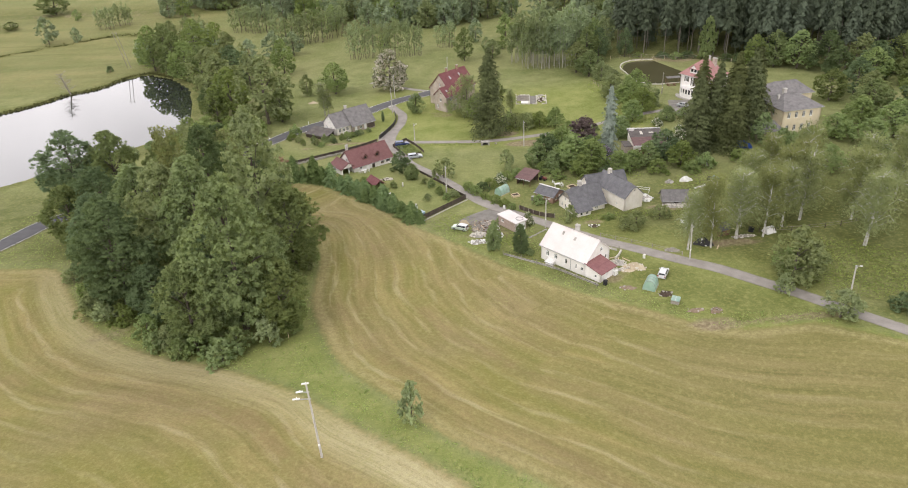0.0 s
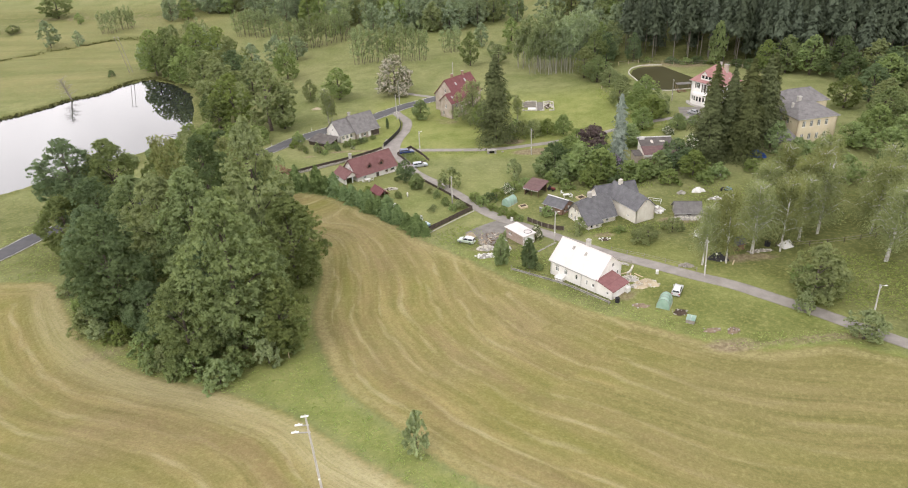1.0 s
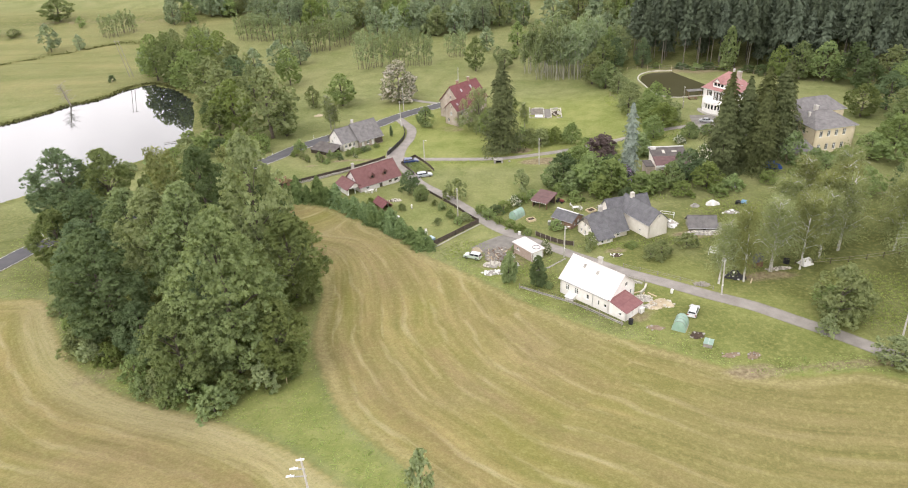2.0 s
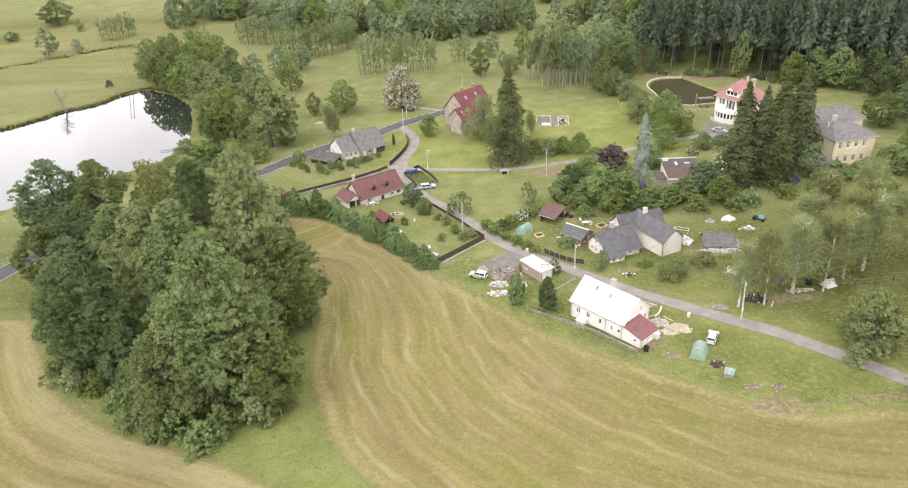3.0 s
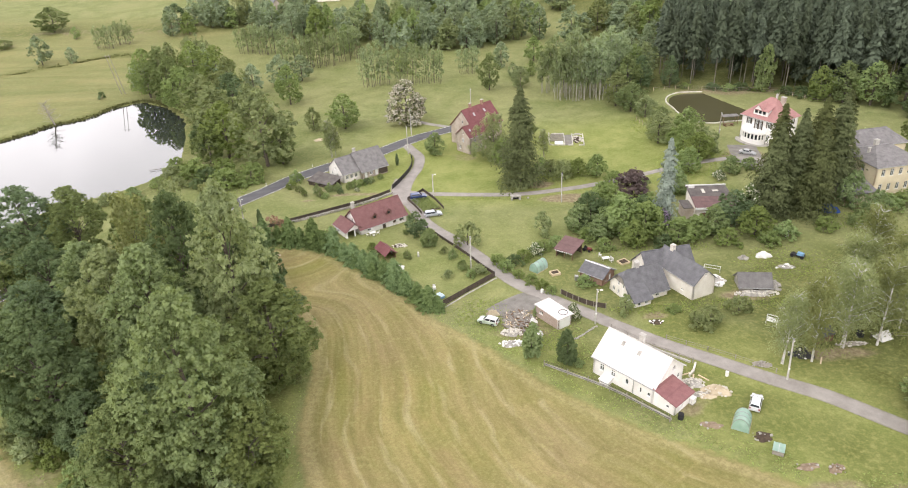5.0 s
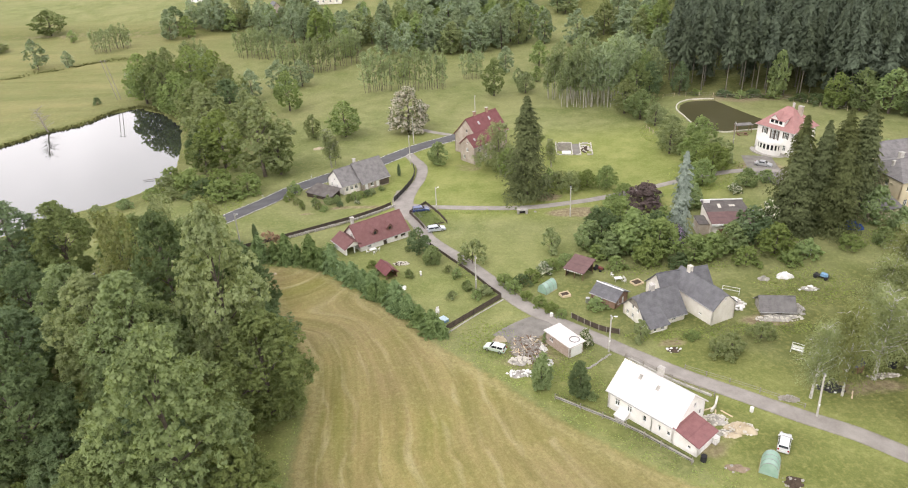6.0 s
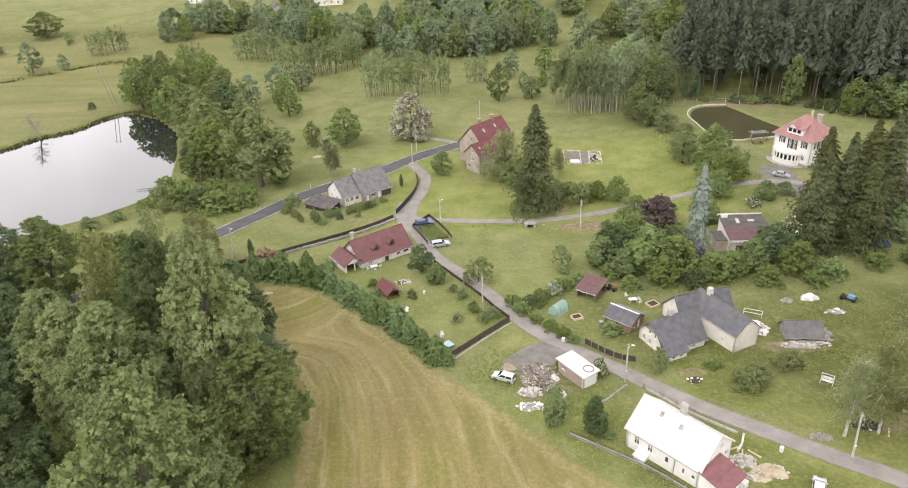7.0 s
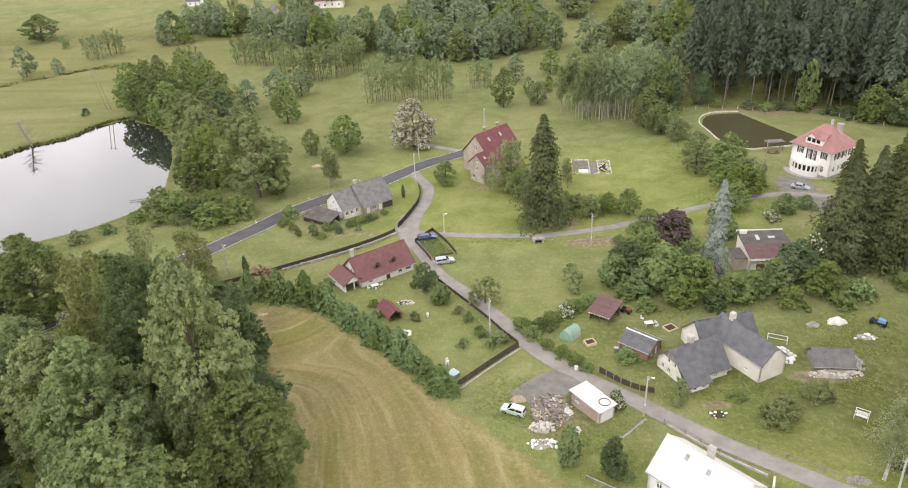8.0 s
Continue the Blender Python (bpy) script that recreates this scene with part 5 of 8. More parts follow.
def conifer(key, seed, h, r, low, whorls, per, seg, size, leaves, bark, r0=0.3, droop=0.35, power=0.7):
    """A spruce: whorls of drooping branches, each a ragged frond of hanging needle sprays."""
    rng = np.random.default_rng(seed)
    pos, nrm, way = [], [], []
    for i in range(whorls):
        t = (i + rng.uniform(0, 0.6)) / whorls
        z = low + (h - low) * t
        rad = r * (1 - t) ** power * (0.9 + 0.16 * rng.uniform()) * min(1.0, 0.72 + 2.2 * t) + 0.12
        first = rng.uniform(0, 6.28)
        for j in range(per):
            a = first + 6.283 * (j + rng.uniform(-0.3, 0.3)) / per
            l = rad * rng.uniform(0.55, 1.2) * (1 + 0.16 * math.sin(3 * a + 9 * t + seed) + 0.16 * math.sin(2 * a - 15 * t + seed * 2))
            s = rng.uniform(0.1, 1.0, seg) ** 0.7
            side = rng.uniform(-1, 1, seg) * 0.36 * l * np.sin(np.pi * np.clip(0.12 + 0.8 * s, 0, 1))
            drop = droop * l * s ** 1.6 - 0.10 * l * s + np.abs(side) * 0.35
            o, q = np.array([np.cos(a), np.sin(a), 0]), np.array([-np.sin(a), np.cos(a), 0])
            pos.append(o * (l * s)[:, None] + q * side[:, None] + np.array([0, 0, 1]) * (z - drop - rng.uniform(0, 0.35, seg) * size)[:, None])
            nrm.append(np.tile(o * 0.55 + [0, 0, 0.75], (seg, 1)))
            way.append(o * 0.6 + q * (np.sign(side) * 0.3)[:, None] - np.array([0, 0, 1]) * (0.5 + droop * s)[:, None])
    pos, nrm, way = np.concatenate(pos), np.concatenate(nrm), np.concatenate(way)
    q = cards(rng, pos, nrm, np.full(len(pos), size), 2.0, 0.3, way)
    g = Geo().tube((0, 0, -0.3), (0, 0, h * 0.55), r0, r0 * 0.55, 8, False).tube((0, 0, h * 0.55), (0, 0, h * 0.98), r0 * 0.55, 0.03, 8, False)
    PROTO[key] = (quads("crown", q, leaves), g.mesh("trunk", bark), h, r)


def weeping(key, seed, h, r, low, n, size, leaves, bark, r0=0.2, stems=1):
    """A birch: bright stem, fine upswept limbs and many thin hanging strands of small leaves."""
    rng = np.random.default_rng(seed)
    g, pos, nrm = Geo(), [], []
    boughs = 56
    for s in range(stems):
        lx, ly = rng.uniform(-0.06, 0.06, 2) * h + (0 if stems == 1 else 1) * rng.uniform(-0.8, 0.8, 2)
        foot = Vector((rng.uniform(-0.6, 0.6) * (stems > 1), rng.uniform(-0.6, 0.6) * (stems > 1), -0.3))
        p = [foot, Vector((foot.x + lx * 0.3, foot.y + ly * 0.3, h * 0.35)), Vector((foot.x + lx * 0.6, foot.y + ly * 0.6, h * 0.7)), Vector((foot.x + lx, foot.y + ly, h * 0.98))]
        rr = [r0, r0 * 0.75, r0 * 0.42, 0.03]
        for a, b, ra, rb in zip(p, p[1:], rr, rr[1:]):
            g.tube(a, b, ra, rb, 7, False)
        for i in range(boughs):
            t = 0.2 + 0.77 * rng.beta(1.1, 1.25)
            k = t * 3
            j = min(2, int(k))
            a = p[j].lerp(p[j + 1], k - j)
            ang, l = rng.uniform(0, 6.28), r * (1.2 - 0.85 * t) * rng.uniform(0.5, 1.15)
            b = a + Vector((math.cos(ang) * l * 0.7, math.sin(ang) * l * 0.7, l * rng.uniform(0.5, 0.95)))
            c = b + Vector((math.cos(ang) * l * 0.35, math.sin(ang) * l * 0.35, -l * 0.15))
            if i % 2 == 0:
                g.tube(a, b, 0.05, 0.025, 4, False)
                g.tube(b, c, 0.025, 0.01, 4, False)
            m = n // (boughs * stems)
            strands = 9
            u = rng.uniform(0.2, 1.0, strands)[:, None]
            A, B, C = np.array(a), np.array(b), np.array(c)
            q = np.where(u < 0.7, A + (B - A) * u / 0.7, B + (C - B) * (u - 0.7) / 0.3) + rng.normal(0, 0.1 * r, (strands, 3))
            hang = rng.uniform(0.06, 0.24, strands) * h * (1.1 - 0.5 * t)
            of = rng.integers(0, strands, m)
            f = rng.uniform(0, 1, m) ** 0.85
            leaf = q[of] + rng.normal(0, 0.085 * r, (m, 3))
            leaf[:, 2] -= hang[of] * f
            leaf[:, 2] = np.maximum(leaf[:, 2], low * 0.6 + rng.uniform(0, 3.0, m))
            pos.append(leaf)
            nrm.append(rng.normal(0, 0.7, (m, 3)) + [0, 0, 0.55])
    pos, nrm = np.concatenate(pos), np.concatenate(nrm)
    PROTO[key] = (quads("crown", cards(rng, pos, nrm, np.full(len(pos), size), 1.9, 0.4, nrm * 0.25 - [0, 0, 0.8]), leaves), g.mesh("trunk", bark), h, r)


def alder_clump(key, seed, h, r, stems, n, size, leaves, bark, clear=0.2):
    """A stand of slim straight stems whose thin crowns run together into a domed top."""
    rng = np.random.default_rng(seed)
    trunks, pos, nrm = [], [], []
    for s in range(stems):
        g = Geo()
        x, y = r * 0.92 * (2 * (s + rng.uniform(0, 1)) / stems - 1), rng.uniform(-r * 0.45, r * 0.45)
        hh = h * (1.0 - 0.22 * (x / r) ** 2) * rng.uniform(0.78, 1.0)
        lx = x * 0.16 + rng.uniform(-0.5, 0.5)
        g.tube((x, y, -0.3), (x + lx * 0.5, y, hh * 0.5), 0.11, 0.08, 5, False).tube((x + lx * 0.5, y, hh * 0.5), (x + lx, y, hh), 0.08, 0.02, 5, False)
        trunks.append(g.mesh("stem", bark))
        m, sprays = n // stems, 20
        t = clear + (1 - clear) * rng.beta(1.5, 1.15, sprays)
        wide = h * 0.115 * np.sin(np.pi * np.clip((t - clear) / (1 - clear) * 0.86 + 0.12, 0, 1)) ** 0.7
        a = rng.uniform(0, 6.28, sprays)
        k = wide * np.sqrt(rng.uniform(0.1, 1, sprays))
        c = np.stack([x + lx * t + k * np.cos(a), y + k * np.sin(a), hh * t], 1)
        of = rng.integers(0, sprays, m)
        e = rng.normal(0, 1, (m, 3)) * [1, 1, 0.75] + [0, 0, 0.25]
        pos.append(c[of] + e * h * 0.026)
        nrm.append(e * 0.5 + [0, 0, 0.45])
    pos, nrm = np.concatenate(pos), np.concatenate(nrm)
    PROTO[key] = (quads("crown", cards(rng, pos, nrm, np.full(len(pos), size), 1.4, 0.4), leaves), trunks, h, r)


# large trees of the copse, close under the camera's way
for i, (lv, kd) in enumerate(((M_GREEN, "tall"), (M_DEEP, "round"), (M_GREEN, "round"), (M_PALE, "tall"))):
    broadleaf("big%d" % i, 11 + i, 24, 7.5, 1.2, kd, 190, 38500, 0.305, lv, M_BARK, 0.2, 22, 0.45)
# middling trees
for i, (lv, kd) in enumerate(((M_FRESH, "tall"), (M_DEEP, "dome"), (M_PALE, "tall"), (M_GREEN, "round"))):
    broadleaf("mid%d" % i, 31 + i, 14, 5, 0.8, kd, 170, 11000, 0.335, lv, M_BARK, 0.17, 14, 0.26)
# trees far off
for i, (lv, kd) in enumerate(((M_FARHAZE, "tall"), (M_PALE, "round"), (M_FRESH, "tall"), (M_FARHAZE, "round"))):
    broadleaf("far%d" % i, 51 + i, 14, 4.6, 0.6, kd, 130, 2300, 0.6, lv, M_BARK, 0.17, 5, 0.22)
for i, (lv, kd) in enumerate(((M_FARHAZE, "tall"), (M_PALE, "round"), (M_FRESH, "tall"), (M_FARHAZE, "round"))):
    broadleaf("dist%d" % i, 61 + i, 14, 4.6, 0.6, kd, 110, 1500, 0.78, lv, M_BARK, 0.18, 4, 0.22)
# shrubs
for i, lv in enumerate((M_FRESH, M_YELLOWGREEN, M_DEEP, M_PALE)):
    broadleaf("bush%d" % i, 71 + i, 3, 2, 0.05, "dome", 44, 2300, 0.24, lv, M_BARK, 0.26, 8, 0.06)
broadleaf("flowerbush", 76, 2.6, 1.8, 0.05, "dome", 24, 2600, 0.22, M_WHITEBLOOM, M_BARK, 0.34, 8, 0.06)
broadleaf("lilac", 77, 4, 1.8, 0.1, "dome", 26, 2600, 0.26, M_LILAC, M_BARK, 0.33, 8, 0.06)
broadleaf("rust", 78, 5.5, 2.4, 0.4, "round", 34, 2600, 0.2, M_RUST, M_BARK, 0.3, 18, 0.08)
broadleaf("copper", 79, 9, 4.2, 0.8, "dome", 44, 7000, 0.38, M_COPPER, M_BARK, 0.3, 12, 0.22)
broadleaf("blossom", 80, 13, 5.2, 0.6, "tall", 60, 10000, 0.42, M_BLOSSOM, M_BARK, 0.28, 14, 0.3)
broadleaf("column", 81, 4.6, 1.25, 0.05, "round", 170, 9000, 0.17, M_DEEP, M_BARK, 0.3, 8, 0.08, 0.4)
broadleaf("goldcolumn", 82, 4.6, 1.25, 0.05, "round", 170, 9000, 0.17, M_YELLOWGREEN, M_BARK, 0.3, 8, 0.08, 0.4)
broadleaf("ball", 83, 2, 0.9, 0.05, "dome", 18, 1500, 0.15, M_GREEN, M_BARK, 0.42, 6, 0.05, 0.4)
broadleaf("apple", 84, 4.2, 2.5, 0.7, "dome", 30, 3000, 0.24, M_PALE, M_BARK, 0.3, 12, 0.11)
broadleaf("yard", 85, 8, 3.6, 0.5, "round", 110, 6500, 0.3, M_FRESH, M_BARK, 0.3, 12, 0.16)
broadleaf("yarddark", 88, 8, 3.6, 0.5, "round", 110, 6500, 0.3, M_DEEP, M_BARK, 0.3, 12, 0.16)
broadleaf("yardlight", 86, 8, 3.6, 0.5, "round", 110, 6500, 0.3, M_YELLOWGREEN, M_BARK, 0.3, 12, 0.16)
broadleaf("willow", 87, 14, 5, 1.0, "tall", 46, 9000, 0.30, M_BIRCH, M_BARK, 0.32, 14, 0.2, 0.9, 1.2)
conifer("spruce0", 91, 24, 5.2, 0.6, 40, 11, 32, 0.29, M_SPRUCE, M_BARK, 0.34, 0.5, 0.8)
conifer("spruce1", 92, 24, 4.6, 0.6, 42, 11, 32, 0.29, M_SPRUCE, M_BARK, 0.34, 0.55, 0.86)
conifer("bluespruce", 93, 20, 3.3, 0.5, 40, 8, 36, 0.3, M_BLUE, M_BARK, 0.28, 0.45, 0.5)
conifer("wood0", 94, 28, 3.6, 12.5, 21, 6, 11, 0.85, M_FORESTHAZE, M_FORESTBARK, 0.2, 0.4, 0.6)
conifer("wood1", 95, 26, 3.9, 3.5, 26, 6, 11, 0.85, M_FORESTHAZE, M_FORESTBARK, 0.2, 0.45, 0.62)
conifer("deepwood", 97, 28, 3.7, 7.0, 24, 6, 6, 1.1, M_FORESTHAZE, M_FORESTBARK, 0.2, 0.4, 0.62)
conifer("hedgespruce", 96, 4.6, 1.7, 0.1, 18, 8, 18, 0.26, M_HEDGE, M_BARK, 0.08, 0.25, 0.78)
weeping("birch0", 101, 17, 4.2, 3.0, 9000, 0.2, M_BIRCH, M_BIRCHBARK, 0.19)
weeping("birch1", 102, 16, 4.4, 2.8, 9000, 0.2, M_BIRCH, M_BIRCHBARK, 0.16, 2)
weeping("thin", 103, 12, 2.4, 1.6, 2600, 0.26, M_BIRCH, M_PALEBARK, 0.09, 2)
alder_clump("alder0", 111, 16, 6.5, 15, 5400, 0.36, M_ALDER, M_BARK, 0.12)
alder_clump("alder1", 112, 16, 6.5, 13, 5000, 0.36, M_ALDER, M_BARK, 0.15)
alder_clump("palewood", 113, 18, 6.5, 16, 9500, 0.42, M_ALDER, M_PALEBARK, 0.32)

LOOKS = {
    "big": ("tree", "tall full broadleaf tree in the dense copse", "tree", "trees of the copse"),
    "mid": ("tree", "rounded green broadleaf tree in full summer leaf", "tree", "trees by road and pond"),
    "far": ("tree", "green broadleaf tree in the distant valley wood", "tree", "trees of the far wood"),
    "bush": ("shrub", "low leafy green shrub on rough grass", "shrub", "shrubs"),
    "flowerbush": ("shrub", "shrub dotted with small white flowers", "shrub", ""),
    "lilac": ("shrub", "lilac shrub with pale purple flower heads", "shrub", ""),
    "rust": ("shrub", "dry reddish-brown shrub beside the hedge", "shrub", ""),
    "copper": ("tree", "dark purple copper-leaved tree by the lane", "tree", ""),
    "blossom": ("tree", "broad tree covered in pinkish-white blossom", "tree", ""),
    "column": ("tree", "dense dark green columnar evergreen", "tree", "garden evergreens"),
    "goldcolumn": ("tree", "dense yellow-green columnar evergreen", "tree", "garden evergreens"),
    "ball": ("shrub", "small clipped dark green shrub on the lawn", "shrub", "garden shrubs"),
    "apple": ("tree", "small pale green fruit tree on the grass", "tree", "fruit trees"),
    "yard": ("tree", "full green tree between the gardens", "tree", "garden trees"),
    "yarddark": ("tree", "dense dark green tree between the gardens", "tree", "garden trees"),
    "willow": ("tree", "airy pale olive tree with fine hanging leaves", "tree", ""),
    "yardlight": ("tree", "bright yellow-green tree between the gardens", "tree", "garden trees"),
    "spruce": ("spruce_tree", "tall dark green spruce with drooping branches", "tree", "spruces"),
    "bluespruce": ("spruce_tree", "slender silvery blue spruce in the garden", "tree", ""),
    "wood": ("spruce_tree", "tall forest spruce with a bare pale trunk", "tree", "spruces of the forest"),
    "deepwood": ("spruce_tree", "tall forest spruce deep in the forest", "tree", "spruces of the forest"),
    "hedgespruce": ("spruce_tree", "small green spruce of the garden hedge", "tree", "hedge spruces"),
    "birch": ("birch_tree", "slender birch with white bark and airy leaves", "tree", "birches"),
    "thin": ("birch_tree", "thin sparse young birch with a pale stem", "tree", "birches"),
    "alder": ("alder_clump", "clump of slim straight alders in the meadow", "tree", "alder clumps"),
    "palewood": ("tree_clump", "clump of trees with pale bare stems", "tree", "alder clumps"),
}
spin = random.Random(7)


def plant(key, x, y, h, r=None, turn=None, label=""):
    crown, trunk, h0, r0 = PROTO[key]
    name, text, cat, grp = LOOKS[key.rstrip("0123456789")]
    k = h / h0
    w = k if r is None else r / r0
    t = spin.uniform(0, 360) if turn is None else turn
    ob = thing(name, label or text, cat, at(x, y, t) @ Matrix.Diagonal((w, w, k, 1)), grp)
    for stem in trunk if isinstance(trunk, list) else [trunk]:
        part(stem.name.split(".")[0], stem, None, ob)
    part("crown", crown, None, ob)
    return ob


def scatter(keys, spots):
    for i, s in enumerate(spots):
        plant(keys[i % len(keys)], *s)


# the copse beside the hay field
for key, x, y, top, r in (("big0", -38.5, 109, 33, 9.0), ("big2", -31, 107, 17.5, 5.8), ("big2", -46.5, 105, 19, 6), ("big1", -64.5, 119.5, 25, 8.2), ("big1", -56.5, 114.5, 13, 5.5), ("big2", -32.6, 129.5, 21.5, 7.2), ("big0", -51, 130, 29, 8.4), ("big3", -40, 137, 35.5, 7.4), ("big3", -60, 136, 25, 7.6), ("big1", -55.5, 154, 27, 7.2), ("willow", -65, 157, 25.5, 6.2), ("big1", -38, 145, 15, 6), ("big1", -76, 138, 18, 7.2), ("big0", -70, 147, 21, 7),):
    plant(key, x, y, top - gz(x, y), r, label="")
for key, x, y, top, r in (("big2", -91, 182, 17, 7.4), ("big1", -101.5, 181, 18, 8.0), ("big1", -81.5, 153.5, 18, 7.4), ("mid3", -69, 172, 18, 7), ("big2", -88, 150, 15, 6.5), ("mid3", -60, 175, 15, 6.5), ("mid1", -48, 168, 13, 6), ("willow", -71, 190, 14, 5.5), ("mid3", -79, 184, 12, 5), ("willow", -62, 190, 13, 5), ("mid1", -92, 163, 11, 5.5), ("mid1", -43, 160, 14, 5), ("big1", -46, 119, 18, 6),):
    plant(key, x, y, top - gz(x, y), r, label="")
scatter(("bush0", "bush3", "bush1", "bush0", "bush3"), [(-45, 101.5, 4.2, 3.0), (-51, 104.5, 4, 2.8), (-38, 101, 4.8, 2.8), (-57, 109.5, 4, 2.6), (-33, 103, 5, 3.0), (-63, 113.5, 4, 2.6), (-69, 117.5, 4.5, 3), (-29.5, 107, 3.5, 2.2), (-74, 124, 3.5, 2.6), (-80, 130, 3, 2.4), (-30, 113, 4, 2.2), (-30.5, 131, 4, 2.2), (-33, 138, 4, 2.4), (-36, 149, 3.6, 2.4), (-42, 155, 4, 2.6), (-45, 166, 3, 2.2), (-53, 180, 3.4, 2.4), (-57, 186, 3, 2.2)])
for key, x, y, h, r in (("bush1", -39.5, 97.0, 4.6, 3.1), ("bush3", -66.5, 113.5, 4.4, 2.8), ("bush3", -70, 116.5, 5.0, 3.0), ("bush1", -48, 100.5, 3.6, 2.4), ("bush1", -53.5, 103.5, 3.4, 2.2)):
    plant(key, x, y, h, r)
plant("bush3", -6.4, 75, 6.4, 2.0, label="single young bushy tree in the green strip")
# pond side and the north edge of the main road
for key, x, y, h, r in (("mid2", -62.5, 244.5, 25, 10), ("mid0", -77, 253, 20, 8), ("mid2", -85, 268, 21, 9), ("mid2", -93, 284, 21, 8.5), ("mid3", -101, 300, 19, 8), ("mid0", -112, 313, 19, 7.5), ("mid3", -120, 324, 20, 7.5), ("mid0", -134, 334, 22, 7.5), ("mid3", -126, 331, 23, 8), ("mid0", -117, 345, 22, 8), ("mid2", -129, 350, 20, 7), ("mid0", -104, 335, 22, 7.5), ("far3", -142, 345, 14, 5),):
    plant(key, x, y, h, r)
for key, x, y, h, r in (("mid2", -94, 318, 20, 8), ("far0", -80, 345, 14, 6), ("far3", -72, 352, 12, 5), ("mid1", -88, 300, 18, 8), ("mid2", -78, 286, 17, 7), ("mid3", -82, 250, 12, 6), ("mid1", -88, 262, 11, 5), ("mid3", -58, 246, 12, 5.5), ("bush0", -64, 231, 6, 4.5), ("bush0", -70, 226, 6, 5), ("bush2", -76, 228, 5.5, 4.5), ("bush0", -82, 236, 6, 5), ("bush3", -90, 236, 4, 4),):
    plant(key, x, y, h, r)
for key, x, y, h, r in (("bush0", -74, 236, 6, 4.5), ("bush0", -92, 247, 4, 3.5), ("mid0", -70, 316, 17, 5.5), ("far3", -100, 330, 15, 6), ("far0", -110, 345, 16, 6), ("far3", -88, 330, 14, 5), ("mid0", -43, 281, 13.5, 6.5), ("far1", -54, 280, 9, 3.6), ("thin", -43.5, 249, 13, 3.2), ("thin", -42, 250.5, 10, 2.6), ("blossom", -21, 284, 16, 7.4), ("yardlight", -9.8, 249, 7, 3.2),):
    plant(key, x, y, h, r)
# by the old house and along the east lane
plant("spruce0", 14.6, 219.5, 28.5, 8.4)
for key, x, y, h, r in (("willow", 8.5, 243.5, 15, 5.6), ("yard", 11, 238, 8, 3.8), ("apple", 24, 226, 5, 3), ("apple", 27, 222, 6, 3.4), ("yard", 37, 224, 6.5, 3.2), ("yard", 32, 226, 5, 2.8), ("bush0", 22, 230, 4.5, 2.8), ("far1", 20, 262, 8, 3.5), ("thin", 24, 244, 9, 2.4), ("copper", 42.5, 205, 8.2, 5.0), ("bluespruce", 46.4, 188.5, 22, 3.0), ("bush0", 46, 200, 3.6, 3.0), ("apple", -0.7, 181, 5.6, 2.9), ("apple", 17.2, 185.5, 5.6, 2.5), ("bush0", 40, 217, 4, 3),):
    plant(key, x, y, h, r)
for key, x, y, h, r in (("yardlight", 54, 205, 6.5, 3.8), ("yard", 66, 226, 8, 4.2), ("yard", 64, 234, 9, 4.5), ("yard", 61, 218, 7, 3.6), ("apple", 70, 232, 7, 3.6), ("mid2", 60, 246, 10, 5.0), ("mid2", 63, 256, 9, 4.6), ("yard", 70, 250, 8, 4.4), ("yardlight", 70, 212, 5, 2.8), ("bush1", 76, 214, 3, 2.6), ("bush0", 56, 214, 4, 3.2), ("flowerbush", 66, 209, 2.4, 2.2), ("bush0", 36, 211, 3, 2.6), ("bush1", 31, 206, 2.2, 1.6), ("bush3", 47, 211, 3.5, 2.6),):
    plant(key, x, y, h, r)
# dense belt between the gardens
for key, x, y, h, r in (("yarddark", 29, 189, 9, 4.4), ("yard", 34, 193, 9, 4.6), ("yardlight", 26, 186, 7, 3.6), ("yard", 35, 184, 10, 4.8), ("yard", 40, 181, 9, 4.4), ("yarddark", 41, 188, 8, 4), ("yardlight", 30, 182, 6, 3.2), ("yard", 51, 179, 5.5, 3.4), ("yardlight", 56, 181.5, 6.5, 3.6), ("yarddark", 61, 184, 8.5, 4.4), ("yard", 47, 178, 6, 3.6), ("yard", 64, 178, 7, 3.8), ("flowerbush", 66, 188, 7, 3.0), ("bush2", 43, 176, 3, 2.6), ("lilac", 45.4, 186.4, 5.5, 2.0), ("bush0", 57, 175, 4, 3), ("yard", 37, 178, 6, 3.2), ("bush0", 66, 174, 3, 2.6), ("bush0", 70, 176, 4, 3)):
    plant(key, x, y, h, r)
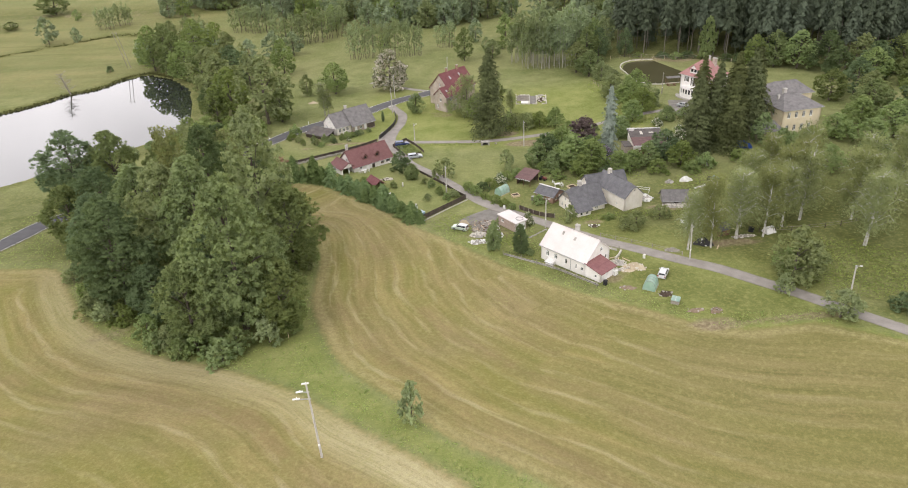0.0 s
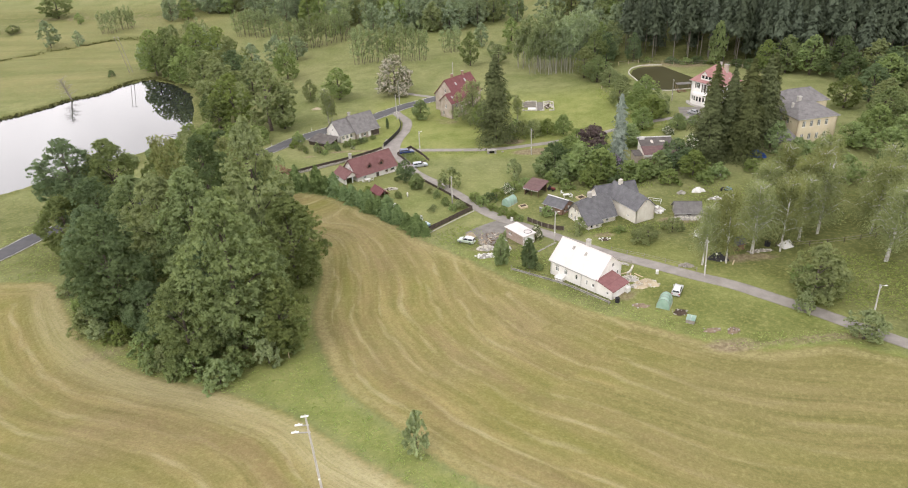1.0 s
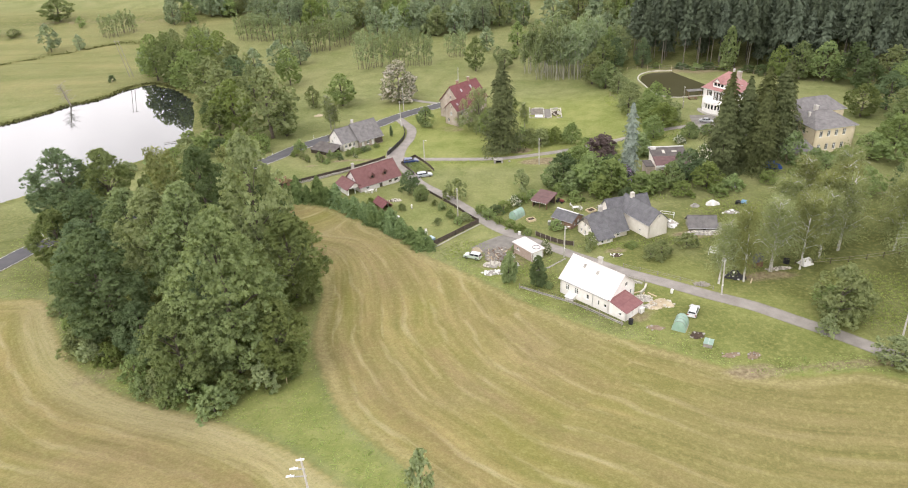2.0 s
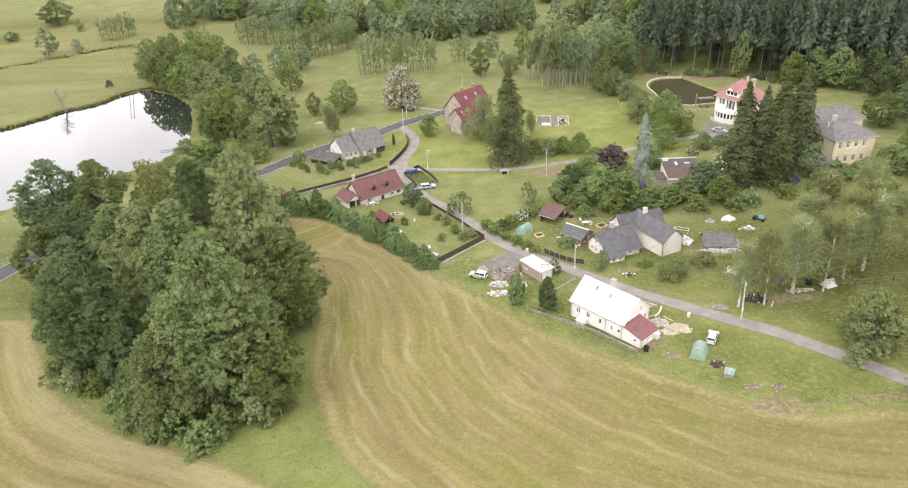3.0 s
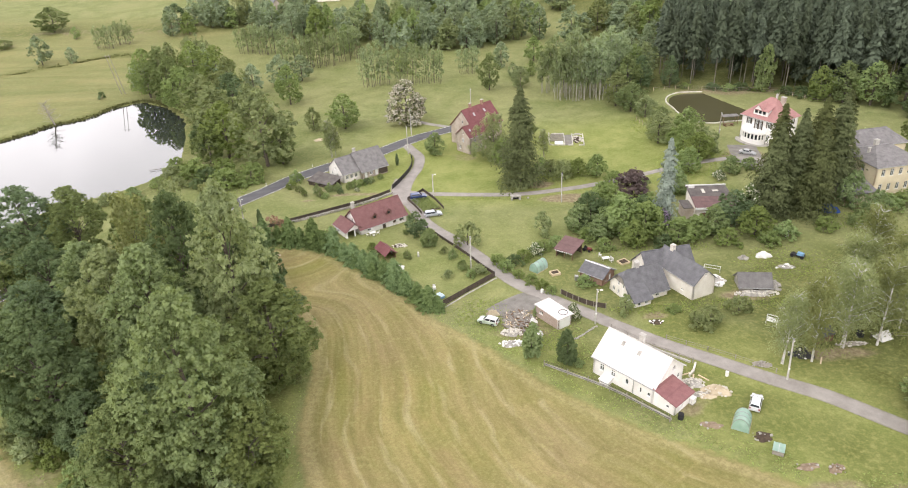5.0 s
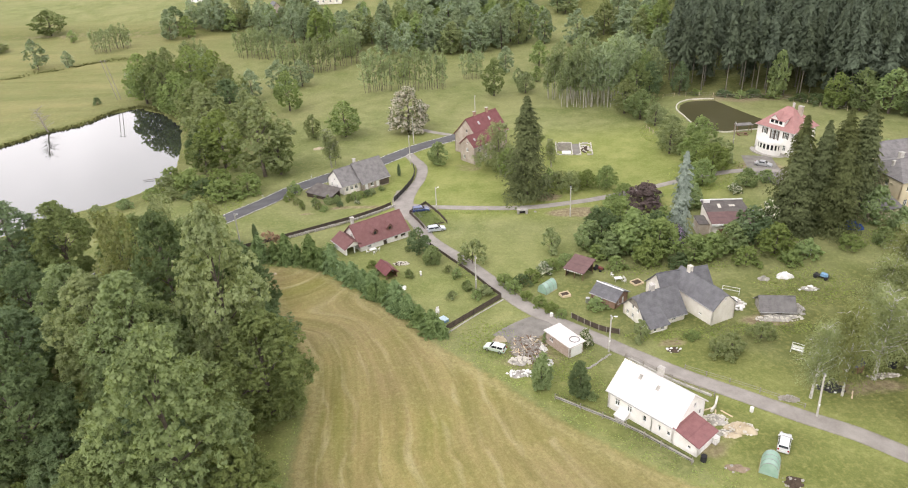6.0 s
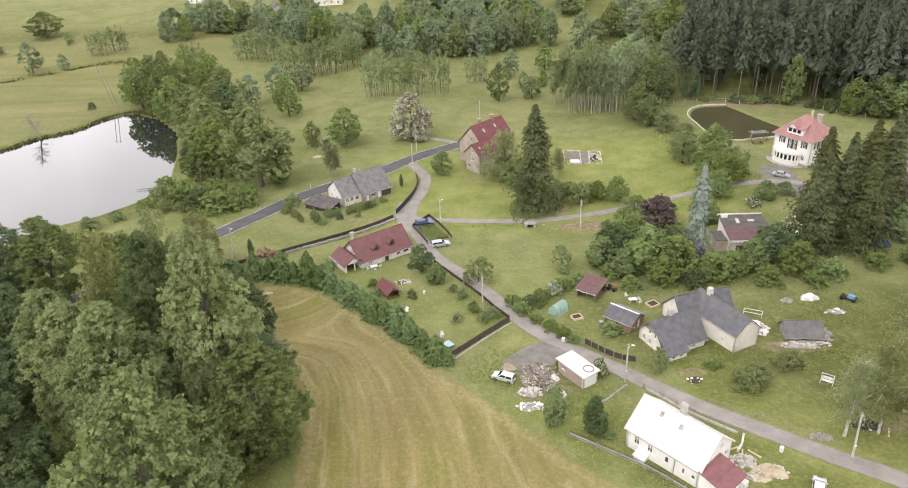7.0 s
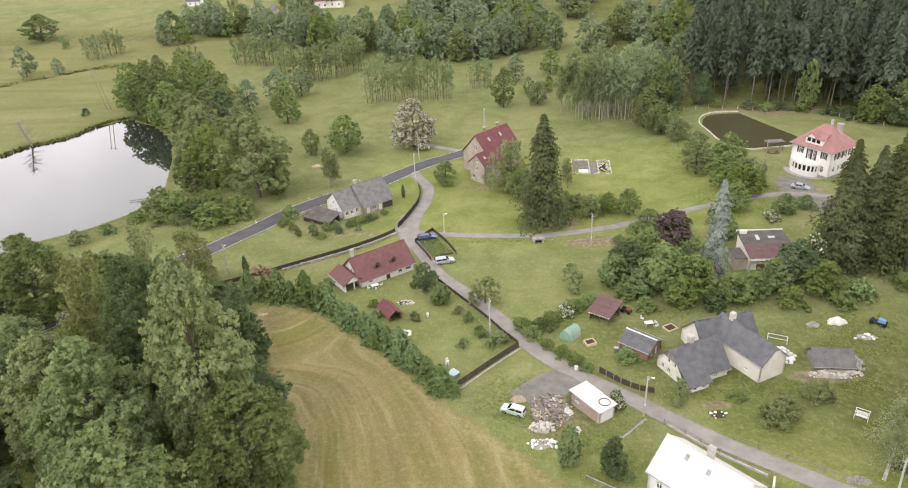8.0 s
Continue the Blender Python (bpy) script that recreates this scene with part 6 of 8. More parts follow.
# the group of dark spruces by the yellow house
for key, x, y, top, r in (("spruce1", 70.5, 187, 23.5, 6.4), ("spruce0", 72.6, 192, 26.5, 6.6), ("spruce1", 76.6, 190, 25.5, 6.6), ("spruce0", 83.0, 194, 27, 7.0), ("spruce1", 88.2, 195.5, 27, 7.0), ("spruce0", 79.5, 185.5, 23, 6.4), ("spruce1", 92, 201, 26, 6.4)):
    plant(key, x, y, top - gz(x, y), r)
for key, x, y, h, r in (("yardlight", 90, 188, 9, 3.4), ("yardlight", 94, 184, 6, 3), ("bush0", 98, 186, 4, 3.4), ("bush0", 104, 188, 4.5, 4), ("yard", 112, 190, 7, 4.5), ("yard", 122, 196, 9, 5), ("yard", 118, 183, 8, 4.6), ("mid3", 130, 205, 12, 6), ("mid0", 128, 188, 12, 6), ("mid1", 140, 198, 14, 7), ("bush1", 88, 180, 3.5, 2.8), ("bush0", 80, 178, 3.2, 2.8), ("mid3", 128, 225, 11, 6), ("mid1", 140, 232, 13, 6.5), ("mid2", 135, 215, 12, 6), ("yard", 105, 222, 6, 4), ("apple", 112, 226, 6, 4), ("mid0", 150, 212, 14, 7), ("mid3", 128, 172, 12, 6), ("mid0", 142, 180, 13, 6.5)):
    plant(key, x, y, h, r)
# birches and willows beside the lane
for key, x, y, h, r in (("birch0", 56, 131.3, 17, 4.6), ("birch1", 51, 131, 14, 3.4), ("birch1", 62.8, 135, 16, 5), ("birch0", 69, 135.4, 17, 5), ("birch0", 77, 146, 18, 5.2), ("birch1", 80.5, 143, 17, 5.2), ("birch1", 88, 129, 17, 5.4), ("birch0", 70, 149, 16, 5.0), ("birch1", 84, 152, 17, 5.4), ("birch0", 92, 142, 18, 5.6), ("birch1", 75, 140, 15, 4.8), ("birch1", 98, 150, 18, 5.6), ("birch0", 90, 160, 17, 5.4), ("birch1", 104, 138, 18, 5.6), ("birch0", 100, 125, 17, 5.4), ("birch1", 66, 141, 14, 4.6),):
    plant(key, x, y, h, r)
for key, x, y, h, r in (("birch1", 80, 160, 15, 5), ("birch0", 110, 155, 18, 5.8), ("mid2", 65.8, 114.4, 13, 4.8), ("mid2", 70.0, 116.5, 9, 3.6), ("yard", 67.6, 119.5, 5, 3.2), ("mid2", 68.4, 101.5, 6, 3.4), ("bush3", 63.2, 112, 4, 2), ("bush2", 80, 103, 3, 2.6), ("bush2", 84, 101, 3.4, 3), ("bush2", 88, 98, 3, 3), ("mid1", 98, 108, 9, 5), ("mid3", 110, 118, 10, 5), ("yard", 118, 135, 9, 5), ("mid3", 124, 150, 12, 6), ("mid1", 112, 170, 10, 5), ("yard", 100, 170, 7, 4.4),):
    plant(key, x, y, h, r)
# gardens
for key, x, y, h, r in (("goldcolumn", 9.6, 135.2, 7.4, 1.6), ("column", 15.2, 132.8, 7.2, 1.65), ("yarddark", -12.8, 186.6, 6.6, 2.5), ("goldcolumn", -9.6, 181.2, 4.6, 1.9), ("ball", -14.4, 175, 2.1, 1.1), ("bush3", -5.1, 165.4, 1.8, 1.2), ("bush1", -1.9, 168.9, 2.2, 1.4), ("bush3", 1.4, 166.6, 2.2, 1.9), ("bush1", -4.2, 174.2, 2.2, 1.3), ("bush3", -6, 177, 1.6, 1.1), ("ball", -15.5, 188.5, 1.4, 1.0), ("bush0", -0.3, 165.4, 1.8, 1.1), ("flowerbush", 18.6, 147.4, 3.2, 1.5), ("apple", 28.6, 148.6, 4.0, 1.7), ("apple", 43, 143.6, 3.6, 2.6), ("apple", 40.6, 143.2, 3.0, 2.0),):
    plant(key, x, y, h, r)
for key, x, y, h, r in (("apple", 49.7, 147.6, 3.4, 2.4), ("bush0", 7.5, 168, 2.4, 2), ("bush0", 5.8, 171.4, 2.2, 1.8), ("bush2", 9.5, 170.5, 2.4, 2), ("flowerbush", 14.2, 174.8, 2.6, 2), ("bush0", 11.4, 172.6, 2.4, 1.9), ("bush0", 16.4, 176.6, 2.6, 2), ("bush0", 19.5, 178.4, 2.6, 2), ("bush0", 23, 160, 2.4, 2.0), ("bush0", 12, 162, 2.0, 1.6), ("bush0", 14.2, 159.6, 2.0, 1.5), ("bush0", 15.8, 157.4, 1.6, 1.2), ("bush0", 9.8, 164.6, 1.8, 1.4), ("bush0", 27, 181, 3.4, 2.4), ("bush0", 30, 176, 3, 2.2), ("ball", -42.4, 218.6, 3.0, 1.1),):
    plant(key, x, y, h, r)
for key, x, y, h, r in (("ball", -41, 216, 2.4, 1.0), ("bush1", -39, 219.4, 2.6, 1.3), ("bush1", -36.6, 219.8, 2.4, 1.2), ("ball", -45.6, 216.8, 2.6, 1.0), ("bush0", -32, 222, 2.6, 1.4), ("bush2", -29, 225, 2, 1.2), ("column", -21.4, 240.5, 4.0, 0.6), ("column", -52.6, 195.8, 5.0, 0.8), ("rust", -47.4, 189.4, 6.0, 3.0), ("bush0", -23, 181, 1.6, 1.1), ("bush1", -22, 176.5, 1.6, 1.1), ("bush0", 38, 148.8, 1.6, 1.4), ("bush1", 12.2, 149.6, 1.6, 1.2), ("bush1", 17.2, 132.0, 1.6, 0.9), ("bush0", -50, 228, 4, 2.2), ("bush0", -34, 190, 2, 1.6),):
    plant(key, x, y, h, r)
for key, x, y, h, r in (("bush1", -33.6, 221.4, 2.0, 1.3), ("bush0", -30.4, 224.0, 1.8, 1.2), ("bush3", -28.0, 226.6, 1.7, 1.2), ("bush1", -25.6, 228.8, 1.6, 1.0), ("bush2", -35.6, 217.4, 1.5, 1.1), ("bush0", -39.4, 214.6, 1.6, 1.2), ("bush3", -47.6, 219.6, 2.2, 1.4), ("flowerbush", -31.2, 218.6, 1.2, 0.9), ("bush0", -50.6, 223.6, 2.6, 1.7), ("bush3", -85, 228, 3.2, 3.0), ("bush0", -92, 231, 3.0, 2.8), ("bush1", -98, 226, 2.6, 2.6), ("bush3", -104, 222, 3.0, 3.0), ("bush0", -110, 216, 3.2, 3.0)):
    plant(key, x, y, h, r)
# hedge of young spruces along the garden
hedge_line = smooth_line([(-52.5, 185.2), (-46, 186.2), (-40, 184.2), (-34, 181.2), (-28.5, 176), (-22, 169), (-15.5, 162), (-10.5, 156), (-7.6, 152.2)], 2.1)
for i, (x, y) in enumerate(hedge_line):
    k = 0.68 + 0.6 * ((i * 37) % 11) / 11
    tall = 1.35 if y > 178 else 1.0
    plant("hedgespruce", x + 0.8 * math.sin(i * 2.1), y + 0.7 * math.cos(i * 1.7), 4.7 * k * tall, 2.35 * k)
# alder rows in the wet meadow
for key, x, y, h, r, t in (("alder0", -37, 340, 20, 6.6, 10), ("alder1", -23.5, 339, 20, 5.6, 5), ("alder0", -13, 340, 19, 4.6, -8), ("alder1", -79, 377, 17, 7.5, 0), ("alder0", -67, 378, 18, 7.5, 20), ("alder1", -56, 389, 18, 7, 30), ("alder0", -97, 405, 16, 7, 0), ("alder1", -110, 408, 16, 6, 0), ("alder1", 3, 354, 14, 4.6, 0),):
    plant(key, x, y, h, r, t)
for key, x, y, h, r, t in (("alder0", -132, 392, 15, 6, 0), ("alder0", -122, 372, 15, 6, 0), ("alder1", -192, 424, 14, 5, 0), ("alder0", -185, 432, 14, 5, 0), ("palewood", 42, 308, 23, 6.5, -12), ("palewood", 51, 306, 23, 6.5, -20), ("palewood", 46, 317, 25, 7, 0), ("palewood", 58, 312, 25, 7, 0), ("palewood", 38, 320, 22, 7, 5),):
    plant(key, x, y, h, r, t)
for key, x, y, h, r in (("mid3", 11, 326, 16, 4.4), ("mid2", 24, 328, 9, 4.5), ("far1", 22, 344, 7, 2.8), ("mid2", 56.5, 293, 13, 6.0), ("mid3", 60, 284, 11, 5.4), ("mid2", 63, 275, 8, 4.2), ("mid3", 62, 301, 17, 6), ("mid1", 68, 305, 15, 5), ("far1", -6, 402, 16, 6.5), ("far1", 4, 410, 17, 7), ("mid3", -238, 462, 15, 9.5), ("mid1", -168, 470, 13, 8), ("far3", -213, 397, 15, 5.5), ("far3", -199, 400, 9, 3),):
    plant(key, x, y, h, r)
for key, x, y, h, r in (("far2", -218, 446, 7, 3), ("far1", -262, 432, 8, 4), ("far1", -250, 430, 5, 5), ("far1", -270, 400, 13, 6), ("far0", -150, 470, 6, 3.4), ("willow", -140, 466, 19, 8), ("willow", -131, 470, 18, 7), ("bush2", -156, 336, 3, 2), ("bush0", -128, 332, 4, 3), ("far2", 30, 345, 7, 3), ("far3", 18, 362, 12, 4.5), ("far2", 34, 372, 12, 5), ("far0", 48, 345, 14, 6), ("far2", -28, 362, 7, 4.5),):
    plant(key, x, y, h, r)
# the wood across the valley
wood = random.Random(21)
spots = []
while len(spots) < 270:
    x, y = wood.uniform(-165, 150), wood.uniform(395, 560)
    front = 398 + 10 * math.sin(x * 0.045) + (26 if x < -60 else 0) + (30 if x < -115 else 0)
    gap = (-85 < x < -35 and y > 455 and y < 545) or (40 < x < 130 and y > 425 and wood.random() < 0.8) or (x < -118 and y > 478) or (-120 < x < -82 and 478 < y < 520)
    if y < front or gap or any((x - a) ** 2 + (y - b) ** 2 < 26 for a, b in spots):
        continue
    spots.append((x, y))
spots.sort(key=lambda p: p[1])
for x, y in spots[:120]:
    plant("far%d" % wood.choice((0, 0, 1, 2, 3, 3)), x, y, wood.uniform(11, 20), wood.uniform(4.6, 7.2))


def woodland(name, label, rows):
    """Trees too far off to count, joined into one mesh."""
    groups = collections.OrderedDict()
    for key, x, y, h, r in rows:
        crown, trunk, h0, r0 = PROTO[key]
        t = spin.uniform(0, 6.28)
        for me in (crown, trunk):
            co = np.empty(len(me.vertices) * 3, np.float32)
            me.vertices.foreach_get("co", co)
            co = co.reshape(-1, 3) * [r / r0, r / r0, h / h0]
            co = co @ np.array([[math.cos(t), math.sin(t), 0], [-math.sin(t), math.cos(t), 0], [0, 0, 1]]) + [x, y, gz(x, y)]
            m = len(me.polygons[0].vertices)
            idx = np.empty(len(me.loops), np.int32)
            me.loops.foreach_get("vertex_index", idx)
            groups.setdefault((me.materials[0].name, m), []).append(co[idx].reshape(-1, m, 3))
    me = bpy.data.meshes.new(name)
    blocks = [(bpy.data.materials[k[0]], np.concatenate(v)) for k, v in groups.items()]
    total = np.concatenate([b.reshape(-1, 3) for _, b in blocks]).astype(np.float32)
    counts = np.concatenate([np.full(len(b), b.shape[1], np.int32) for _, b in blocks])
    me.vertices.add(len(total))
    me.vertices.foreach_set("co", total.ravel())
    me.loops.add(len(total))
    me.loops.foreach_set("vertex_index", np.arange(len(total), dtype=np.int32))
    me.polygons.add(len(counts))
    me.polygons.foreach_set("loop_start", np.concatenate([[0], np.cumsum(counts)[:-1]]).astype(np.int32))
    me.polygons.foreach_set("loop_total", counts)
    slot = []
    for mat, b in blocks:
        me.materials.append(mat)
        slot.append(np.full(len(b), len(me.materials) - 1, np.int32))
    me.polygons.foreach_set("material_index", np.concatenate(slot))
    me.update(calc_edges=True)
    return tagged(new(name, me), label, "woodland", kind="stuff")


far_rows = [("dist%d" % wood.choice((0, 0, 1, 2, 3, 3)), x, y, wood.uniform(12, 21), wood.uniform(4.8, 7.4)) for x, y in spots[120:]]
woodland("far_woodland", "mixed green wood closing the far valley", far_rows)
# the spruce forest on the slope
spots = []
edge = [(70, 309.5), (75, 308.5), (82, 309.5), (91, 306), (100, 303.5), (108, 304), (117, 298), (123, 290), (129, 283), (139, 280), (170, 264), (210, 250)]
while len(spots) < 360:
    x, y = wood.uniform(70, 262), wood.uniform(250, 430)
    front = float(np.interp(x, [p[0] for p in edge], [p[1] for p in edge]))
    if y < front or y > front + 110 or x < 75 + 0.3 * (y - 306) or any((x - a) ** 2 + (y - b) ** 2 < 13 for a, b in spots):
        continue
    spots.append((x, y))
deep = []
for x, y in spots:
    into = y - float(np.interp(x, [p[0] for p in edge], [p[1] for p in edge]))
    row = ("wood0" if into < 14 else wood.choice(("wood0", "wood1")), x, y, wood.uniform(24, 34), wood.uniform(3.0, 4.3))
    if into < 42:
        plant(*row)
    else:
        deep.append(("deepwood",) + row[1:])
woodland("deep_forest", "dark spruce forest climbing the slope", deep)
for key, x, y, h, r in (("yardlight", 112.5, 298.5, 17, 4.0), ("mid1", 80.5, 309, 13, 3.6), ("mid0", 127, 284, 13, 5), ("mid3", 133, 279, 15, 6), ("mid0", 140, 274, 16, 6.5), ("mid1", 148, 268, 16, 7), ("mid2", 158, 262, 15, 7), ("mid3", 170, 256, 16, 7), ("mid0", 183, 252, 16, 7), ("bush0", 86, 307, 2.2, 2.6), ("bush2", 95, 303.5, 2.5, 3), ("bush0", 101, 301.8, 2.6, 3.2), ("bush2", 106, 302, 3, 3.2), ("bush0", 112, 299, 2.6, 3.0), ("bush2", 119, 293, 3, 3.2)):
    plant(key, x, y, h, r)
for key, x, y, h, r in (("bush2", 123, 288.5, 4, 3.4), ("bush0", 126, 284, 4, 3.6), ("mid1", 146, 255, 12, 6), ("mid0", 154, 247, 13, 6.5), ("mid3", 163, 238, 13, 6.5), ("mid1", 158, 252, 14, 7), ("mid2", 176, 244, 14, 7), ("mid1", 170, 225, 14, 7), ("mid0", 67, 314, 18, 5), ("mid2", 72, 317, 17, 5.5), ("far0", 64, 326, 20, 6), ("far3", 70, 333, 20, 6), ("far0", 78, 340, 19, 6), ("far2", 60, 338, 18, 6), ("far3", 84, 352, 18, 6), ("far0", 70, 352, 18, 6)):
    plant(key, x, y, h, r)


# ---- poles and lamps ----
def pole(x, y, h, label, lean=(0.0, 0.0), arm="", mat=None):
    ob = thing("utility_pole", label, "pole", at(x, y) @ pose(0, 0, 0, lean[0], lean[1], 0), "poles along the roads")
    part("mast", Geo().tube((0, 0, -0.4), (0, 0, h), 0.17, 0.11, 10), mat or M_CONCRETE, ob)
    if arm == "cross":
        for z, w in ((h - 0.25, 0.0), (h - 1.5, 0.9), (h - 2.6, 1.5)):
            if w:
                part("crossarm", Geo().box(-w, -0.06, z, 0.2, 0.06, z + 0.1), M_STEEL, ob)
            part("bracket", Geo().prism([(-w - 0.55, -0.12, z + 0.1), (-w + 0.35, -0.12, z + 0.16), (-w + 0.35, 0.12, z + 0.16), (-w - 0.55, 0.12, z + 0.1)], (0, 0, 0.08)), M_WHITEPAINT, ob, "white insulator bracket")
            part("insulator", Geo().tube((-w, 0, z + 0.1), (-w, 0, z + 0.42), 0.09, 0.06, 8), M_CERAMIC, ob)
    else:
        part("cap", Geo().box(-0.14, -0.14, h, 0.14, 0.14, h + 0.12), M_STEEL, ob)
        part("insulator", Geo().tube((0.2, 0, h - 0.5), (0.2, 0, h - 0.2), 0.07, 0.05, 8).tube((0, 0, h - 0.5), (0.2, 0, h - 0.5), 0.03, 0.03, 6), M_CERAMIC, ob)
    if arm == "lamp":
        lamp = part("lamp_arm", Geo().tube((0, 0, h - 0.1), (0.5, -0.28, h + 0.15), 0.05, 0.04, 6), M_STEEL, ob)
        part("lamp_head", Geo().prism([(0.4, -0.36, h + 0.08), (0.85, -0.58, h + 0.16), (0.95, -0.4, h + 0.16), (0.5, -0.18, h + 0.08)], (0, 0, 0.12)), M_WHITEPAINT, lamp)
        part("lamp_lens", Geo().prism([(0.5, -0.38, h + 0.06), (0.8, -0.52, h + 0.12), (0.86, -0.42, h + 0.12), (0.56, -0.26, h + 0.06)], (0, 0, 0.02)), M_LAMPGLASS, lamp)
    part("number_plate", Geo().box(-0.12, -0.2, 2.2, 0.12, -0.17, 2.5), M_WHITEPAINT, ob)
    return ob


pole(-17.9, 67.6, 12.5, "grey field pole with three white insulator brackets", (1, -1.5), "cross")
pole(-18.6, 270.2, 9.0, "pale concrete pole beside the main road")
pole(-18.6, 250.5, 9.2, "tall concrete pole at the road junction")
pole(-9.4, 210.9, 7.0, "street lamp on a concrete mast at the lane", (0, 0), "lamp")
pole(24.3, 204.9, 8.0, "weathered concrete pole at the bare patch", (0, -1))
pole(-0.2, 169.2, 7.6, "concrete pole beside the garden fence")
pole(22.4, 145.3, 7.4, "street lamp pole beside the white cottage", (0, 0), "lamp")
pole(-56.7, 196.0, 7.6, "street lamp on a concrete mast by the main road", (0, 0), "lamp")
pole(77.8, 243.6, 7.4, "wooden pole beside the reservoir shelter", (0, -1), "", M_GREYWOOD)
pole(50.0, 126.7, 8.0, "leaning pale concrete pole beside the lane", (0, -3))
pole(72.6, 106.5, 7.6, "street lamp pole on the verge of the lane", (0, -3), "lamp")
pole(2.5, 289, 11.0, "thin pole behind the red-roofed house")
pole(24.0, 344, 5.0, "short pale post in the wet meadow")
hp = thing("double_pole", "two thin dark timber poles standing together in the meadow", "pole", at(-150, 342))
for i, x in enumerate((0, 1.6)):
    part("mast", Geo().tube((x, 0, -0.4), (x - 3.4, 1.0, 17), 0.16, 0.1, 8), M_GREYWOOD, hp)
part("crossarm", Geo().tube((-4.2, 1.0, 16.4), (-0.8, 1.0, 16.4), 0.07, 0.07, 6), M_GREYWOOD, hp)


# ---- fences, walls and hedges ----
def fence(line, h, label, mat, post_mat=None, gap=2.2, board=True, name="fence", thick=0.05, low=0.1, slats=0):
    """Posts with boards or wires between them, following the ground."""
    pts = smooth_line(line, gap)
    x0, y0 = pts[0]
    ob = thing(name, label, "fence", pose(x0, y0, 0))
    for i, (x, y) in enumerate(pts):
        z = gz(x, y)
        part("post", Geo().box(x - x0 - 0.06, y - y0 - 0.06, z - 0.3, x - x0 + 0.06, y - y0 + 0.06, z + h + 0.05), post_mat or mat, ob)
        if i == len(pts) - 1:
            break
        u, v = pts[i + 1]
        zz = gz(u, v)
        a, b = Vector((x - x0, y - y0, z)), Vector((u - x0, v - y0, zz))
        n = Vector((-(b - a).y, (b - a).x, 0)).normalized() * thick
        bars = [(low, h)] if board else [(h * 0.45, h * 0.45 + 0.06), (h - 0.1, h - 0.04)]
        for p, q in bars:
            part("panel" if board else "rail", Geo().prism([a + Vector((0, 0, p)), b + Vector((0, 0, p)), b + Vector((0, 0, q)), a + Vector((0, 0, q))], n), mat, ob)
    return ob


def masonry(line, h, label, mat, seed, stone=0.42, name="stone_wall", thick=0.4):
    """A low wall of separate rough stones, laid in courses."""
    rng = random.Random(seed)
    pts = smooth_line(line, stone)
    x0, y0 = pts[0]
    ob = thing(name, label, "wall", pose(x0, y0, 0))
    rows = max(1, int(h / (stone * 0.62)))
    protos = [Geo().rock((0, 0, 0), stone * 0.6, rng, 0.62).mesh("stone", mat) for _ in range(5)]
    for i, (x, y) in enumerate(pts):
        z = gz(x, y)
        for r in range(rows):
            s = part("stone", protos[rng.randrange(5)], mat, ob)
            s.matrix_basis = pose(x - x0 + rng.uniform(-0.08, 0.08) * thick, y - y0 + rng.uniform(-0.1, 0.1), z + stone * (0.2 + 0.62 * r) + rng.uniform(-0.03, 0.03), rng.uniform(-12, 12), rng.uniform(-12, 12), rng.uniform(0, 360))
    return ob


def low_wall(line, h, w, label, mat, name="low_wall"):
    pts = smooth_line(line, 1.5)
    g = Geo()
    for (x, y), (u, v) in zip(pts, pts[1:]):
        d = Vector((u - x, v - y, 0)).normalized()
        n = Vector((-d.y, d.x, 0)) * w
        z, zz = gz(x, y), gz(u, v)
        a, b = Vector((x, y, z - 0.3)), Vector((u, v, zz - 0.3))
        g.prism([a, b, Vector((u, v, zz + h)), Vector((x, y, z + h))], n)
    return solo(name, g, mat, label, "wall")


fence([(4.7, 164.9), (-1, 159.3), (-6.9, 153.0)], 1.35, "dark board fence at the end of the garden", M_DARKWOOD, M_IRON)
low_wall([(5.0, 164.6), (-0.9, 158.9), (-6.6, 152.5)], 0.12, 0.25, "pale concrete edging under the dark fence", M_CONCRETE, "edging")
fence([(-10.4, 191), (-6.6, 184.6), (-0.9, 175.4), (2.4, 169.3), (4.6, 166)], 0.8, "dark brown fence between garden and lane", M_DARKWOOD, M_IRON)
fence([(-21.2, 219.6), (-19.7, 224.5), (-18.1, 231), (-17.0, 237), (-16.9, 243), (-17.6, 248)], 1.4, "curved black fence above the junction", M_IRON, M_IRON)
fence([(-61, 189.5), (-52, 194.4), (-44.1, 199.4), (-38, 203.2), (-32.1, 207), (-26, 212), (-21.8, 217)], 1.0, "dark fence on the wall behind the red-roofed cottage", M_DARKWOOD, M_IRON)
masonry([(-45, 198.0), (-38, 202.1), (-31.6, 206), (-25.6, 211), (-21.0, 216)], 0.75, "rough stone retaining wall behind the cottage", M_STONE, 3, 0.55)
fence([(-16.4, 210.6), (-12.5, 217.2)], 0.9, "dark fence of the vegetable plot", M_DARKWOOD, gap=1.9)
fence([(-12.5, 217.0), (-9.0, 209.5), (-6.6, 203.0)], 0.9, "dark fence of the vegetable plot", M_DARKWOOD, gap=1.9)
fence([(-16.4, 210.4), (-14.0, 204.8), (-12.2, 200.2)], 0.9, "dark fence of the vegetable plot", M_DARKWOOD, gap=1.9)
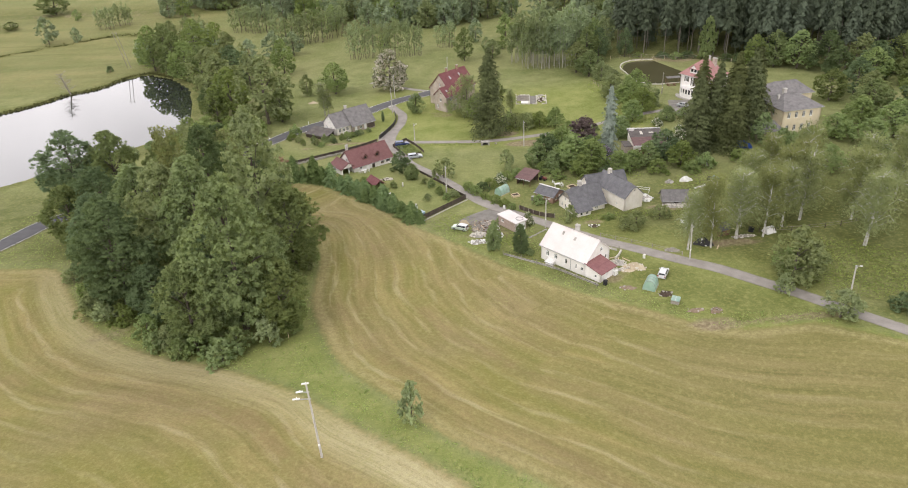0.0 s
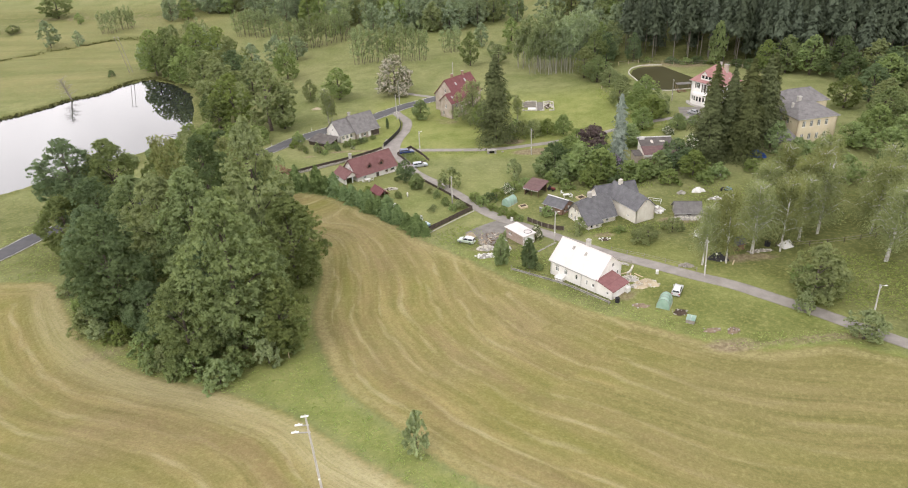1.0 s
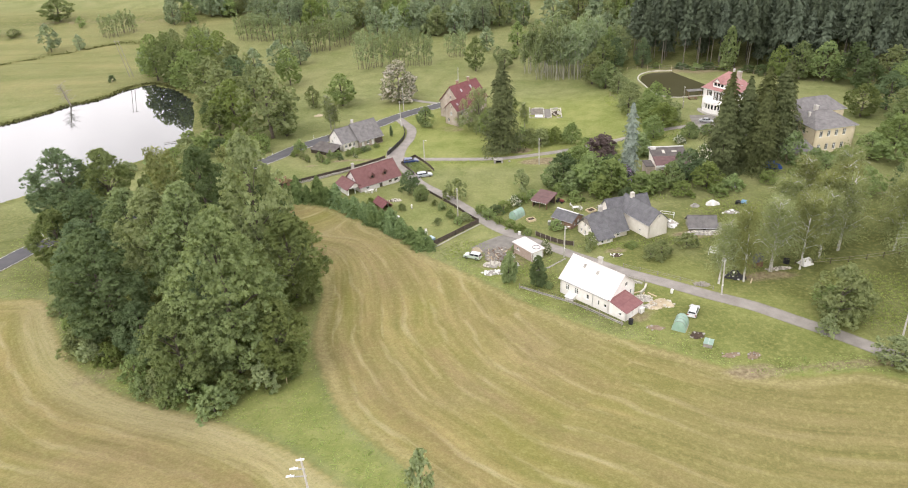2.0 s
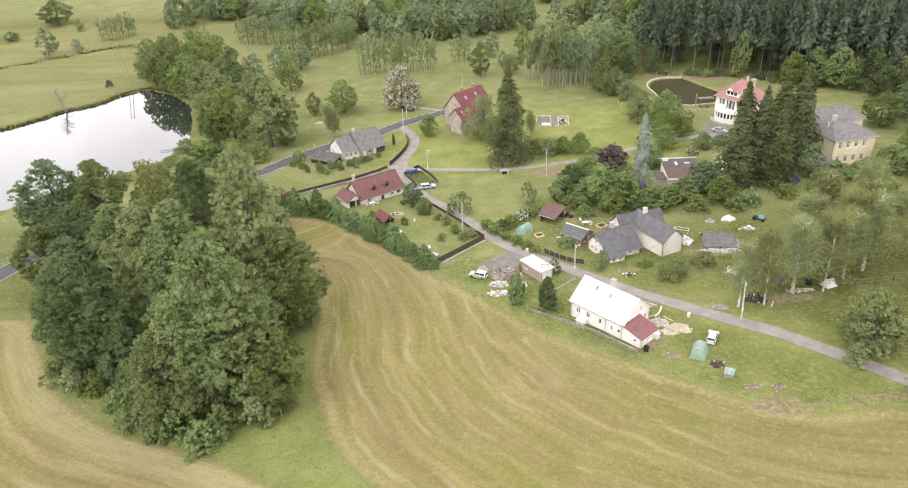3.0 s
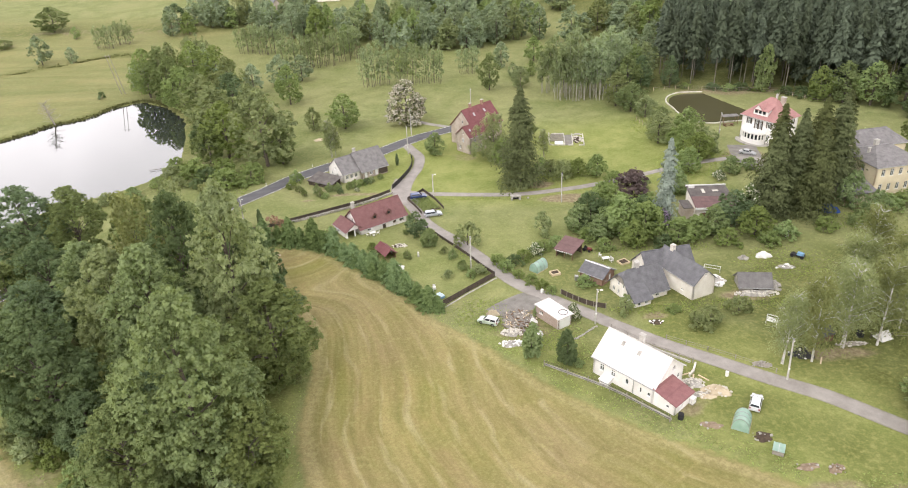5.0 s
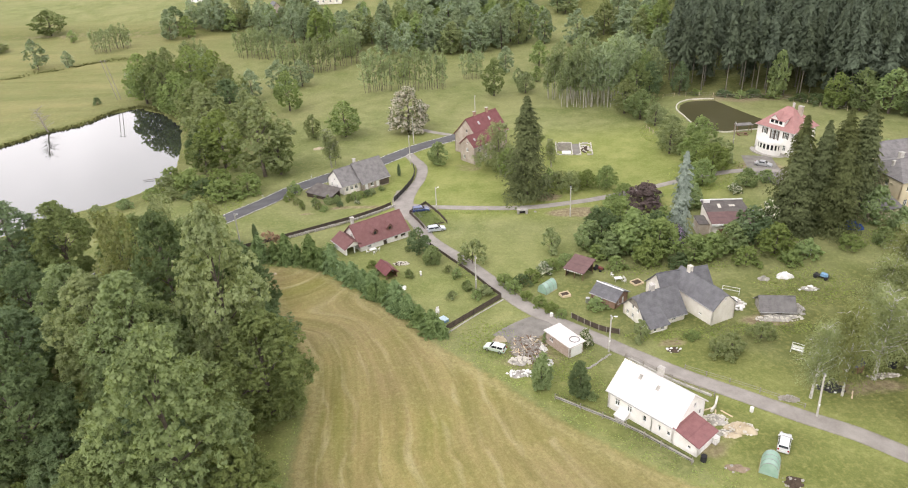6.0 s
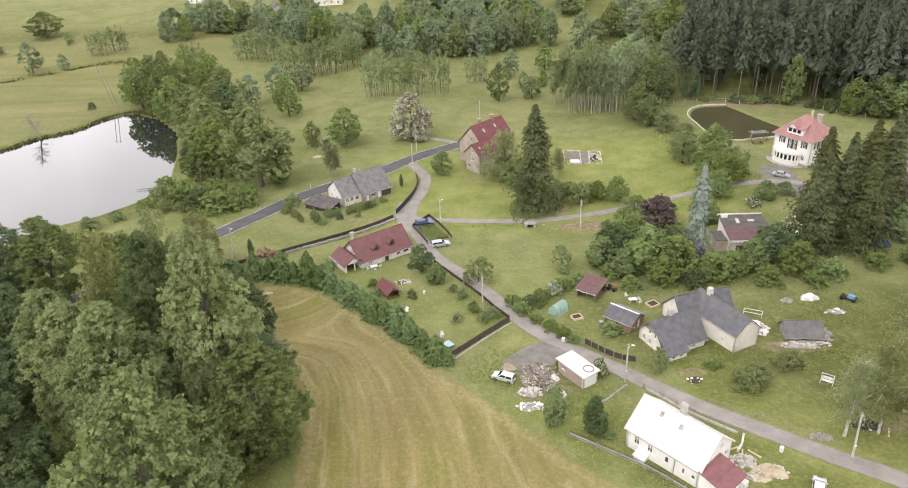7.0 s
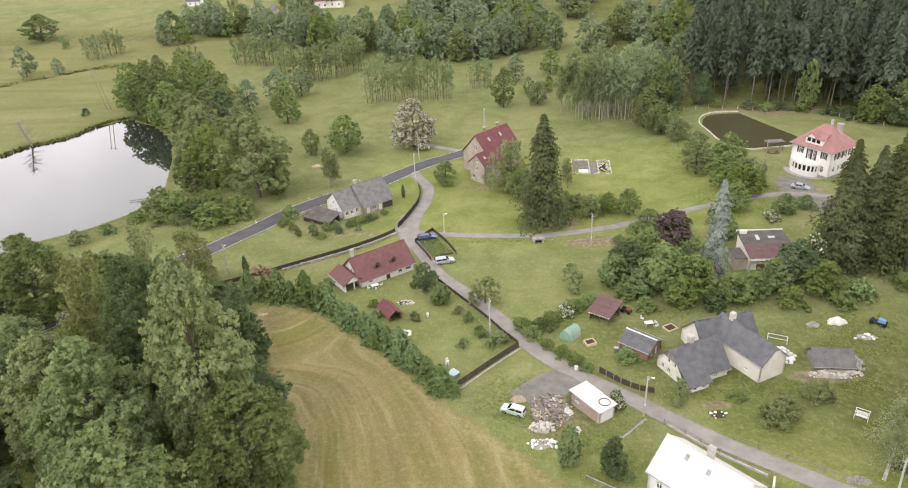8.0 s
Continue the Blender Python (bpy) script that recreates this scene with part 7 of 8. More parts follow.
fence([(17.6, 156.8), (20.6, 153.6), (23.2, 151.6), (25.4, 150.8)], 1.2, "dark picket fence before the farm yard", M_DARKWOOD, M_GREYWOOD, 1.3)
low_wall([(11.6, 132.6), (15.2, 130.0), (21.3, 125.6), (25.5, 121.4), (28.9, 117.9)], 0.4, 0.2, "low grey concrete garden wall beside the hay field", M_STONE)
fence([(11.4, 132.3), (15.0, 129.7), (21.1, 125.3), (25.2, 121.1), (28.6, 117.6)], 1.25, "thin wire fence on the low garden wall", M_IRON, M_GREYWOOD, 2.6, False, thick=0.02)
masonry([(22.4, 144.3), (20.2, 142.2), (18.4, 140.6), (15.8, 139.2)], 0.5, "low stone wall between the gardens", M_STONE, 5, 0.45)
low_wall([(25.2, 142.9), (27.4, 140.3), (31.2, 136.2), (35.9, 132.0)], 0.35, 0.3, "low concrete wall beside the lane", M_CONCRETE)
fence([(24.9, 143.2), (27.3, 140.6), (31.0, 136.6), (36.4, 132.0)], 1.1, "grey post and rail fence beside the lane", M_GREYWOOD, M_GREYWOOD, 1.9, False)
low_wall([(36.6, 131.7), (35.6, 129.6), (34.6, 128.4)], 0.5, 0.3, "pale end wall of the cottage yard", M_PALESTONE)
fence([(34, 139.6), (40, 135.4), (47, 130.2), (49, 128.6)], 0.9, "sagging wire fence on grey posts by the lane", M_GREYWOOD, M_GREYWOOD, 3.2, False, thick=0.02)
fence([(59.5, 273), (60.8, 264), (63.0, 256.5), (66, 250)], 1.2, "old post fence between meadow and reservoir", M_GREYWOOD, M_PALEWOOD, 3.0, False, thick=0.02)
fence([(73.5, 305.5), (82, 305.6), (91, 302), (100, 299.4), (108, 300), (117, 293.5), (123, 286), (129, 279)], 1.5, "pale posts of the fence along the forest edge", M_GREYWOOD, M_PALEWOOD, 4.2, False, thick=0.03)
fence([(69, 137.5), (76, 137), (84, 138), (92, 140), (100, 143)], 1.3, "dark posts of a broken fence under the birches", M_GREYWOOD, M_DARKWOOD, 3.0, False, thick=0.02)
low_wall([(79.6, 262.2), (86, 262.6), (92, 263.4), (97, 264.6)], 0.3, 0.35, "pale concrete rim of the reservoir", M_PALESTONE, "rim")
low_wall([(78.5, 263.2), (75.6, 267.0), (74.4, 273), (74.2, 280), (73.7, 287), (75.4, 292.8), (78.6, 296.8), (83, 298.6), (90, 298.2)], 0.3, 0.35, "pale concrete rim of the reservoir", M_PALESTONE, "rim")
for x, y in ((-32.9, 103.4), (-29.8, 104.4), (-39.4, 100.4)):
    solo("fence_post", Geo().tube((0, 0, -0.3), (0, 0, 1.3), 0.07, 0.06, 7), M_PALEWOOD, "single pale post at the edge of the copse", "post", at(x, y), "copse posts")
for i, (x, y) in enumerate(((-71, 207.5), (-58.6, 226), (-48, 242), (-35, 252.6), (-104, 170))):
    ob = thing("road_marker", "white road marker post beside the asphalt", "post", at(x, y), "road markers")
    part("shaft", Geo().box(-0.06, -0.05, -0.3, 0.06, 0.05, 1.0), M_WHITEPAINT, ob)
    part("reflector", Geo().box(-0.065, -0.055, 0.7, 0.065, 0.055, 0.86), M_BLACK, ob)

# ---- vehicles ----
WHEEL_TYRE = Geo().tube((0, -0.1, 0), (0, 0.1, 0), 0.31, 0.31, 18).mesh("tyre", M_BLACK)
WHEEL_RIM = Geo().tube((0, -0.108, 0), (0, 0.108, 0), 0.19, 0.19, 12).mesh("rim", M_STEEL)


def car(label, x, y, turn, paint, style, roof=None, L=4.1, W=1.7):
    """A parked car, nose along its own x."""
    ob = thing("car", label, "car", at(x, y, turn), "parked cars")
    k = L / 4.1
    low = [(-2.05, 0.32), (-2.03, 0.62), (-1.98, 0.86), (-1.2, 0.92), (0.75, 0.92), (1.45, 0.84), (1.95, 0.7), (2.05, 0.5), (2.03, 0.3)]
    cab = {"hatch": [(-1.92, 0.88), (-1.7, 1.3), (-1.45, 1.44), (0.1, 1.45), (0.35, 1.38), (1.05, 0.9)],
           "estate": [(-2.0, 0.88), (-1.85, 1.3), (-1.7, 1.43), (0.05, 1.46), (0.3, 1.38), (1.0, 0.9)],
           "saloon": [(-1.45, 0.88), (-0.95, 1.34), (-0.7, 1.42), (0.1, 1.43), (0.35, 1.36), (0.95, 0.9)]}[style]

    def loft(profile, w0, w1, z0, z1):
        g, n = Geo(), len(profile)
        rows = []
        for s, e in ((-1, 1), (-1, 0), (1, 0), (1, 1)):
            rows.append([(px * k * (0.97 if e else 1), s * (w0 + (w1 - w0) * max(0, (pz - z0) / (z1 - z0))) * (1 if e == 0 else 0.97), pz - (0.03 if e == 0 and pz > (z0 + z1) / 2 else 0)) for px, pz in profile])
        order = [rows[1], rows[0], rows[3], rows[2]]
        v = [p for r in order for p in r]
        f = [tuple(range(n)), tuple(range(3 * n, 4 * n))[::-1]]
        for r in range(3):
            f += [(r * n + i, (r + 1) * n + i, (r + 1) * n + (i + 1) % n, r * n + (i + 1) % n) for i in range(n)]
        return g.add(v, f)

    part("body", loft(low, W / 2 * 0.98, W / 2, 0.3, 0.92), paint, ob)
    part("cabin", loft(cab, W / 2 * 0.95, W / 2 * 0.74, 0.88, 1.45), roof or paint, ob)
    # glass stands a little proud of the cabin
    top, h0, h1 = 1.40, 0.98, 1.34
    wy = lambda z: W / 2 * (0.95 - 0.21 * (z - 0.88) / 0.57) + 0.012
    cx = lambda a, b, z: k * (a[0] + (b[0] - a[0]) * (z - a[1]) / (b[1] - a[1]))
    fr = (cab[-1], cab[-2])
    rr = (cab[0], cab[1])
    part("windscreen", Geo().prism([(cx(*fr, h0) + 0.02, -wy(h0) * 0.88, h0), (cx(*fr, h0) + 0.02, wy(h0) * 0.88, h0), (cx(*fr, h1) + 0.02, wy(h1) * 0.86, h1), (cx(*fr, h1) + 0.02, -wy(h1) * 0.86, h1)], (0.012, 0, 0.008)), M_CARGLASS, ob)
    h2 = min(h1, cab[1][1] - 0.02)
    part("rear_window", Geo().prism([(cx(*rr, h0) - 0.02, -wy(h0) * 0.85, h0), (cx(*rr, h0) - 0.02, wy(h0) * 0.85, h0), (cx(*rr, h2) - 0.02, wy(h2) * 0.84, h2), (cx(*rr, h2) - 0.02, -wy(h2) * 0.84, h2)], (-0.012, 0, 0.006)), M_CARGLASS, ob)
    xa, xb = cx(*rr, h0) + 0.22, cx(*fr, h0) - 0.22
    xc, xd = cx(*rr, h2) + 0.18, cx(*fr, h1) - 0.12
    m0, m1 = (xa + xb) / 2, (xc + xd) / 2
    for s in (-1, 1):
        for a, b, c, d in ((xa, m0 - 0.06, m1 - 0.06, xc), (m0 + 0.06, xb, xd, m1 + 0.06)):
            part("side_window", Geo().prism([(a, s * wy(h0), h0), (b, s * wy(h0), h0), (c, s * wy(h1), h1), (d, s * wy(h1), h1)], (0, s * 0.012, 0.003)), M_CARGLASS, ob)
        part("headlight", Geo().box(k * 2.0, s * W * 0.33 - 0.17, 0.56, k * 2.06, s * W * 0.33 + 0.17, 0.7), M_LAMPGLASS, ob)
        part("tail_light", Geo().box(-k * 2.06, s * W * 0.4 - 0.12, 0.62, -k * 2.0, s * W * 0.4 + 0.1, 0.86), M_TAILGLASS, ob)
        part("mirror", Geo().box(k * 0.62, s * W * 0.5 - 0.02, 0.95, k * 0.78, s * (W * 0.5 + 0.16), 1.08), paint, ob)
        for wx in (-1.25, 1.28):
            wl = part("wheel", WHEEL_TYRE, None, ob)
            wl.matrix_basis = pose(wx * k, s * (W / 2 - 0.09), 0.31)
            part("rim", WHEEL_RIM, None, wl)
    part("front_bumper", Geo().box(k * 1.98, -W * 0.47, 0.3, k * 2.09, W * 0.47, 0.5), paint, ob)
    part("rear_bumper", Geo().box(-k * 2.09, -W * 0.47, 0.32, -k * 1.98, W * 0.47, 0.55), paint, ob)
    part("plate", Geo().box(-k * 2.1, -0.26, 0.6, -k * 2.06, 0.26, 0.71), M_WHITEPAINT, ob)
    return ob


car("white hatchback parked on the grass beside the lane", 42.7, 120.9, 62, M_CARWHITE, "hatch", None, 3.9, 1.65)
car("pale grey-blue estate car parked by the vegetable plot", -9.2, 199.3, 14, M_CARGREY, "estate", None, 4.5, 1.75)
car("dark blue saloon parked at the junction", -13.6, 212.1, 10, M_CARBLUE, "estate", None, 4.5, 1.75)
car("silver saloon parked before the villa", 80.0, 226.2, -35, M_CARSILVER, "saloon", None, 4.5, 1.75)
car("old mint and white estate car standing in tall grass", 2.6, 146.9, 154, M_CARMINT, "estate", M_CARWHITE, 3.9, 1.6)
car("dark blue saloon under the trees by the flat house", 65.3, 195.2, 100, M_CARBLUE, "saloon", None, 4.4, 1.7)

# ---- greenhouses, beds and frames ----
def tunnel(label, x, y, turn, L, W, H):
    ob = thing("greenhouse", label, "greenhouse", at(x, y, turn))
    n = 12
    arc = [(W / 2 * math.cos(math.pi * i / n), H * math.sin(math.pi * i / n) ** 0.8) for i in range(n + 1)]
    g = Geo()
    for i in range(n):
        g.add([(-L / 2, *arc[i]), (L / 2, *arc[i]), (L / 2, *arc[i + 1]), (-L / 2, *arc[i + 1])], [(0, 1, 2, 3)])
    part("film_cover", g, M_FILM, ob)
    for e in (-L / 2, L / 2):
        part("end_sheet", Geo().add([(e, *p) for p in arc], [tuple(range(n + 1))]), M_FILM, ob)
    for j in range(4):
        e = -L / 2 + L * j / 3
        g = Geo()
        for i in range(n):
            (y0, z0), (y1, z1) = arc[i], arc[i + 1]
            g.add([(e + dx, y * k, z * k) for y, z in ((y0, z0), (y1, z1)) for dx in (-0.03, 0.03) for k in (0.995, 1.02)], [(0, 2, 6, 4), (1, 5, 7, 3), (0, 4, 5, 1), (2, 3, 7, 6)])
        g.weld()
        part("hoop", g, M_STEEL, ob)
    part("base_board", Geo().box(-L / 2, -W / 2 - 0.05, -0.2, L / 2, -W / 2, 0.15).box(-L / 2, W / 2, -0.2, L / 2, W / 2 + 0.05, 0.15), M_PALEWOOD, ob)
    return ob


tunnel("pale green film tunnel greenhouse with rounded top", 38.9, 116.4, 62, 2.8, 2.5, 2.2)
tunnel("small pale green film tunnel in the garden", 14.3, 167.7, 45, 3.4, 2.3, 2.1)


def raised_bed(label, x, y, turn, L, W, h=0.4, mat=None):
    ob = thing("raised_bed", label, "garden bed", at(x, y, turn), "raised beds")
    for a in ((-L / 2, -W / 2, L / 2, -W / 2 + 0.18), (-L / 2, W / 2 - 0.18, L / 2, W / 2), (-L / 2, -W / 2 + 0.18, -L / 2 + 0.18, W / 2 - 0.18), (L / 2 - 0.18, -W / 2 + 0.18, L / 2, W / 2 - 0.18)):
        part("plank", Geo().box(a[0], a[1], -0.1, a[2], a[3], h), mat or M_PALEWOOD, ob)
    part("soil", Geo().box(-L / 2 + 0.18, -W / 2 + 0.18, -0.1, L / 2 - 0.18, W / 2 - 0.18, h - 0.12), M_SOIL, ob)
    return ob


raised_bed("raised bed of pale new planks with dark soil", 17.5, 165.3, 20, 2.0, 1.6, 0.55)
raised_bed("raised bed of pale new planks with dark soil", 32.8, 169.4, 28, 2.2, 1.9, 0.4)
cf = thing("cold_frame", "glass-covered cold frame at the field edge", "cold frame", at(42.2, 111.0, 62))
part("box", Geo().box(-0.9, -0.75, 0, 0.9, -0.68, 0.75).box(-0.9, 0.68, 0, 0.9, 0.75, 0.75).box(-0.9, -0.68, 0, -0.83, 0.68, 0.75).box(0.83, -0.68, 0, 0.9, 0.68, 0.75), M_GREYWOOD, cf)
part("glass_lid", Geo().box(-0.95, -0.8, 0.76, 0.95, 0.8, 0.79), M_FILM, cf)
part("lid_bar", Geo().box(-0.96, -0.03, 0.795, 0.96, 0.03, 0.83), M_WHITEPAINT, cf)


def heap(name, label, x, y, rx, ry, h, mat, seed, cat="heap", rough=0.25, stones=None, count=0, size=0.3):
    """A mound with an uneven surface, with stones on it where it has some."""
    rng = np.random.default_rng(seed)
    n, m = 22, 9
    g, z0 = Geo(), gz(x, y)
    ob = thing(name, label, cat, pose(x, y, z0))
    ph = rng.uniform(0, 6.28, 4)
    for j in range(m + 1):
        for i in range(n):
            a, t = 2 * math.pi * i / n, j / m
            k = (1 + 0.22 * math.sin(a * 2 + ph[0]) + 0.14 * math.sin(a * 5 + ph[1])) * (1 - t)
            px, py = rx * k * math.cos(a), ry * k * math.sin(a)
            pz = h * (1 - (1 - t) ** 2.2) * (1 + rough * math.sin(a * 3 + t * 7 + ph[2])) + rng.uniform(-1, 1) * rough * 0.25 * h
            g.v.append((px, py, pz if j else gz(x + px, y + py) - z0 - 0.15))
    for j in range(m):
        for i in range(n):
            g.f.append((j * n + i, j * n + (i + 1) % n, (j + 1) * n + (i + 1) % n, (j + 1) * n + i))
    part("mound", g, mat, ob)
    if count:
        r2 = random.Random(seed)
        protos = [Geo().rock((0, 0, 0), size, r2, 0.7).mesh("stone", stones) for _ in range(5)]
        for i in range(count):
            a, t = r2.uniform(0, 6.28), math.sqrt(r2.uniform(0.02, 1.15))
            px, py = rx * t * math.cos(a), ry * t * math.sin(a)
            s = part("stone", protos[i % 5], None, ob)
            s.matrix_basis = pose(px, py, gz(x + px, y + py) - z0 + max(0, h * (1 - t ** 2.2)) + 0.05, r2.uniform(0, 40), r2.uniform(0, 40), r2.uniform(0, 360)) @ Matrix.Scale(r2.uniform(0.5, 1.35), 4)
    return ob


heap("sand_pile", "pale pile of sand and stones on the grass", 37.8, 124.3, 2.3, 1.3, 0.9, M_SAND, 1, "sand", 0.3, M_PALESTONE, 18, 0.22)
heap("sand_pile", "smaller pale spill of sand beside the pile", 36.0, 123.0, 1.2, 0.8, 0.35, M_SAND, 2, "sand")
heap("rock_heap", "heap of pale stones and reddish soil", 48.7, 107.4, 1.1, 0.9, 0.7, M_EARTH, 3, "heap", 0.3, M_STONE, 12, 0.2)
heap("soil_bed", "bare soil bed with stones at the field edge", 45.2, 108.0, 1.8, 0.7, 0.25, M_EARTH, 4, "bed", 0.3, M_STONE, 8, 0.18)
heap("soil_bed", "dark soil bed beside the green tunnel", 41.2, 113.9, 1.6, 1.0, 0.25, M_SOIL, 5, "bed", 0.2, M_STONE, 10, 0.18)
heap("soil_bed", "low stony bed beside the green tunnel", 34.6, 116.6, 1.7, 0.8, 0.2, M_EARTH, 6, "bed", 0.2, M_STONE, 6, 0.18)
heap("rubble_heap", "heap of stones beside the white cottage", 34.8, 126.4, 1.8, 1.2, 0.6, M_STONE, 7, "heap", 0.3, M_PALESTONE, 40, 0.26)
heap("rubble_heap", "pale stones scattered by the lean-to", 35.2, 123.6, 1.6, 0.9, 0.15, M_STONE, 8, "heap", 0.3, M_PALESTONE, 26, 0.24)
heap("rubble_heap", "collapsed stone rubble around the low shed", 55.8, 154.6, 4.2, 1.1, 0.5, M_STONE, 9, "heap", 0.3, M_PALESTONE, 60, 0.32)
heap("rubble_heap", "collapsed stone rubble at the end of the shed", 60.2, 157.4, 1.6, 1.8, 0.6, M_STONE, 10, "heap", 0.3, M_STONE, 36, 0.32)
heap("rubble_heap", "pale rubble beside the farmhouse barn", 49.4, 160.2, 1.9, 2.4, 0.35, M_STONE, 11, "heap", 0.3, M_CERAMIC, 46, 0.34)
heap("rockery", "round rockery of pale stones on the lawn", -16.6, 181.7, 1.6, 1.0, 0.3, M_SOIL, 12, "rockery", 0.2, M_PALESTONE, 60, 0.2)
heap("slab_heap", "heap of grey broken roofing sheets", 6.6, 139.6, 2.3, 1.0, 0.4, M_STONE, 13, "heap", 0.3, M_CERAMIC, 30, 0.32)
heap("rubble_heap", "pale rubble in the overgrown yard", 6.8, 143.3, 2.0, 1.2, 0.5, M_STONE, 14, "heap", 0.3, M_PALESTONE, 40, 0.3)
heap("cloth_heap", "cream heap of covered goods in tall grass", 3.6, 149.9, 1.6, 0.6, 0.9, M_SAND, 15, "heap", 0.25)
heap("cloth_heap", "white sacks beside the garage", 11.0, 146.6, 0.9, 0.7, 0.8, M_CERAMIC, 16, "heap", 0.35)
heap("cloth_heap", "white sacks beside the wood pile", 11.6, 142.2, 1.0, 0.8, 0.8, M_CERAMIC, 17, "heap", 0.35)
heap("tarp_heap", "dark tarpaulin heap under the birches", 55.0, 133.2, 1.9, 1.4, 1.3, M_IRON, 18, "tarpaulin", 0.3, M_CERAMIC, 10, 0.22)
heap("tarp_heap", "crumpled blue tarpaulin under the spruces", 84.2, 186.6, 2.6, 1.4, 1.5, M_BLUETARP, 19, "tarpaulin", 0.45)
heap("cover", "white dome-shaped cover on the grass", 62.6, 168.9, 1.5, 1.2, 1.1, M_CERAMIC, 20, "cover", 0.12)
heap("cover", "crumpled white round cover on the lawn", -15.9, 170.3, 1.5, 1.0, 0.6, M_CERAMIC, 21, "cover", 0.25)
heap("boulder", "grey boulder on the grass behind the farm", 58.2, 168.4, 1.0, 0.8, 0.8, M_STONE, 22, "stone", 0.2)
heap("cloth_heap", "flat grey sheets lying behind the shed", 65.6, 164.2, 2.2, 0.7, 0.35, M_STONE, 23, "heap", 0.3, M_CERAMIC, 8, 0.3)
heap("cloth_heap", "white covered goods by the flat house", 66.4, 188.5, 1.4, 1.0, 1.2, M_CERAMIC, 24, "heap", 0.3)
heap("log_heap", "low pile of logs and stones under the birches", 65.0, 136.0, 2.6, 0.6, 0.4, M_GREYWOOD, 25, "heap", 0.3, M_PALESTONE, 26, 0.24)
heap("junk_heap", "tangle of grey metal junk beside the birch", 47.6, 130.8, 1.5, 0.8, 0.5, M_GREYWOOD, 26, "heap", 0.4, M_STONE, 20, 0.22)
heap("stone_ring", "few white stones on a bare patch", 33.6, 145.2, 1.6, 0.9, 0.08, M_SOIL, 27, "stones", 0.2, M_CERAMIC, 9, 0.2)
heap("cloth_heap", "weathered pale heap on the meadow beside the pond", -50, 268, 2.6, 0.9, 0.6, M_SAND, 28, "heap")
heap("cloth_heap", "small pale heap on the mown grass", -44.6, 178.6, 0.9, 0.5, 0.3, M_SAND, 29, "heap")

# pile of split wood and planks
pile = thing("wood_pile", "loose pile of old planks and split wood by the garage", "wood pile", at(8.4, 147.2))
rng_p = random.Random(5)
plank_meshes = [Geo().box(-l / 2, -w / 2, -0.05, l / 2, w / 2, 0.05).mesh("plank", m) for l, w, m in ((1.6, 0.16, M_GREYWOOD), (1.1, 0.2, M_BROWNWOOD), (0.8, 0.24, M_PALESTONE), (1.9, 0.12, M_GREYWOOD), (0.6, 0.3, M_STONE), (1.3, 0.16, M_PALEWOOD))]
for i in range(280):
    a, t = rng_p.uniform(0, 6.28), math.sqrt(rng_p.uniform(0, 1))
    px, py = 3.4 * t * math.cos(a), 4.2 * t * math.sin(a)
    ob = part("plank", plank_meshes[rng_p.choice((0, 0, 0, 1, 2, 3, 3, 4, 5))], None, pile)
    gx, gy = 8.4 + px * 0.8 + py * 0.35, 147.2 + py * 0.8 - px * 0.5
    ob.matrix_basis = pose(gx - 8.4, gy - 147.2, gz(gx, gy) - gz(8.4, 147.2) + 0.08 + 0.8 * (1 - t) * rng_p.uniform(0.3, 1), rng_p.uniform(-18, 18), rng_p.uniform(-22, 22), rng_p.gauss(-45, 40))

# ruined foundation in the meadow
fd = thing("foundation", "ruined foundation with pale broken walls", "ruin", at(33.6, 258.4, -6))
rng_f = random.Random(12)


def broken_wall(x0, y0, x1, y1, w=0.3):
    """A wall stub in short blocks of uneven height, some fallen."""
    n = max(2, int(math.hypot(x1 - x0, y1 - y0) / 0.8))
    for i in range(n):
        if rng_f.random() < 0.13:
            continue
        p, q = Vector((x0, y0)).lerp(Vector((x1, y1)), i / n), Vector((x0, y0)).lerp(Vector((x1, y1)), (i + 0.96) / n)
        s = Vector((-(q - p).y, (q - p).x)).normalized() * w / 2
        part("wall_stub", Geo().prism([(*(p - s), -0.4), (*(q - s), -0.4), (*(q + s), -0.4), (*(p + s), -0.4)], (0, 0, 0.4 + rng_f.uniform(0.2, 0.6))), rng_f.choice((M_PALESTONE, M_CONCRETE)), fd)


for a in ((-6, -5, 5.2, -5), (-6, 5.8, -1.0, 5.8), (1.5, 5.2, 5.2, 5.2), (-6, -5, -6, 5.8), (-1.0, -5, -1.0, 5.8), (1.6, -5, 1.6, 5.2), (5.2, -5, 5.2, 5.2), (1.6, 1.2, 5.2, 1.2)):
    broken_wall(*a)
part("slab", Geo().box(-0.8, -4.8, -0.4, 1.4, 5.0, 0.12), M_GRAVEL, fd)
part("slab", Geo().box(-4.2, -4.6, -0.4, -1.4, -2.2, 0.42), M_CERAMIC, fd)
for i in range(8):
    part("beam", Geo().box(-5.7, -1.6 + i * 0.9, 0.15, -1.2, -1.35 + i * 0.9, 0.35), M_GREYWOOD, fd)
heap("rubble_heap", "grassy rubble inside the ruined foundation", 36.8, 258.6, 1.6, 3.2, 0.5, M_SOIL, 41, "heap", 0.3, M_PALESTONE, 26, 0.35)

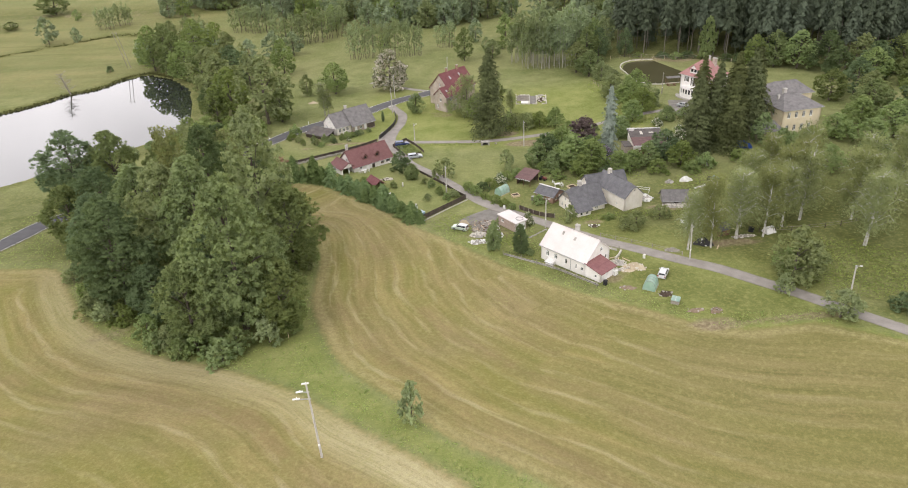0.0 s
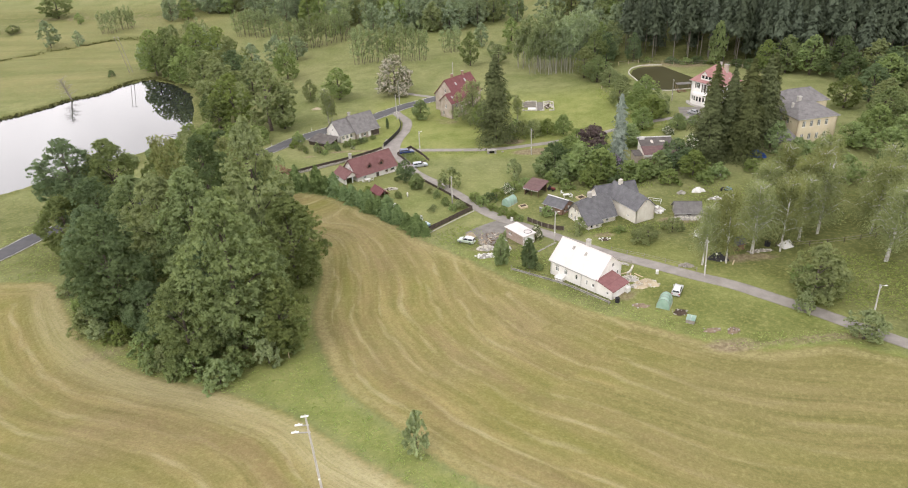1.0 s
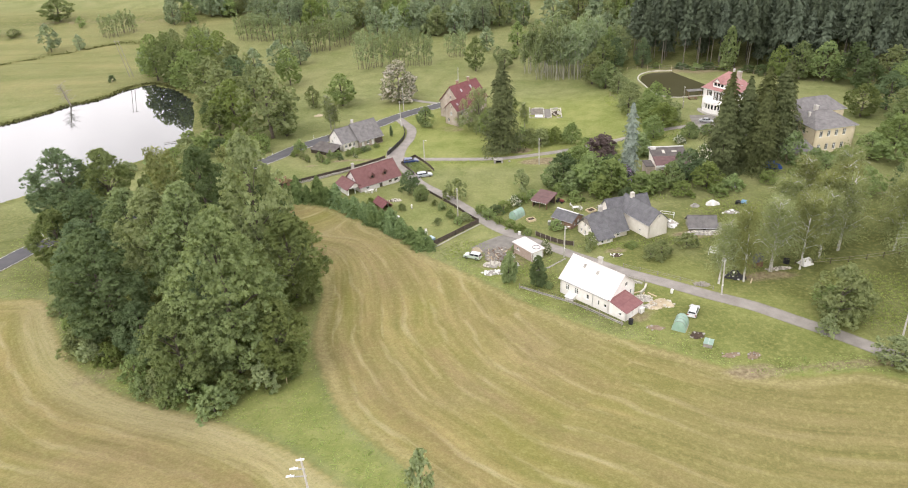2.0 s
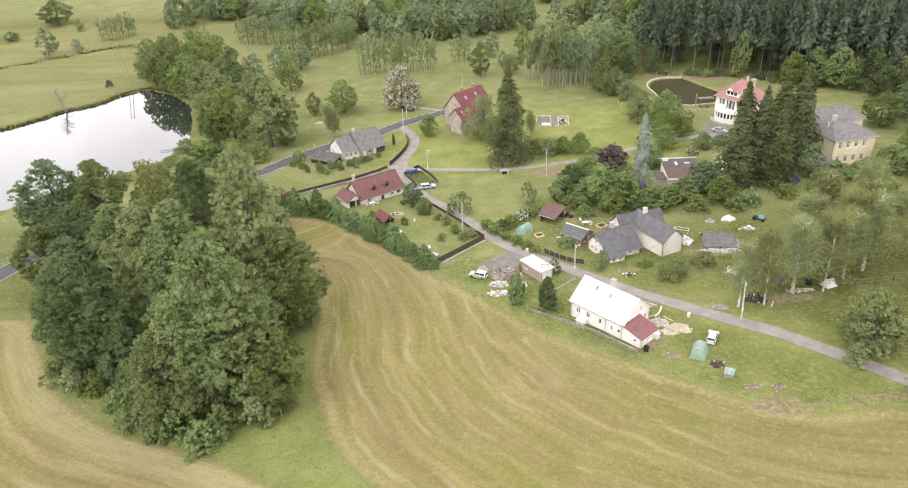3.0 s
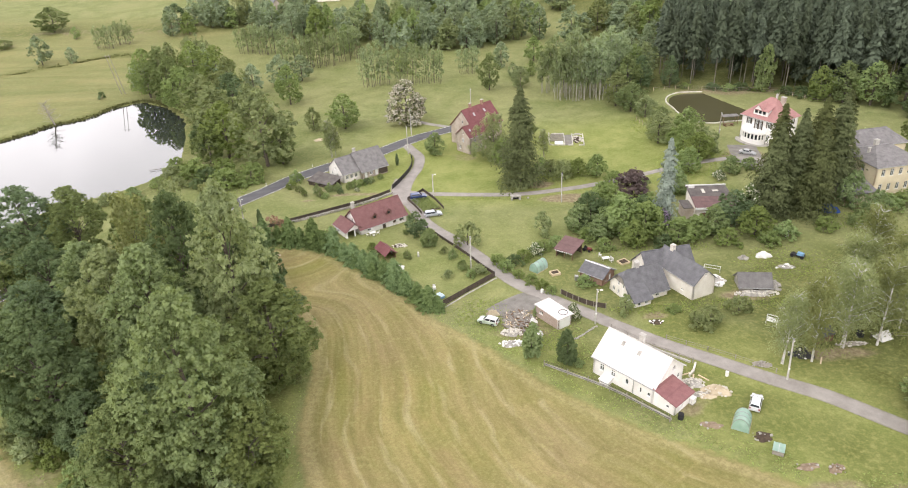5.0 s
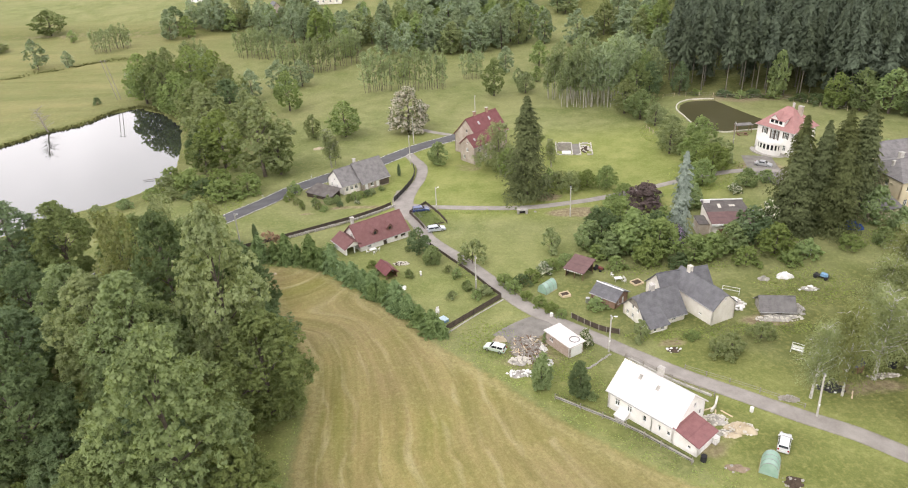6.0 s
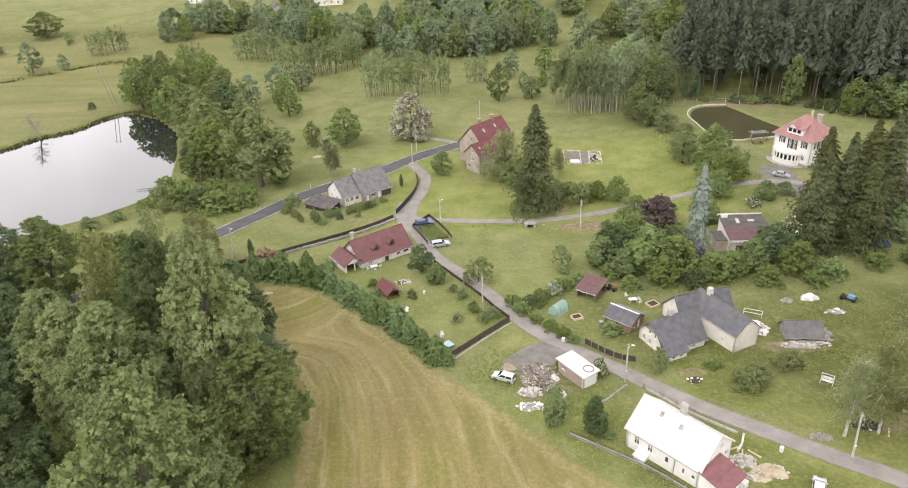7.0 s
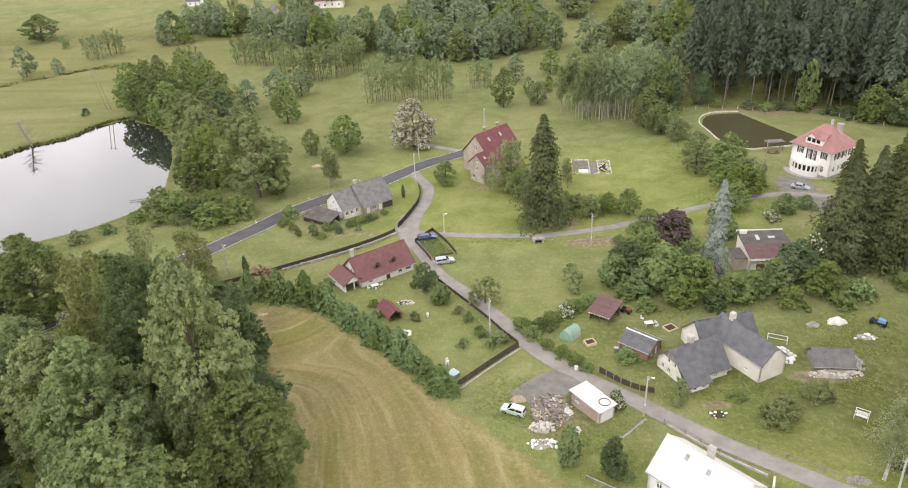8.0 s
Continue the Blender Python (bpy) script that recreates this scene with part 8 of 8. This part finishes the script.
# shelter at the reservoir
pv = thing("shelter", "small open shelter with grey roof beside the reservoir", "shelter", at(84.6, 257.6, 5))
part("roof_slab", Geo().box(-0.2, 1.2, 2.3, 5.2, 3.6, 2.45), M_OLDSLATE, pv)
for u, v in ((0, 1.4), (4.8, 1.4), (0, 3.3), (4.8, 3.3)):
    part("post", Geo().box(u, v, -0.3, u + 0.14, v + 0.14, 2.3), M_BROWNWOOD, pv)
bnch = thing("picnic_table", "reddish-brown picnic table beside the reservoir", "table", at(84.6, 254.6, 8))
part("tabletop", Geo().box(-1.6, -0.4, 0.7, 1.6, 0.4, 0.78), M_BROWNWOOD, bnch)
for v in (-0.9, 0.9):
    part("seat", Geo().box(-1.6, v - 0.16, 0.4, 1.6, v + 0.16, 0.46), M_BROWNWOOD, bnch)
for u in (-1.2, 1.2):
    part("leg", Geo().box(u - 0.06, -0.95, -0.1, u + 0.06, 0.95, 0.4).box(u - 0.06, -0.3, 0.4, u + 0.06, 0.3, 0.7), M_BROWNWOOD, bnch)

# ---- garden and yard things ----
sw = thing("swing_bench", "white garden swing seat on the lawn", "bench", at(54.2, 143.4, -35))
for u in (-0.9, 0.9):
    part("side_frame", Geo().tube((u, -0.6, -0.1), (u, 0, 1.7), 0.04, 0.04, 6).tube((u, 0.6, -0.1), (u, 0, 1.7), 0.04, 0.04, 6), M_WHITEPAINT, sw)
part("top_bar", Geo().tube((-0.95, 0, 1.7), (0.95, 0, 1.7), 0.05, 0.05, 6), M_WHITEPAINT, sw)
for i in range(4):
    part("seat_slat", Geo().box(-0.8, -0.3 + i * 0.15, 0.45, 0.8, -0.19 + i * 0.15, 0.49), M_WHITEPAINT, sw)
    part("back_slat", Geo().box(-0.8, 0.3, 0.55 + i * 0.14, 0.8, 0.33, 0.65 + i * 0.14), M_WHITEPAINT, sw)

hut = gable_house("hut", "small timber hut with a dark roof under the birches", 59.3, 136.2, 20, 3.2, 2.4, 1.5, 2.5, M_BROWNWOOD, M_SLATE, [win("f", 1.0, 0.0, 0.8, 1.4, "door", M_DARKWOOD)], cat="hut", over=0.2, trim=False, thick=0.1)
tent = thing("tent", "small white pitched tent under the birches", "tent", at(71.2, 137.6, 20))
for s in (-1, 1):
    part("tent_side", slab(Geo(), [(-1.3, s * 1.1, 0.05), (1.3, s * 1.1, 0.05), (0.9, 0, 1.5), (-0.9, 0, 1.5)], 0.03), M_CERAMIC, tent)
for e in (-1, 1):
    part("tent_end", Geo().prism([(e * 1.28, -1.05, 0.05), (e * 1.28, 1.05, 0.05), (e * 0.9, 0, 1.48)], (e * 0.02, 0, 0)), M_CERAMIC, tent)


def barrel(label, x, y, mat, r=0.35, h=0.95):
    ob = thing("barrel", label, "barrel", at(x, y), "barrels")
    part("drum", Geo().tube((0, 0, 0), (0, 0, h), r, r, 14), mat, ob)
    for z in (h * 0.33, h * 0.66, h):
        part("hoop", Geo().tube((0, 0, z - 0.03), (0, 0, z + 0.02), r * 1.05, r * 1.05, 14), mat, ob)
    return ob


barrel("black barrel at the corner of the white cottage", 30.4, 118.2, M_BLACK, 0.42)
barrel("white plastic barrel beside the lane", 40.8, 128.2, M_CERAMIC, 0.28, 0.8)
barrel("black barrel under the birches", 57.6, 140.2, M_BLACK, 0.55, 0.8)
barrel("black barrel under the birches", 67.6, 138.4, M_BLACK, 0.6, 1.0)
barrel("white barrel by the spruces", 70.6, 176.4, M_CERAMIC, 0.4, 1.3)
barrel("grey barrel by the garden lane", 13.9, 157.5, M_CERAMIC, 0.3, 0.8)
tk = thing("water_tank", "white plastic tank beside the red lean-to", "tank", at(33.0, 121.8, -48))
part("tank", Geo().box(-0.6, -0.5, 0.12, 0.6, 0.5, 1.1), M_CERAMIC, tk)
part("pallet", Geo().box(-0.65, -0.55, -0.05, 0.65, 0.55, 0.12), M_GREYWOOD, tk)
for u in (-0.4, 0.0, 0.4):
    part("cage_bar", Geo().box(u - 0.02, -0.53, 0.12, u + 0.02, -0.5, 1.12).box(u - 0.02, 0.5, 0.12, u + 0.02, 0.53, 1.12), M_STEEL, tk)
bt = thing("cellar_entry", "white rendered cellar entry before the cottage", "cellar", at(20.9, 127.5, -48))
part("wall", Geo().prism([(-0.8, -0.7, -0.3), (0.8, -0.7, -0.3), (0.8, -0.7, 0.7), (-0.8, -0.7, 0.7)], (0, 1.5, 0)), M_WHITE, bt)
part("sloped_lid", slab(Geo(), [(-0.95, -0.85, 0.7), (0.95, -0.85, 0.7), (0.95, 0.8, 1.2), (-0.95, 0.8, 1.2)], 0.1), M_CERAMIC, bt)


def table_set(label, x, y, turn, mat):
    ob = thing("garden_table", label, "table", at(x, y, turn))
    part("tabletop", Geo().box(-0.8, -0.5, 0.7, 0.8, 0.5, 0.75), mat, ob)
    for u in (-0.7, 0.7):
        for v in (-0.4, 0.4):
            part("leg", Geo().box(u - 0.04, v - 0.04, -0.1, u + 0.04, v + 0.04, 0.7), mat, ob)
    return ob


def chair(label, x, y, turn, mat):
    ob = thing("garden_chair", label, "chair", at(x, y, turn), "garden chairs")
    part("seat", Geo().box(-0.25, -0.25, 0.42, 0.25, 0.25, 0.47), mat, ob)
    part("backrest", Geo().box(-0.25, 0.22, 0.47, 0.25, 0.27, 0.95), mat, ob)
    for u in (-0.22, 0.22):
        for v in (-0.22, 0.22):
            part("leg", Geo().box(u - 0.025, v - 0.025, -0.1, u + 0.025, v + 0.025, 0.42), mat, ob)
    return ob


table_set("white garden table before the red-roofed cottage", -23.6, 188.6, 30, M_CERAMIC)
for x, y, t in ((-24.8, 188.0, 80), (-23.2, 187.4, 190), (-22.3, 189.2, 260)):
    chair("white plastic garden chair on the terrace", x, y, t, M_CERAMIC)
table_set("stone-coloured table by the garden beds", 29.2, 170.6, 10, M_CERAMIC)
for x, y, t in ((28.4, 172.6, 40), (30.6, 171.0, 120), (30.4, 169.8, 200)):
    chair("white garden chair beside the belt of trees", x, y, t, M_CERAMIC)
for i in range(4):
    chair("stacked grey garden chairs by the dark fence", -8.0 + 0.1 * i, 160.0 + 0.12 * i, 20, M_CERAMIC).matrix_basis = at(-8.0 + 0.05 * i, 160.1, 20, 0.18 * i)
pb = thing("paddling_pool", "pale blue covered box by the dark fence", "box", at(-7.0, 157.2, 40))
part("box", Geo().box(-1.0, -0.8, -0.1, 1.0, 0.8, 0.5), M_BLUEPAINT, pb)
part("cover", Geo().box(-1.05, -0.85, 0.5, 1.05, 0.85, 0.58), plain("pale_blue_cover", (0.36, 0.46, 0.52), (0.46, 0.56, 0.60), 2.0, 0.5), pb)
orn = thing("garden_ornament", "small white stone garden ornament on a plinth", "ornament", at(-11.9, 175.5))
part("plinth", Geo().box(-0.2, -0.2, -0.1, 0.2, 0.2, 0.3), M_STONE, orn)
part("shaft", Geo().tube((0, 0, 0.3), (0, 0, 1.0), 0.16, 0.22, 10).tube((0, 0, 1.0), (0, 0, 1.2), 0.26, 0.14, 10), M_CERAMIC, orn)
well = thing("stone_culvert", "square stone culvert mouth beside the east lane", "culvert", at(12.6, 208.3, 0))
for a in ((-1.3, -0.7, -0.8, 0.7), (0.8, -0.7, 1.3, 0.7)):
    part("side_stone", Geo().box(a[0], a[1], -0.3, a[2], a[3], 0.9), M_STONE, well)
part("lintel", Geo().box(-1.4, -0.7, 0.9, 1.4, 0.7, 1.15), M_STONE, well)
part("opening", Geo().box(-0.8, 0.2, -0.3, 0.8, 0.6, 0.9), M_BLACK, well)
for x, y in ((10.6, 211), (12.2, 210.8), (15.9, 208.6)):
    solo("marker_stone", Geo().rock((0, 0, 0.2), 0.35, random.Random(int(x * 10)), 1.0), M_STONE, "pale marker stone beside the east lane", "stone", at(x, y), "marker stones")
# small tractor under the open shelter
tr = thing("garden_tractor", "small red garden tractor beside the open shelter", "tractor", at(26.0, 175.6, -40))
part("bonnet", Geo().prism([(0.1, -0.3, 0.45), (1.1, -0.28, 0.45), (1.05, -0.26, 0.85), (0.1, -0.3, 0.95)], (0, 0.58, 0)), M_REDPAINT, tr)
part("seat", Geo().box(-0.6, -0.25, 0.7, -0.15, 0.25, 0.8).box(-0.65, -0.25, 0.8, -0.55, 0.25, 1.15), M_BLACK, tr)
part("chassis", Geo().box(-0.8, -0.35, 0.35, 1.0, 0.35, 0.46), M_IRON, tr)
for u, s, r in ((-0.5, 1, 0.42), (-0.5, -1, 0.42), (0.8, 1, 0.28), (0.8, -1, 0.28)):
    part("wheel", Geo().tube((u, s * 0.38, r), (u, s * 0.58, r), r, r, 14), M_BLACK, tr)
# white metal frames behind the barn
fr = thing("metal_frame", "white metal bed frame standing in the yard", "frame", at(50.2, 164.4, -25))
for a, b in (((-1.6, -0.6), (1.6, -0.6)), ((-1.6, 0.6), (1.6, 0.6)), ((-1.6, -0.6), (-1.6, 0.6)), ((1.6, -0.6), (1.6, 0.6))):
    part("bar", Geo().tube((*a, 0.9), (*b, 0.9), 0.05, 0.05, 6), M_WHITEPAINT, fr)
for u, v in ((-1.6, -0.6), (1.6, -0.6), (-1.6, 0.6), (1.6, 0.6)):
    part("leg", Geo().tube((u, v, -0.1), (u, v, 0.95), 0.05, 0.05, 6), M_WHITEPAINT, fr)
mc = thing("farm_machine", "dark farm machine with blue panels on the grass", "machine", at(69.4, 167.8, -40))
part("frame", Geo().box(-1.4, -0.5, 0.35, 1.4, 0.5, 0.6), M_IRON, mc)
part("hood", Geo().prism([(-0.2, -0.45, 0.6), (1.2, -0.45, 0.6), (1.1, -0.4, 1.1), (-0.1, -0.4, 1.2)], (0, 0.85, 0)), M_BLUEPAINT, mc)
for u, s in ((-1.0, -1), (-1.0, 1), (1.0, -1), (1.0, 1)):
    part("wheel", Geo().tube((u, s * 0.5, 0.35), (u, s * 0.7, 0.35), 0.36, 0.36, 14), M_BLACK, mc)
# boards by the white cottage
for i, (x, y, t) in enumerate(((34.2, 128.9, 20), (36.9, 127.8, -50), (35.2, 127.8, 70), (57.6, 131.4, 60), (63.6, 140.6, -20))):
    solo("board", Geo().box(-1.0, -0.12, 0.02, 1.0, 0.12, 0.1), M_PALEWOOD, "loose pale board lying on the ground", "board", at(x, y, t), "loose boards")
# vegetable plot
veg = solo("vegetable_bed", Geo().add([(x, y, gz(x, y) + 0.05) for x, y in ((-15.8, 210.6), (-12.6, 215.8), (-7.2, 203.6), (-12.0, 201.0))], [(3, 2, 1, 0)]), M_SOIL, "dug vegetable bed inside the dark fence", "garden bed")
rng_v = np.random.default_rng(3)
vp = []
for i in range(8):
    for j in range(46):
        s, t = (i + 0.5) / 8, (j + 0.5) / 46
        a = Vector((-15.4, 210.0)).lerp(Vector((-12.4, 214.8)), s)
        b = Vector((-11.8, 201.4)).lerp(Vector((-7.6, 203.8)), s)
        q = a.lerp(b, t)
        for _ in range(5):
            vp.append((q.x + rng_v.normal(0, 0.12), q.y + rng_v.normal(0, 0.12), gz(q.x, q.y) + 0.12 + rng_v.uniform(0, 0.22)))
vp = np.array(vp)
tagged(new("vegetable_rows", quads("vegetable_rows", cards(rng_v, vp, np.tile([0, 0, 1.0], (len(vp), 1)), np.full(len(vp), 0.24)), M_YELLOWGREEN)), "rows of low green vegetables in the plot", "vegetables", kind="stuff")

# dead tree and fallen branch at the pond
dead = thing("dead_tree", "bare grey dead tree at the edge of the pond", "tree", at(-158.5, 300.3) @ Matrix.Diagonal((1.5, 1.5, 0.72, 1)))
part("trunk", Geo().tube((0, 0, -0.5), (-0.8, 0, 5), 0.22, 0.16, 7, False).tube((-0.8, 0, 5), (-1.6, 0, 13), 0.16, 0.03, 7, False), M_GREYWOOD, dead)
rng_d = random.Random(4)
for i in range(60):
    t = rng_d.uniform(0.2, 0.97)
    b = Vector((-0.8 * min(1, t * 2.6) - 0.8 * max(0, t - 0.385) / 0.615, 0, 13 * t))
    a = rng_d.uniform(0, 6.28)
    l = rng_d.uniform(1.0, 3.2) * (1.15 - 0.6 * t)
    e = b + Vector((math.cos(a) * l, math.sin(a) * l, l * rng_d.uniform(0.3, 1.1)))
    g = Geo().tube(b, e, 0.05, 0.02, 5, False)
    for _ in range(7):
        q = b.lerp(e, rng_d.uniform(0.3, 1.0))
        g.tube(q, q + Vector((rng_d.uniform(-1, 1), rng_d.uniform(-1, 1), rng_d.uniform(0.1, 1))) * l * 0.35, 0.025, 0.01, 4, False)
    part("branch", g, M_GREYWOOD, dead)
fb = thing("fallen_branch", "fallen bare branch lying in the pond", "branch", pose(-94.5, 250.0, POND_Z + 0.1))
part("stem", Geo().tube((1.5, 0.5, 0.3), (-7.5, -1.8, 0.15), 0.14, 0.05, 7), M_DARKWOOD, fb)
for i in range(6):
    u = -2.0 - i * 0.9
    part("twig", Geo().tube((u, u * 0.25, 0.2), (u - 1.0, u * 0.25 + (-1) ** i * 0.9, 0.6), 0.04, 0.015, 5), M_DARKWOOD, fb)


# ---- grass in tufts ----
def tufts(name, label, n, pick, mat, size, seed, lift=0.5):
    """Tall grass as upright blades, thick where pick allows it."""
    rng = np.random.default_rng(seed)
    x, y = rng.uniform(-110, 95, n), rng.uniform(60, 300, n)
    keep = pick(x, y, rng.uniform(0, 1, n))
    x, y = x[keep], y[keep]
    z = ground(x, y)
    a = rng.uniform(0, 2 * np.pi, len(x))
    s = size * rng.uniform(0.5, 1.5, len(x))
    u = np.stack([np.cos(a) * s * 0.6, np.sin(a) * s * 0.6, np.zeros_like(a)], 1)
    lean = np.stack([rng.normal(0, 0.8, len(x)) * s, rng.normal(0, 0.8, len(x)) * s, s * lift * 1.5], 1)
    p = np.stack([x, y, z - 0.03], 1)
    q = np.stack([p - u, p + u, p + u * rng.uniform(-0.6, 0.6, (len(x), 1)) + lean], 1)
    return tagged(new(name, quads(name, q, mat)), label, "grass", kind="stuff")


def rough_zone(x, y, r):
    fa, fb = inside_distance(x, y, FIELD_A), inside_distance(x, y, FIELD_B)
    strip = (fa < -0.3) & (fb < -0.3) & (y < 150) & (x < 20)
    copse = (x < -30) & (y < 190)
    edge = (fa < -0.2) & (fa > -5) & (y > 100)
    clear = line_distance(x, y, smooth_line(LANE, 6))[0] > 2.0
    clear &= line_distance(x, y, smooth_line(MAINROAD, 6))[0] > 3.6
    clump = np.sin(x * 0.9 + 2 * np.sin(y * 0.5)) * np.sin(y * 0.8 + 2 * np.sin(x * 0.4)) > r * 1.6 - 0.9
    return (strip | edge | (copse & (fb < 0) & (fa < 0))) & clear & clump


tufts("tall_grass", "tall uncut green grass along field edges and copse", 420000, rough_zone, M_GRASSBLADE, 0.25, 8, 0.3)


def yard_zone(x, y, r):
    yards = np.zeros(x.shape, bool)
    for cx, cy, rx, ry in ((1.5, 150.5, 6, 7), (12, 140.5, 7, 4), (36, 150.0, 11, 2.2), (46, 151.6, 6, 2.4), (56, 151.5, 8, 2.6), (9, 172, 8, 2.2), (40, 175, 16, 3.5), (-90, 240, 6, 14), (66, 166, 10, 8), (90, 182, 14, 4), (-66, 222, 3.2, 12), (24, 226, 14, 5), (66, 225, 12, 14), (60, 265, 4, 12), (82, 120, 14, 14), (4, 209.5, 12, 1.4), (-2.5, 181, 1.6, 10)):
        yards |= ((x - cx) / rx) ** 2 + ((y - cy) / ry) ** 2 < 1.0 - 0.5 * r
    clear = (line_distance(x, y, smooth_line(LANE, 6))[0] > 1.9) & (line_distance(x, y, smooth_line(EASTLANE, 6))[0] > 1.6) & (line_distance(x, y, smooth_line(MAINROAD, 6))[0] > 3.6)
    return yards & clear


tufts("weeds", "weedy long grass in yards and on banks", 480000, yard_zone, M_GRASSBLADE, 0.3, 9, 0.32)


# ---- reeds and rank growth along water ----
def bank_growth(name, label, lines, mat, per, width, size, seed):
    rng = np.random.default_rng(seed)
    out = []
    for line in lines:
        p = np.array(smooth_line(line, 1.0))
        i = rng.integers(0, len(p), len(p) * per)
        out.append(p[i] + rng.normal(0, width, (len(i), 2)))
    p = np.concatenate(out)
    s = size * rng.uniform(0.4, 1.4, len(p))
    a = rng.uniform(0, 6.28, len(p))
    u = np.stack([np.cos(a) * s * 0.5, np.sin(a) * s * 0.5, 0 * a], 1)
    b = np.stack([p[:, 0], p[:, 1], np.maximum(ground(p[:, 0], p[:, 1]), POND_Z) - 0.05], 1)
    top = b + np.stack([rng.normal(0, 0.4, len(p)) * s, rng.normal(0, 0.4, len(p)) * s, s], 1)
    return tagged(new(name, quads(name, np.stack([b - u, b + u, top], 1), mat)), label, "reeds", kind="stuff")


bank_growth("reeds", "dark rank sedge along the pond bank", [grown(POND[2:9], 1.4)], M_SEDGE, 14, 0.6, 0.7, 61)
bank_growth("ditch_growth", "dark rank grass lining the meadow ditch", [DITCH], M_SEDGE, 16, 0.9, 0.7, 62)
